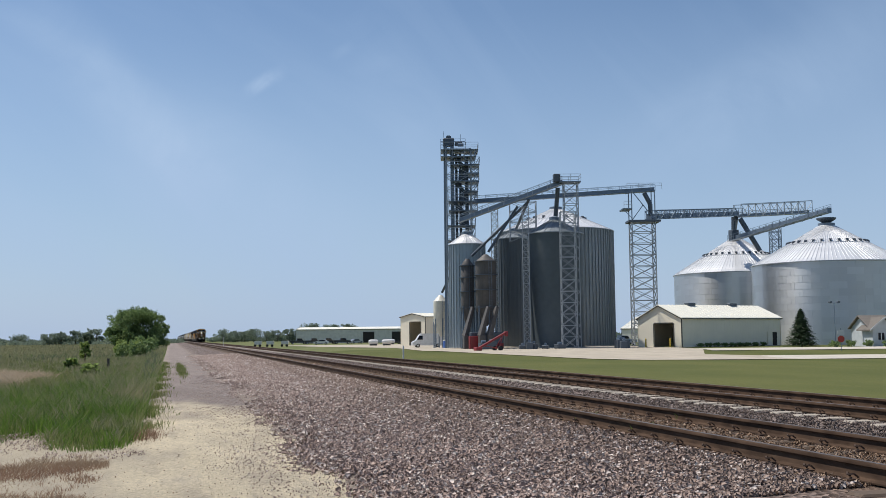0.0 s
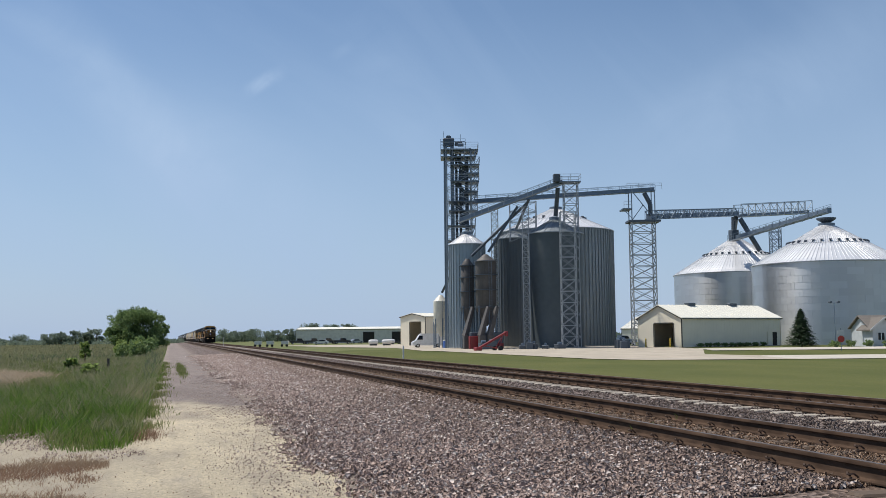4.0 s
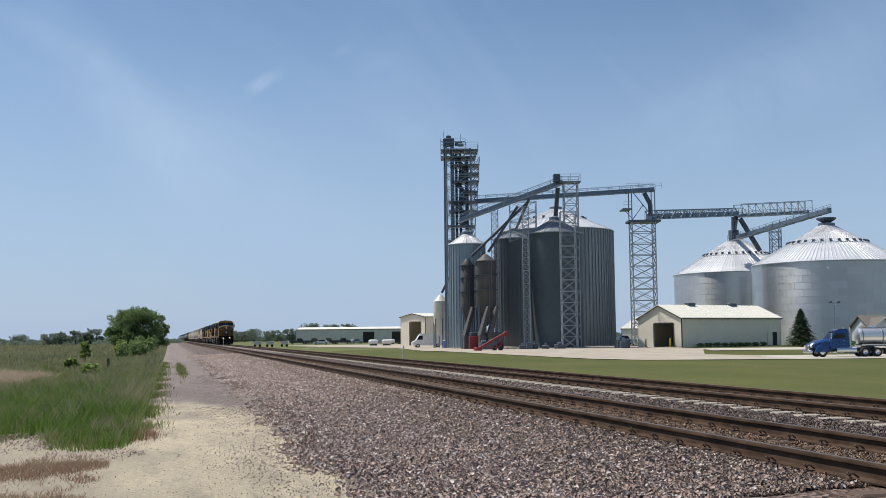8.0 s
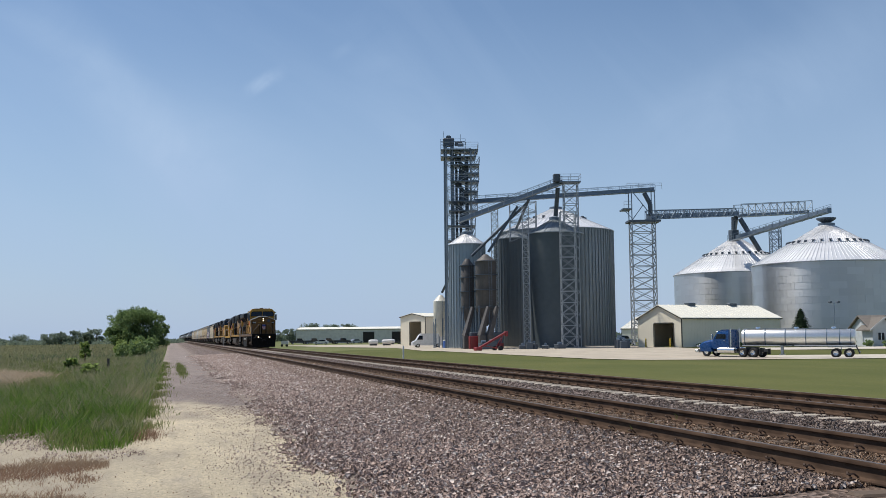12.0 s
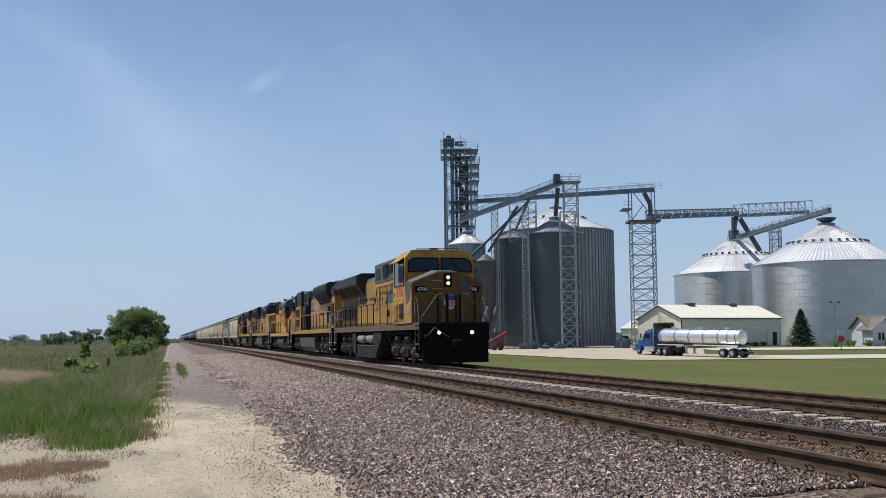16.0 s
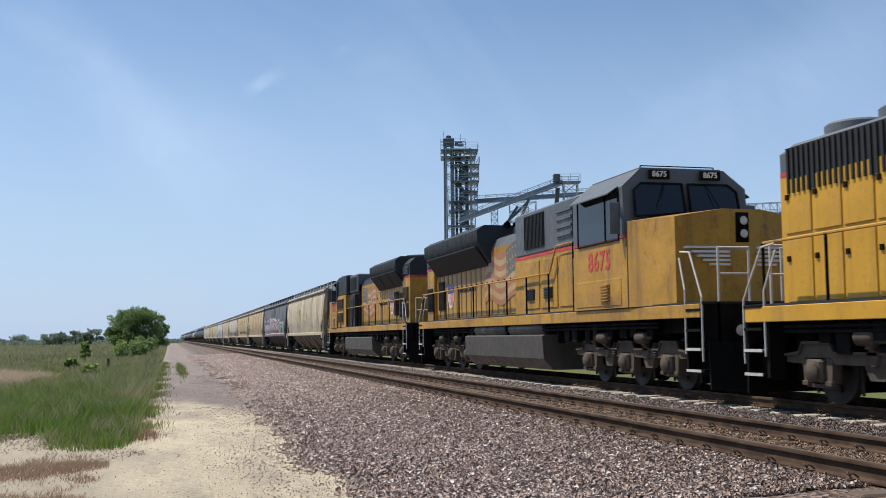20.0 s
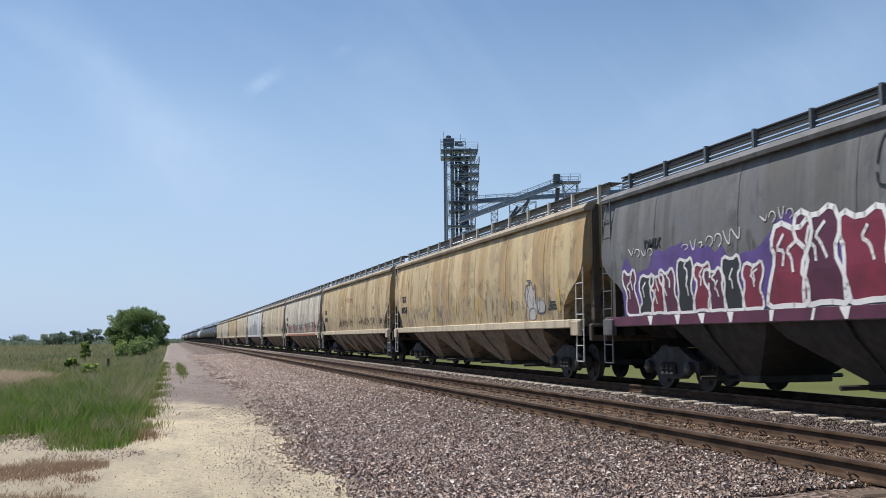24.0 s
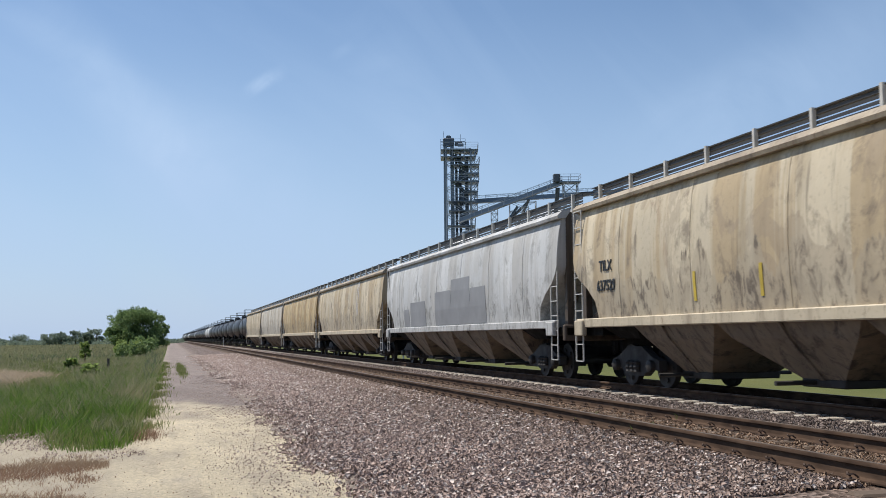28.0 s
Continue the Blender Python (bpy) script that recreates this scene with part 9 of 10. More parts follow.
def scrawl(t, y0, y1, z0, z1, n, mat, seed, w=0.045):
    """Loose marks of a spray can: crooked strokes and open loops of uneven size."""
    rr = random.Random(seed)
    step = (y1 - y0) / n
    for i in range(n):
        a = y0 + step * i
        lo = z0 + (z1 - z0) * 0.35 * rr.random()
        hi = z1 - (z1 - z0) * 0.35 * rr.random()
        k = rr.randrange(3)
        if k == 0:
            pts = [(a + step * 0.7 * rr.random(), lo + (hi - lo) * rr.random()) for _ in range(5)]
        elif k == 1:
            pts = [(a + step * (0.4 + (0.32 + 0.05 * q) * math.cos(q * 0.9)), (lo + hi) / 2 + (hi - lo) * 0.45 * math.sin(q * 0.9)) for q in range(6)]
        else:
            pts = [(a, hi), (a + step * 0.3 * rr.random(), lo), (a + step * 0.5, (lo + hi) / 2), (a + step * (0.5 + 0.4 * rr.random()), hi)]
        side_stroke(t, rounded(pts, 2, False), w, mat, 0.015, "graffiti_line")


def car_marks(t, mark, number, z=2.35, y=2.65):
    """Reporting letters and number near each end, with small data panels as bars."""
    for s in (-1, 1):
        for yy in ((y if s < 0 else CAR_L - y),):
            for text, zz, size in ((mark, z + 0.32, 0.34), (number, z - 0.12, 0.34)):
                x = side_x(zz) + 0.012
                flat_text(t, s, x, yy + 0.35 * (1 if s < 0 else -1), zz, text, size, "paint_black")
    for yy, zz, w, h in ((2.4, 1.88, 0.5, 0.05), (2.4, 1.80, 0.6, 0.05), (2.45, 1.96, 0.4, 0.05), (4.3, 2.5, 0.32, 0.02), (4.3, 2.62, 0.32, 0.02), (4.3, 2.56, 0.22, 0.02)):
        side_patch(t, [(yy, zz), (yy + w, zz), (yy + w, zz + h), (yy, zz + h)], "paint_black", 0.012, "data_bar")


def yellow_marks(t, ys):
    for y in ys:
        side_patch(t, [(y, 1.75), (y + 0.10, 1.75), (y + 0.10, 2.3), (y, 2.3)], "paint_yellow", 0.012, "reflector_strip")


HOPPER_FROM = 115.8
cars = []


def add_car(t):
    TRAIN.append((t, HOPPER_FROM + len(cars) * CAR_L, CAR_L, False))
    cars.append(t)
    return t


t = add_car(hopper_car("stained cream covered hopper car with faint orange paint", "hop_cream"))
scrawl(t, 12.5, 14.5, 2.6, 3.4, 2, "paint_yellow", 3, 0.08)
t = add_car(hopper_car("dark grey covered hopper car covered in bright graffiti", "hop_grey", "gray", None, "bay_dark"))
rg = random.Random(8)
top = [(1.9 + 19.2 * k / 76, 2.62 + 0.22 * math.sin(k * 0.41) + 0.30 * rg.random() ** 2) for k in range(77)]
side_patch(t, [[(ya, 1.54), (yb, 1.54), (yb, zb), (ya, za)] for (ya, za), (yb, zb) in zip(top, top[1:])], "paint_purple", 0.006, "graffiti_cloud")
letter_blocks(t, 15.6, 20.9, 1.54, 2.6, 9, ["paint_maroon", "paint_black", "paint_wine"], "paint_white", 4, 0.055)
letter_blocks(t, 6.0, 15.4, 1.54, 3.1, 9, ["paint_maroon", "paint_wine"], "paint_white", 11, 0.085)
letter_blocks(t, 2.2, 5.8, 1.54, 2.7, 3, ["paint_green", "paint_black"], "paint_white", 6, 0.055)
side_stroke(t, rounded([(12.6, 3.2), (12.5, 3.95), (11.9, 4.0), (11.95, 3.2), (12.3, 3.1)], 2), 0.045, "paint_black")
side_stroke(t, rounded([(11.6, 3.95), (11.6, 3.15), (11.1, 3.15), (11.1, 3.98), (10.8, 3.9), (10.75, 3.2)], 2, False), 0.045, "paint_black")
side_stroke(t, rounded([(10.3, 3.2), (10.2, 3.95), (9.7, 3.95), (9.7, 3.2)], 2), 0.045, "paint_black")
scrawl(t, 16.2, 18.4, 2.62, 2.95, 7, "paint_white", 15, 0.02)
scrawl(t, 14.6, 15.6, 2.9, 3.15, 4, "paint_white", 16, 0.02)
scrawl(t, 19.6, 20.8, 2.7, 2.95, 4, "paint_white", 18, 0.016)
for s in (-1, 1):
    part("graffiti_fill", side_box(s, 1.60, 1.628, 0.9, CAR_L - 0.9, 1.325, 1.515), M["paint_wine"], t)
    for k in range(17):
        y = 2.0 + 1.1 * k + 0.4 * rg.random()
        part("graffiti_line", Geo().prism([(y, 1.33), (y + 0.07, 1.33), (y + 0.2 * rg.random(), 1.51), (y - 0.07, 1.51)], "x", *lohi(s * 1.60, s * 1.632)), M["paint_white"], t)
flat_text(t, -1, side_x(2.95) + 0.012, CAR_L - 3.2, 2.95, "DMIX", 0.3, "paint_black")
t = add_car(hopper_car("heavily stained tan covered hopper car", "hop_tan"))
car_marks(t, "TILX", "642520", 2.35, CAR_L - 2.9)
scrawl(t, 3.6, 6.4, 1.7, 2.3, 6, "paint_grey", 21, 0.016)
scrawl(t, 15.8, 18.2, 1.75, 2.3, 6, "paint_grey", 22, 0.014)
yellow_marks(t, (2.1, 6.0, 9.4, 12.0, 15.2))
side_patch(t, rounded([(4.55, 1.56), (3.95, 1.56), (3.85, 1.95), (4.05, 2.3), (4.3, 2.55), (4.45, 2.3), (4.6, 2.5), (4.75, 2.2), (4.6, 1.9)], 2), "paint_haze", 0.010, "graffiti_fill")
side_patch(t, rounded([(3.8, 1.75), (3.2, 1.72), (3.2, 2.05), (3.8, 2.1)], 1), "paint_haze", 0.010, "graffiti_fill")
for run in ([(4.55, 1.9), (4.8, 2.25), (4.6, 2.6), (4.45, 2.2), (4.3, 2.75), (4.1, 2.3), (3.9, 2.6), (3.95, 2.0)], [(4.5, 1.56), (4.5, 1.85), (3.95, 1.9), (4.0, 1.56)], [(3.8, 1.75), (3.2, 1.72), (3.2, 2.05), (3.8, 2.1), (3.8, 1.75)]):
    side_stroke(t, rounded(run, 2, False), 0.025, "paint_slate", 0.016, "graffiti_outline")
t = add_car(hopper_car("stained tan covered hopper car with black scrawled graffiti", "hop_tan"))
car_marks(t, "TILX", "641923", 2.35, CAR_L - 2.9)
scrawl(t, 4.2, 9.0, 1.64, 2.15, 16, "paint_black", 31, 0.016)
scrawl(t, 10.5, 15.2, 1.66, 2.15, 16, "paint_black", 32, 0.016)
side_stroke(t, [(14.0 + 0.45 * math.cos(a * 0.5236), 3.15 + 0.42 * math.sin(a * 0.5236)) for a in range(13)], 0.10, "paint_faint")
scrawl(t, 10.4, 13.2, 2.9, 3.4, 5, "paint_blush", 33, 0.04)
yellow_marks(t, (13.6, 8.0))
t = add_car(hopper_car("pale grey stained covered hopper car with red graffiti", "hop_pale"))
car_marks(t, "ITFX", "650152", 2.35, CAR_L - 2.9)
letter_blocks(t, 3.0, 19.6, 1.54, 2.25, 13, ["paint_rustred", "hop_pale", "paint_grey"], "paint_black", 17, 0.035)
for s in (-1, 1):
    part("graffiti_fill", side_box(s, 1.60, 1.628, 2.8, 20.2, 1.33, 1.44), M["paint_rustred"], t)
t = add_car(hopper_car("stained cream covered hopper car", "hop_cream"))
car_marks(t, "TILX", "637529", 2.35, CAR_L - 2.9)
yellow_marks(t, (16.1, 13.8, 6.0))
scrawl(t, 5.0, 7.5, 1.8, 2.5, 2, "paint_grey", 41, 0.04)
t = add_car(hopper_car("white covered hopper car with grey painted-over blocks", "hop_white"))
for a, b, za, zb in ((6.8, 8.6, 1.55, 2.7), (8.6, 11.0, 1.55, 3.1), (11.0, 13.3, 1.55, 2.75), (14.8, 17.4, 1.55, 2.5), (17.6, 18.6, 1.55, 2.25)):
    side_patch(t, [(a, za), (b, za), (b, (za + zb) / 2), (b - 0.05, zb), (a + 0.05, zb), (a, (za + zb) / 2)], "paint_grey", 0.010, "grey_block")
for i, (lab, m) in enumerate((("stained cream covered hopper car", "hop_cream"), ("stained tan covered hopper car", "hop_tan"), ("stained pale grey covered hopper car", "hop_pale"), ("stained cream covered hopper car", "hop_cream"))):
    t = add_car(hopper_car(lab, m))
    if i == 0:
        side_stroke(t, [(7.2 + 0.25 * math.cos(a * 0.5236), 3.2 + 0.9 * math.sin(a * 0.5236)) for a in range(13)], 0.05, "paint_white")

TANK_L = 17.6


def tank_car(label, mat):
    t = thing("tank_car", label, "freight car", None, "tank cars")
    r, z = 1.50, 2.72
    prof = [(0.0, 0.75), (0.7, 0.85), (1.2, 1.15), (r, 1.7), (r, TANK_L - 1.7), (1.2, TANK_L - 1.15), (0.7, TANK_L - 0.85), (0.0, TANK_L - 0.75)]
    part("tank", Geo().lathe(prof, 32, (0, 0, z), "y"), M[mat], t)
    part("dome", Geo().lathe([(0.0, 4.62), (0.45, 4.6), (0.5, 4.15)], 16, (0, TANK_L / 2, 0)), M[mat], t)
    part("platform", Geo().box(-1.2, 1.2, TANK_L / 2 - 1.3, TANK_L / 2 + 1.3, 4.1, 4.16), M["grate"], t)
    part("railing", railing(Geo(), [(-1.2, TANK_L / 2 - 1.3, 4.16), (1.2, TANK_L / 2 - 1.3, 4.16), (1.2, TANK_L / 2 + 1.3, 4.16), (-1.2, TANK_L / 2 + 1.3, 4.16)], 0.9, 0.025, 1.2, True), M["grate"], t, "", 0)
    part("frame", Geo().box(-1.4, 1.4, 0.4, 3.2, 1.05, 1.25).box(-1.4, 1.4, TANK_L - 3.2, TANK_L - 0.4, 1.05, 1.25).box(-0.3, 0.3, 0.4, TANK_L - 0.4, 0.95, 1.3), M["black"], t)
    for s in (-1, 1):
        ladder(t, s, 1.5, TANK_L / 2 - 0.25, TANK_L / 2 + 0.25, 0.6, 4.1, "grate")
        part("saddle", Geo().box(*lohi(s * 0.5, s * 1.2), 2.3, 2.9, 1.2, 1.9).box(*lohi(s * 0.5, s * 1.2), TANK_L - 2.9, TANK_L - 2.3, 1.2, 1.9), M["black"], t)
    for y in (2.4, TANK_L - 2.4):
        b = new("bogie", CAR_BOGIE)
        b.parent = t
        b.matrix_basis = pose(0, y, 0)
        for e in (-0.89, 0.89):
            w = new("wheelset", WS_CAR)
            w.parent = b
            w.matrix_basis = pose(0, e, 0.46)
    return t


TANK_FROM = HOPPER_FROM + len(cars) * CAR_L
tanks = [tank_car("black tank car with a top platform", "tank_black"), tank_car("pale tank car with a top platform", "tank_white")]
rr = random.Random(2)
used = [False, False]
for i in range(44):
    k = 1 if (i > 5 and rr.random() < 0.3) else 0
    if not used[k]:
        used[k], t = True, tanks[k]
    else:
        t = copy_thing(tanks[k], pose(0, 0, 0))
    TRAIN.append((t, TANK_FROM + i * TANK_L, TANK_L, False))



# ---- plants ----
def blade_field(name, label, mat, x, y, h, lean, width, z=None):
    """Many bent blades in one mesh."""
    n = len(x)
    z = ground_z(x, y) if z is None else z
    a = rng.random(n) * 2 * math.pi
    ca, sa = np.cos(a), np.sin(a)
    b = rng.random(n) * 2 * math.pi
    lx, ly = np.cos(b) * lean * h, np.sin(b) * lean * h
    w = width * (0.6 + 0.8 * rng.random(n))
    p0 = np.stack([x - ca * w, y - sa * w, z - 0.02], 1)
    p1 = np.stack([x + ca * w, y + sa * w, z - 0.02], 1)
    m0 = np.stack([x - ca * w * 0.7 + lx * 0.35, y - sa * w * 0.7 + ly * 0.35, z + h * 0.6], 1)
    m1 = np.stack([x + ca * w * 0.7 + lx * 0.35, y + sa * w * 0.7 + ly * 0.35, z + h * 0.6], 1)
    tp = np.stack([x + lx, y + ly, z + h], 1)
    v = np.stack([p0, p1, m1, m0, tp], 1).reshape(-1, 3)
    k = np.arange(n)[:, None] * 5
    f = np.concatenate([k + np.array([[0, 1, 2]]), k + np.array([[0, 2, 3]]), k + np.array([[3, 2, 4]])], 0)
    return tagged(new(name, raw_mesh(name, v, f, mat)), label, "grass", kind="stuff")


def verge(n, ylo, yhi, xfar, power=1.0):
    """Places in the left-hand field, beyond the gravel's edge."""
    y = ylo * (yhi / ylo) ** rng.random(n)
    edge = np.array([road_left(max(v, 18.6)) for v in y])
    x = edge - (xfar + 0.16 * y) * rng.random(n) ** power
    # the near edge of the field is ragged, and steps back where bare gravel lies
    edge_y = 15.6 + 2.7 * ease(-x, 1.55, 2.0) + 1.6 * ease(x, -0.75, -0.3) + 0.35 * np.sin(x * 3.1 + 1) + 0.2 * np.sin(x * 7.3)
    keep = y > edge_y + 0.35 * rng.normal(size=n)
    # nothing green stands in the lodged dry patch
    keep &= ((x + 7.6) / 2.3) ** 2 + ((y - 47.0) / 8.0) ** 2 + 0.4 * np.sin(x * 2.3 + y) + 0.25 * rng.normal(size=n) > 0.75
    return x[keep], y[keep]


def patchy(x, y, size, seed):
    """A wandering value between 0 and 1 over the plan, uneven at the size given."""
    r = np.random.default_rng(seed)
    v = np.zeros_like(x)
    for k in range(7):
        a, f, p = r.random() * 6.28, (0.6 + 1.5 * r.random()) / size, r.random() * 6.28
        v += np.sin((x * math.cos(a) + 0.55 * y * math.sin(a)) * f * 6.28 + p)
    return np.clip(0.5 + v / 6.0, 0, 1)


def field_of(name, label, mat, n, ylo, yhi, xfar, power, height, lean, width, patch, want):
    """Blades of one kind where its patches lie; height: (least, more); want: the span of the patch value it grows in."""
    x, y = verge(n, ylo, yhi, xfar, power)
    v = patchy(x, y, patch[0] * np.clip(y / 30, 0.8, 3), patch[1])
    k = rng.random(len(x)) < np.clip((v - want[0]) / (want[1] - want[0]), 0, 1)
    x, y, v = x[k], y[k], v[k]
    clump = 0.55 + 0.75 * patchy(x, y, 0.9, patch[1] + 50)
    h = (height[0] + height[1] * rng.random(len(x))) * clump * np.clip(0.42 + (y - 15.6) / 7, 0.42, 1.1)
    return blade_field(name, label, M[mat], x, y, h, lean, width * np.clip(y / 20, 1, 4.5))


field_of("tall_grass", "tall mixed green grass along the gravel track", "grass", 95000, 15.2, 120, 3.2, 1.1, (0.12, 0.22), 0.5, 0.006, (4.0, 1), (0.15, 0.55))
field_of("tall_grass", "bright green lush grass at the field's near edge", "grass_bright", 60000, 15.2, 34, 3.6, 0.9, (0.14, 0.30), 0.55, 0.007, (3.0, 2), (-0.1, 0.5))
field_of("tall_grass", "lush green patches further along the verge", "grass_bright", 34000, 28, 130, 3.0, 1.0, (0.15, 0.25), 0.5, 0.006, (4.5, 3), (0.45, 0.7))
field_of("tall_grass", "pale seeding grass over the verge", "grass_seed", 90000, 21, 130, 3.0, 1.0, (0.20, 0.24), 0.5, 0.0042, (5.0, 4), (0.22, 0.55))
field_of("tall_grass", "short green growth along the gravel's edge", "grass_bright", 16000, 20, 150, 0.35, 1.0, (0.10, 0.16), 0.6, 0.007, (3.0, 5), (0.0, 0.6))
field_of("weeds", "grey-green leafy weeds standing in the field", "weed_grey", 26000, 24, 110, 5.5, 0.8, (0.22, 0.34), 0.35, 0.011, (3.2, 6), (0.55, 0.72))
field_of("dry_grass", "dry tan stalks through the field", "grass_dry", 26000, 24, 130, 4.5, 0.9, (0.22, 0.30), 0.6, 0.004, (3.5, 7), (0.5, 0.8))
x, y = verge(26000, 60, 420, 10.0, 0.8)
blade_field("tall_grass", "rough grass further out in the field", M["grass_seed"], x, y, 0.22 + 0.3 * rng.random(len(x)), 0.4, 0.05 * np.clip(y / 80, 0.6, 3))
# separate tufts with dark feet between them
cx, cy = verge(1500, 16.0, 75, 3.0, 0.9)
for mat, lab, frac, hh in (("grass_bright", "lush green tufts standing in the verge", 0.0, 0.34), ("grass", "olive grass tufts standing in the verge", 0.4, 0.40), ("grass_seed", "pale seeding grass tufts standing in the verge", 0.7, 0.46)):
    sel = (np.arange(len(cx)) / len(cx) >= frac) & (np.arange(len(cx)) / len(cx) < frac + 0.4)
    k = 34
    bx = np.repeat(cx[sel], k) + rng.normal(size=int(sel.sum()) * k) * 0.10
    by = np.repeat(cy[sel], k) + rng.normal(size=int(sel.sum()) * k) * 0.14
    tall = np.repeat(hh * (0.6 + 0.7 * rng.random(int(sel.sum()))), k) * (0.5 + 0.6 * rng.random(len(bx))) * np.clip(0.4 + (by - 15.6) / 8, 0.4, 1.0)
    blade_field("grass_tufts", lab, M[mat], bx, by, tall, 0.7, 0.007 * np.clip(by / 20, 1, 3))
# a dry tan patch of lodged stalks out in the field
n = 16000
x, y = -11.0 + 6.5 * rng.random(n), 37 + 20 * rng.random(n)
keep = ((x + 7.6) / 2.5) ** 2 + ((y - 47.0) / 8.6) ** 2 + 0.5 * np.sin(x * 2.3 + y) < 0.8
blade_field("dry_grass", "dry tan patch out in the green field", M["straw"], x[keep], y[keep], 0.34 + 0.26 * rng.random(int(keep.sum())), 1.1, 0.015)
n = 7000
y = 15.5 * (70 / 15.5) ** rng.random(n)
x = np.array([road_left(v) for v in y]) + 0.05 + np.abs(rng.normal(size=n)) * 0.22
keep = np.sin(y * 2.7) + np.sin(y * 1.1 + 1) + 0.8 * rng.normal(size=n) > 0.1
blade_field("grass_fringe", "ragged short grass creeping onto the gravel", M["grass"], x[keep], y[keep], 0.03 + 0.10 * rng.random(int(keep.sum())), 0.7, 0.006 * np.clip(y[keep] / 20, 1, 3), np.full(int(keep.sum()), 0.0))
# two bands of dead grass lying on the gravel, and a little between them and the field
n = 48000
x, y = -4.2 + 3.5 * rng.random(n) ** 0.8, 9.2 + 5.4 * rng.random(n)
band = np.maximum(np.exp(-((y - 13.3) / 1.0) ** 2), np.exp(-((y - 10.2) / 0.9) ** 2))
keep = (band + 0.55 * (patchy(x, y, 0.7, 21) - 0.5) + 0.25 * rng.normal(size=n) > 0.52) & (x < -0.72 - 0.25 * np.sin(y * 4.1) - 0.3 * rng.random(n))
blade_field("dry_grass", "patch of dead reddish brown grass on the gravel", M["grass_brown"], x[keep], y[keep], 0.025 + 0.075 * rng.random(int(keep.sum())), 0.9, 0.0042)
n = 350
x, y = -0.35 + 0.12 * rng.normal(size=n), 17.0 + 0.5 * rng.normal(size=n)
blade_field("dry_grass", "brown tuft at the corner of the green verge", M["grass_brown"], x, y, 0.05 + 0.12 * rng.random(n), 0.7, 0.005)
n = 2000
x, y = 0.52 + 0.10 * rng.normal(size=n), 54 + 5.5 * rng.normal(size=n)
blade_field("grass_strip", "thin grass strip along the middle of the track", M["grass"], x, y, 0.04 + 0.07 * rng.random(n), 0.6, 0.010, np.full(n, 0.02))
# grey broken stone lying bare before the field
n = 9000
x, y = -4.6 + 4.3 * rng.random(n), 13.9 + 4.4 * rng.random(n)
keep = np.where(x < -1.6, np.abs(y - 16.6) < 1.5 + 0.3 * np.sin(x * 5), np.abs(y - 14.6) < 0.5 + 0.25 * np.sin(x * 6)) & (rng.random(n) < 0.25 + 0.75 * patchy(x, y, 0.8, 31))
scatter("gravel_stones", "grey broken stone lying bare before the field", np.stack([x[keep], y[keep], np.full(int(keep.sum()), 0.02)], 1), 0.007 + 0.017 * rng.random(int(keep.sum())) ** 2, M["stone"], coarse=True)
n = 2600
x, y = -3.2 + 5.2 * rng.random(n), 9.5 * (30 / 9.5) ** rng.random(n)
scatter("gravel_stones", "small brown stones strewn over the sandy track", np.stack([x, y, np.full(n, 0.032)], 1), 0.003 + 0.013 * rng.random(n) ** 3, M["stone_rust"], coarse=True)
n = 16000
x, y = 13.4 + 5.5 * rng.random(n), 20 * (340 / 20) ** rng.random(n)
keep = (y > 75) | (rng.random(n) < 0.18)
x, y = x[keep], y[keep]
blade_field("rough_grass", "rough grass on the embankment beyond the tracks", M["grass"], x, y, 0.15 + 0.25 * rng.random(len(x)), 0.5, 0.012 * np.clip(y / 30, 1, 5), None)
for px, py in ((6.08, 13.1), (7.6, 14.7), (6.15, 15.0)):
    n = 40
    blade_field("weed", "small green weed beside the rail", M["grass_bright"], px + 0.10 * rng.normal(size=n), py + 0.12 * rng.normal(size=n), 0.06 + 0.12 * rng.random(n), 0.8, 0.008, np.full(n, 0.18))


def leaf_cloud(n, blobs, size):
    """Leaf cards on and in a set of (x, y, z, rx, rz) lumps."""
    v, wts = [], np.array([b[3] * b[4] for b in blobs])
    which = rng.choice(len(blobs), n, p=wts / wts.sum())
    B = np.array(blobs)[which]
    d = rng.normal(size=(n, 3))
    d /= np.linalg.norm(d, axis=1)[:, None]
    rad = (0.45 + 0.55 * rng.random(n) + 0.35 * rng.random(n) ** 6)[:, None]
    c = B[:, :3] + d * rad * np.stack([B[:, 3], B[:, 3], B[:, 4]], 1)
    u = rng.normal(size=(n, 3))
    u /= np.linalg.norm(u, axis=1)[:, None]
    w = np.cross(u, rng.normal(size=(n, 3)))
    w /= np.linalg.norm(w, axis=1)[:, None]
    s = (size * (0.6 + 0.8 * rng.random(n)))[:, None]
    quad = np.stack([c - u * s, c + w * s * 0.55, c + u * s, c - w * s * 0.55], 1).reshape(-1, 3)
    return quad, np.arange(4 * n).reshape(-1, 4)


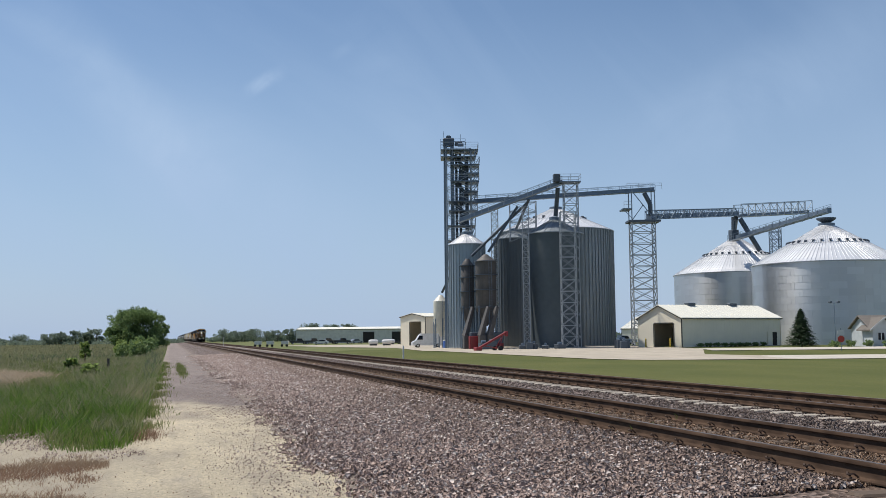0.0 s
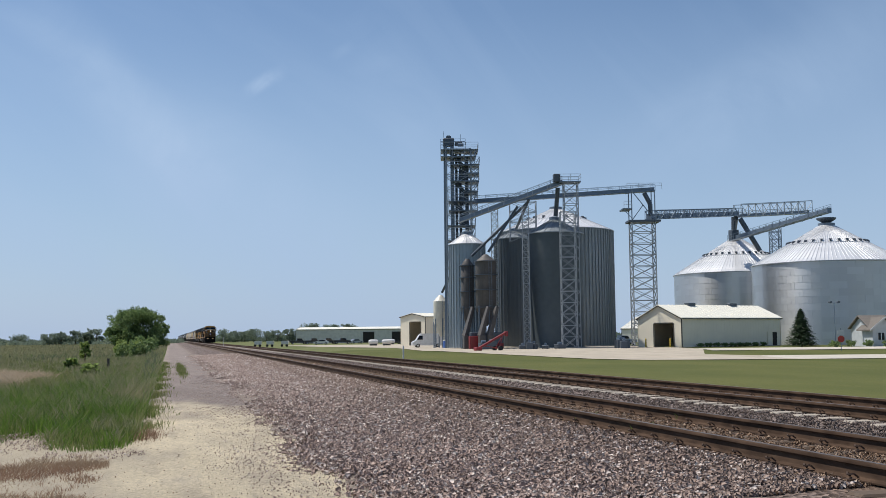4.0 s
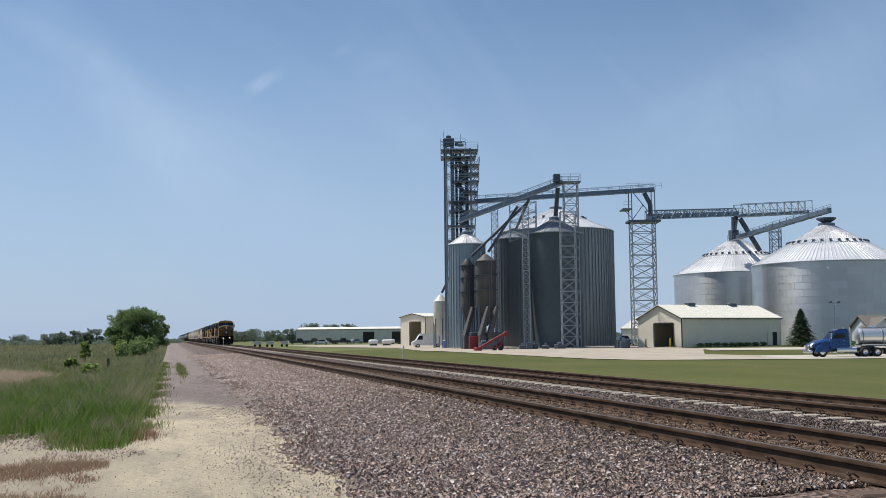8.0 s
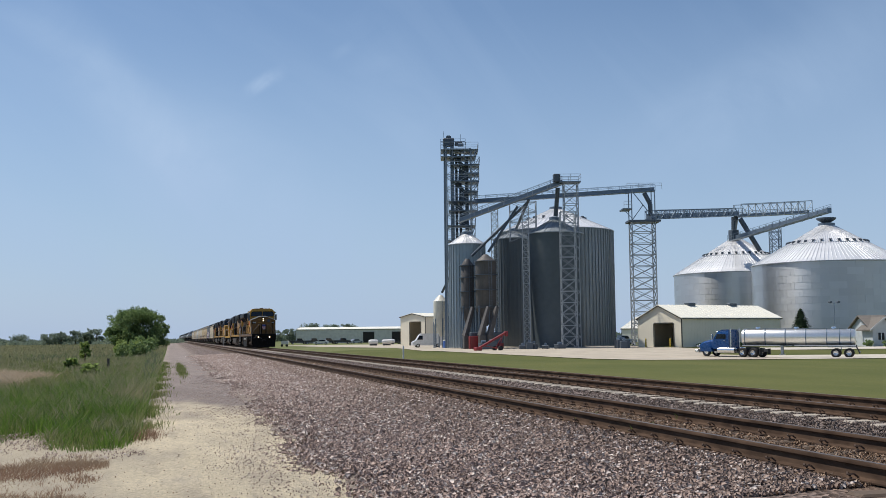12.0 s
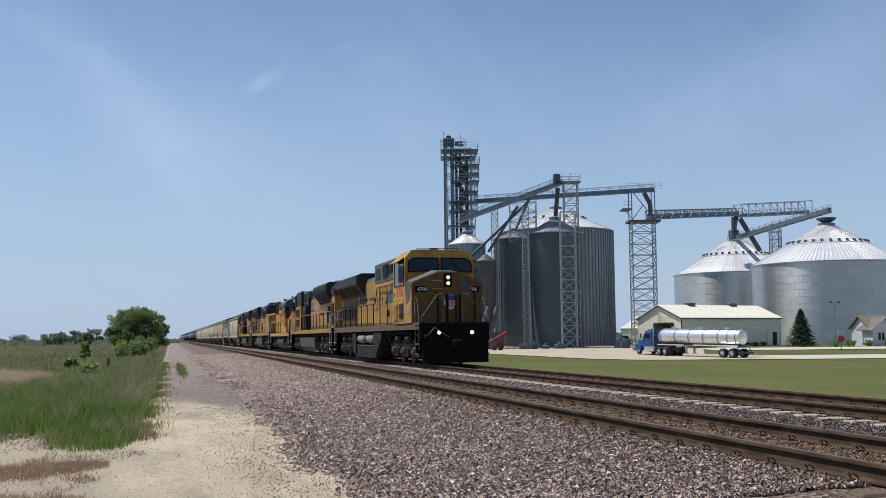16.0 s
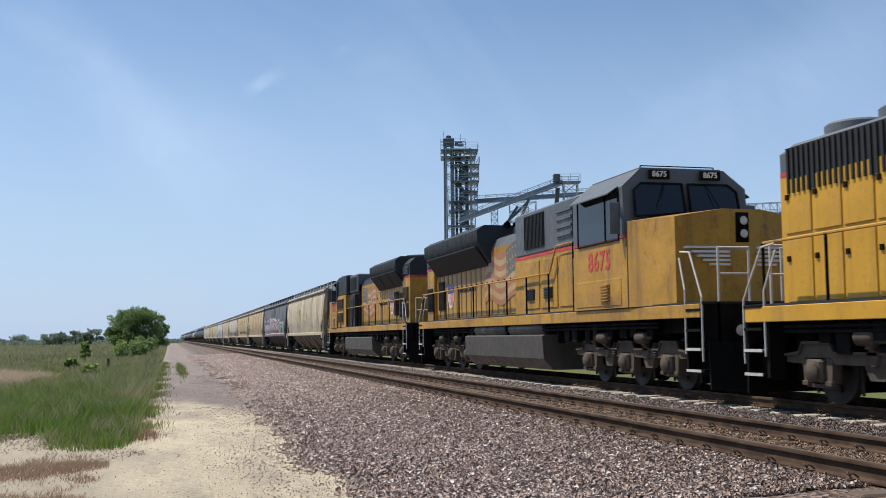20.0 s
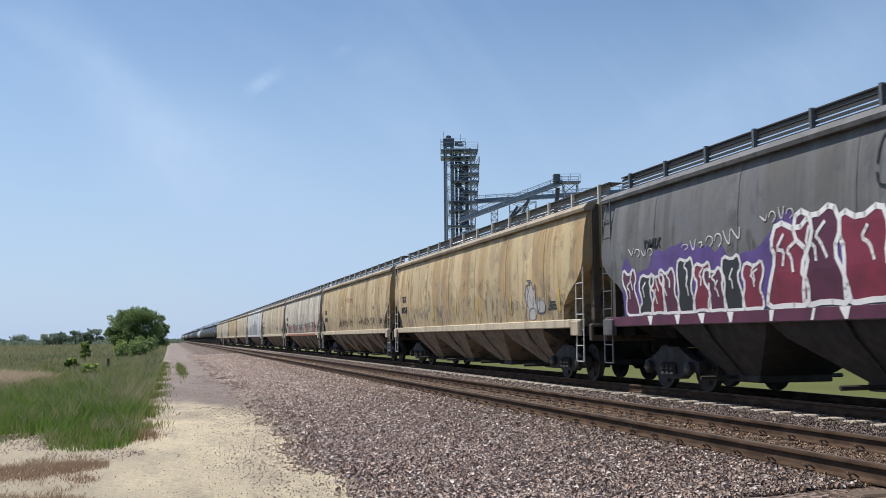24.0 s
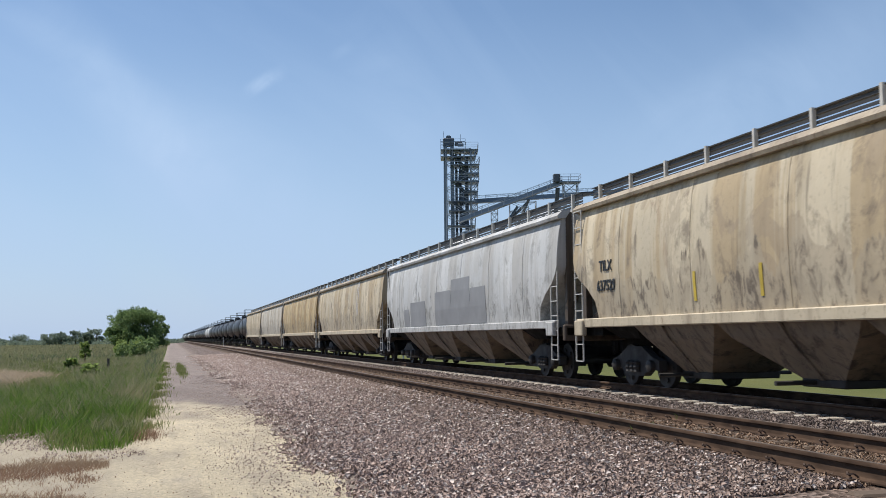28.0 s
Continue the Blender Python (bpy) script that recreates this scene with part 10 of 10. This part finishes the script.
def tree(label, x, y, z, h, w, n=2600, leaf=0.28, mat="leaf", seed=1, group="", low=0.12, name="tree", lumps=22):
    t = thing(name, label, "tree", pose(x, y, z), group)
    rr = random.Random(seed)
    g = Geo().tube((0, 0, -0.1), (0.05 * w, 0, h * 0.35), 0.035 * h, 8, 0.022 * h).tube((0.05 * w, 0, h * 0.35), (0.0, 0.02 * w, h * 0.8), 0.022 * h, 8, 0.006 * h)
    part("trunk", g, M["bark"], t)
    blobs = []
    for i in range(lumps):
        a = rr.random() * 6.28
        k = rr.random()
        zz = h * (low + 0.18 + (0.78 - low) * rr.random())
        reach = w * 0.5 * (0.9 if zz < h * 0.7 else 0.9 - 1.5 * (zz / h - 0.7)) * (0.2 + 0.8 * k ** 0.6)
        bx, by = reach * math.cos(a), reach * math.sin(a)
        r = w * (0.08 + 0.12 * rr.random())
        blobs.append((bx, by, min(zz, h - r * 0.8), r, r * 0.8))
        if i < 6:
            part("limb", Geo().tube((0.03 * w, 0, h * 0.25 + 0.04 * i * h), (bx * 0.8, by * 0.8, zz), 0.012 * h, 5, 0.004 * h), M["bark"], t)
    # sparse outer sprays break the outline
    for i in range(lumps):
        bx, by, bz, r, _ = blobs[rr.randrange(lumps)]
        a = rr.random() * 6.28
        blobs.append((bx + r * math.cos(a), by + r * math.sin(a), min(h, bz + r * rr.random()), r * 0.4, r * 0.4))
    q, f = leaf_cloud(n, blobs, leaf)
    part("crown", raw_mesh("crown", q, f, M[mat]), None, t)
    return t


tree("broad dark green tree at the field's edge beside the track", -6.4, 208.8, -0.3, 7.6, 9.4, 60000, 0.11, "leaf", 4, low=-0.08, lumps=80)
tree("rounded green tree at the field's edge beside the track", -2.6, 236.0, -0.3, 5.6, 5.4, 18000, 0.11, "leaf", 9, low=-0.12, lumps=36)
tree("low green tree in the hedge", -9.2, 205.0, -0.3, 4.2, 5.0, 2200, 0.28, "leaf", 15)
tree("small bright green sapling in the field", -5.9, 79.3, -0.3, 1.7, 0.85, 900, 0.08, "leaf_bright", 6)
for i, (sx, sy, sh, sw) in enumerate(((-3.3, 47.5, 0.8, 0.9), (-5.6, 66, 0.7, 0.8), (-3.0, 90, 1.5, 2.4), (-4.2, 110, 1.8, 2.6), (-2.6, 130, 1.6, 2.6), (-3.4, 155, 2.2, 4.0))):
    tree("low leafy green shrub in the verge", sx, sy, -0.3, sh, sw, 700, 0.09 + sy * 0.0006, "leaf_bright" if i in (0, 1, 3) else "leaf", 30 + i, "verge shrubs", 0.0, "shrub")
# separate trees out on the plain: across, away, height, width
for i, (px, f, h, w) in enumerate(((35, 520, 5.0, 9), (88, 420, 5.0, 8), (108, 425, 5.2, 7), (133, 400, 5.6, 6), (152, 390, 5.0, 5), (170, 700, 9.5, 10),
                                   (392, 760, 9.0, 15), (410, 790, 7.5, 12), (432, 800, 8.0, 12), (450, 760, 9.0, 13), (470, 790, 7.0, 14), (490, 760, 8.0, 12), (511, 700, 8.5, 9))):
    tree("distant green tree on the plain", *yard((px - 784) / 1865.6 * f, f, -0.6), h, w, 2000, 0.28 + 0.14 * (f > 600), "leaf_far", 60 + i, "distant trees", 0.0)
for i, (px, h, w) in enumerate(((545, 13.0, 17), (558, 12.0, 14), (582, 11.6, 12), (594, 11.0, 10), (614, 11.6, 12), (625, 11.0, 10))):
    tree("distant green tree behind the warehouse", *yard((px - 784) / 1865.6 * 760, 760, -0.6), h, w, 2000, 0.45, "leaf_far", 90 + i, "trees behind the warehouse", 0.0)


def hedge(name, label, r0, r1, f, h, n, mat, size):
    blobs = []
    rr = random.Random(int(f))
    k = int(abs(r1 - r0) / (h * 1.3)) + 1
    for i in range(k):
        r = r0 + (r1 - r0) * (i + rr.random()) / k
        px, py, _ = yard(r, f + rr.random() * 10)
        hh = h * (0.5 + 0.6 * rr.random())
        blobs.append((px, py, -0.5 + hh * 0.45, h * (0.9 + rr.random()), hh * 0.5))
    q, ff = leaf_cloud(n, blobs, size)
    tagged(new(name, raw_mesh(name, q, ff, M[mat])), label, "trees", kind="stuff")


# the woods take the leaf colour with haze mixed in
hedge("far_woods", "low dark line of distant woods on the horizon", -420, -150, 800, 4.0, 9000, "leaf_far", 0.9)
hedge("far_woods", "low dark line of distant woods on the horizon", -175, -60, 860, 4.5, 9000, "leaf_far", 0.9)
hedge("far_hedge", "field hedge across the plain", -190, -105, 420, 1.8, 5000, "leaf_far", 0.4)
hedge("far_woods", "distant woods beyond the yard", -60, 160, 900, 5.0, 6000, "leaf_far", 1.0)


def conifer(x, y, z, h, w):
    t = thing("spruce_tree", "dark green spruce tree beside the shed", "tree", pose(x, y, z))
    part("trunk", Geo().tube((0, 0, 0), (0, 0, h), 0.16, 8, 0.02), M["bark"], t)
    vs, fs = [], []
    for i in range(4200):
        k = rng.random() ** 0.75
        zz = h * (0.06 + 0.94 * (1 - k))
        a = rng.random() * 2 * math.pi
        rad = w * 0.5 * (0.05 + k) * (0.45 + 0.6 * rng.random()) * (0.9 + 0.16 * math.sin(k * 34 + 3 * math.sin(a * 3)))
        c = np.array([rad * math.cos(a), rad * math.sin(a), zz - 0.10 * rad])
        out = np.array([math.cos(a), math.sin(a), -0.25]) * 0.30
        side = np.array([-math.sin(a), math.cos(a), 0.0]) * 0.13
        b = len(vs)
        vs += [c - out, c + side, c + out, c - side]
        fs.append((b, b + 1, b + 2, b + 3))
    part("crown", raw_mesh("crown", vs, fs, M["needle"]), None, t)


conifer(91.0, 139.25, -0.5, 5.6, 5.4)
for i in range(9):
    px, py, _ = (shed.matrix_basis @ pose(3.2 + i * 1.75, -0.75, 0)).translation
    tree("low green shrub along the shed wall", px, py, -0.5, 0.62, 1.2, 300, 0.11, "leaf", 120 + i, "shed shrubs", 0.0, "shrub")
for i in range(5):
    px, py, _ = yard(54.0 + i * 2.4, 146.5)
    tree("low green shrub before the house", px, py, -0.5, 0.9, 1.5, 300, 0.14, "leaf", 140 + i, "house shrubs", 0.0, "shrub")


# ---- what moves ----
# the truck's coupling: seconds, across, away, heading of tractor and of trailer (degrees turned from the lane towards the yard)
TRUCK = [(0.0, 75.7, 114.5, 0, 0), (3.0, 64.2, 114.5, 0, 0), (6.0, 52.7, 114.5, 0, 0), (7.0, 49.1, 114.5, 0, 0), (8.0, 45.8, 114.5, 1, 0), (9.0, 42.7, 114.5, 6, 0.5), (10.0, 39.7, 114.6, 14, 2), (11.0, 36.6, 115.0, 25, 6), (12.0, 33.9, 116.3, 47, 23), (12.5, 32.8, 117.0, 50, 27), (13.5, 30.6, 118.6, 57, 37), (14.5, 28.6, 120.2, 62, 46), (15.0, 27.7, 121.0, 65, 49), (16.0, 26.2, 122.8, 70, 55), (16.5, 25.4, 124.0, 72, 58), (17.5, 24.2, 126.8, 75, 62), (19.0, 23.2, 130.8, 77, 67), (21.0, 22.6, 135.0, 79, 71), (23.0, 22.5, 137.0, 79, 73), (28.0, 22.5, 137.0, 79, 73)]


def lane_z(f):
    return -1.15 + 0.62 * min(1, max(0, (f - 116) / 30)) + 0.065


def truck_rows(col):
    rows = []
    for t, r, f, a, b in TRUCK:
        x, y, _ = yard(r, f)
        h = (a, b)[col]
        slope = 0.0 if f < 116 else math.degrees(math.atan(0.62 / 30)) * math.sin(radians(h))
        rows.append((t, pose(x, y, lane_z(f), 0, -slope, 180 - 14.493 - h)))
    return rows


def motions():
    steps = [0.0, 4.0, 8.0, 12.0, 16.0, 20.0, 24.0, 28.0]
    at = {}
    for t, s, l, turned in TRAIN:
        rows = []
        for sec in steps:
            y = front_y(sec) + s
            rows.append((sec, pose(TRACK_X, y + l, TOP_B + 0.003, 0, 0, 180) if turned else pose(TRACK_X, y, TOP_B + 0.003)))
        walk(t, rows)
        at[t] = (s, turned)
    # wheels turn while they roll past; far off nothing of it can be seen
    for w, t, yy, r in WHEELS:
        s, turned = at[t]
        near = FRONT_AT + (FRONT_Y + s - 16.0) / SPEED
        t0, t1 = max(0.0, near - 2.2), min(28.0, near + 1.2)
        if t1 <= t0:
            continue
        rows = [(0.0, pose(0, yy, r))] if t0 > 0 else []
        rate = SPEED / r * (1 if not turned else -1)
        a0 = round(t0 * FPS)
        for fr in range(a0, round(t1 * FPS) + 1):
            rows.append((fr / FPS, pose(0, yy, r, math.degrees(rate * (fr - a0) / FPS))))
        if rows[-1][0] < 27.99:
            rows.append((28.0, rows[-1][1]))
        walk(w, rows)
    walk(TRACTOR, truck_rows(0))
    walk(TRAILER, truck_rows(1))
    # the truck's wheels, by the way its coupling has gone
    ts = [r[0] for r in TRUCK]
    run = [0.0]
    for p, q in zip(TRUCK, TRUCK[1:]):
        run.append(run[-1] + math.hypot(q[1] - p[1], q[2] - p[2]))
    for h, x, y, r in ROAD_WHEELS:
        rows = []
        for k in range(0, 168):
            t = k / 6
            rows.append((t, pose(x, y, r, 0, math.degrees(float(np.interp(t, ts, run)) / r), 0)))
        rows.append((28.0, rows[-1][1]))
        walk(h, rows)


motions()
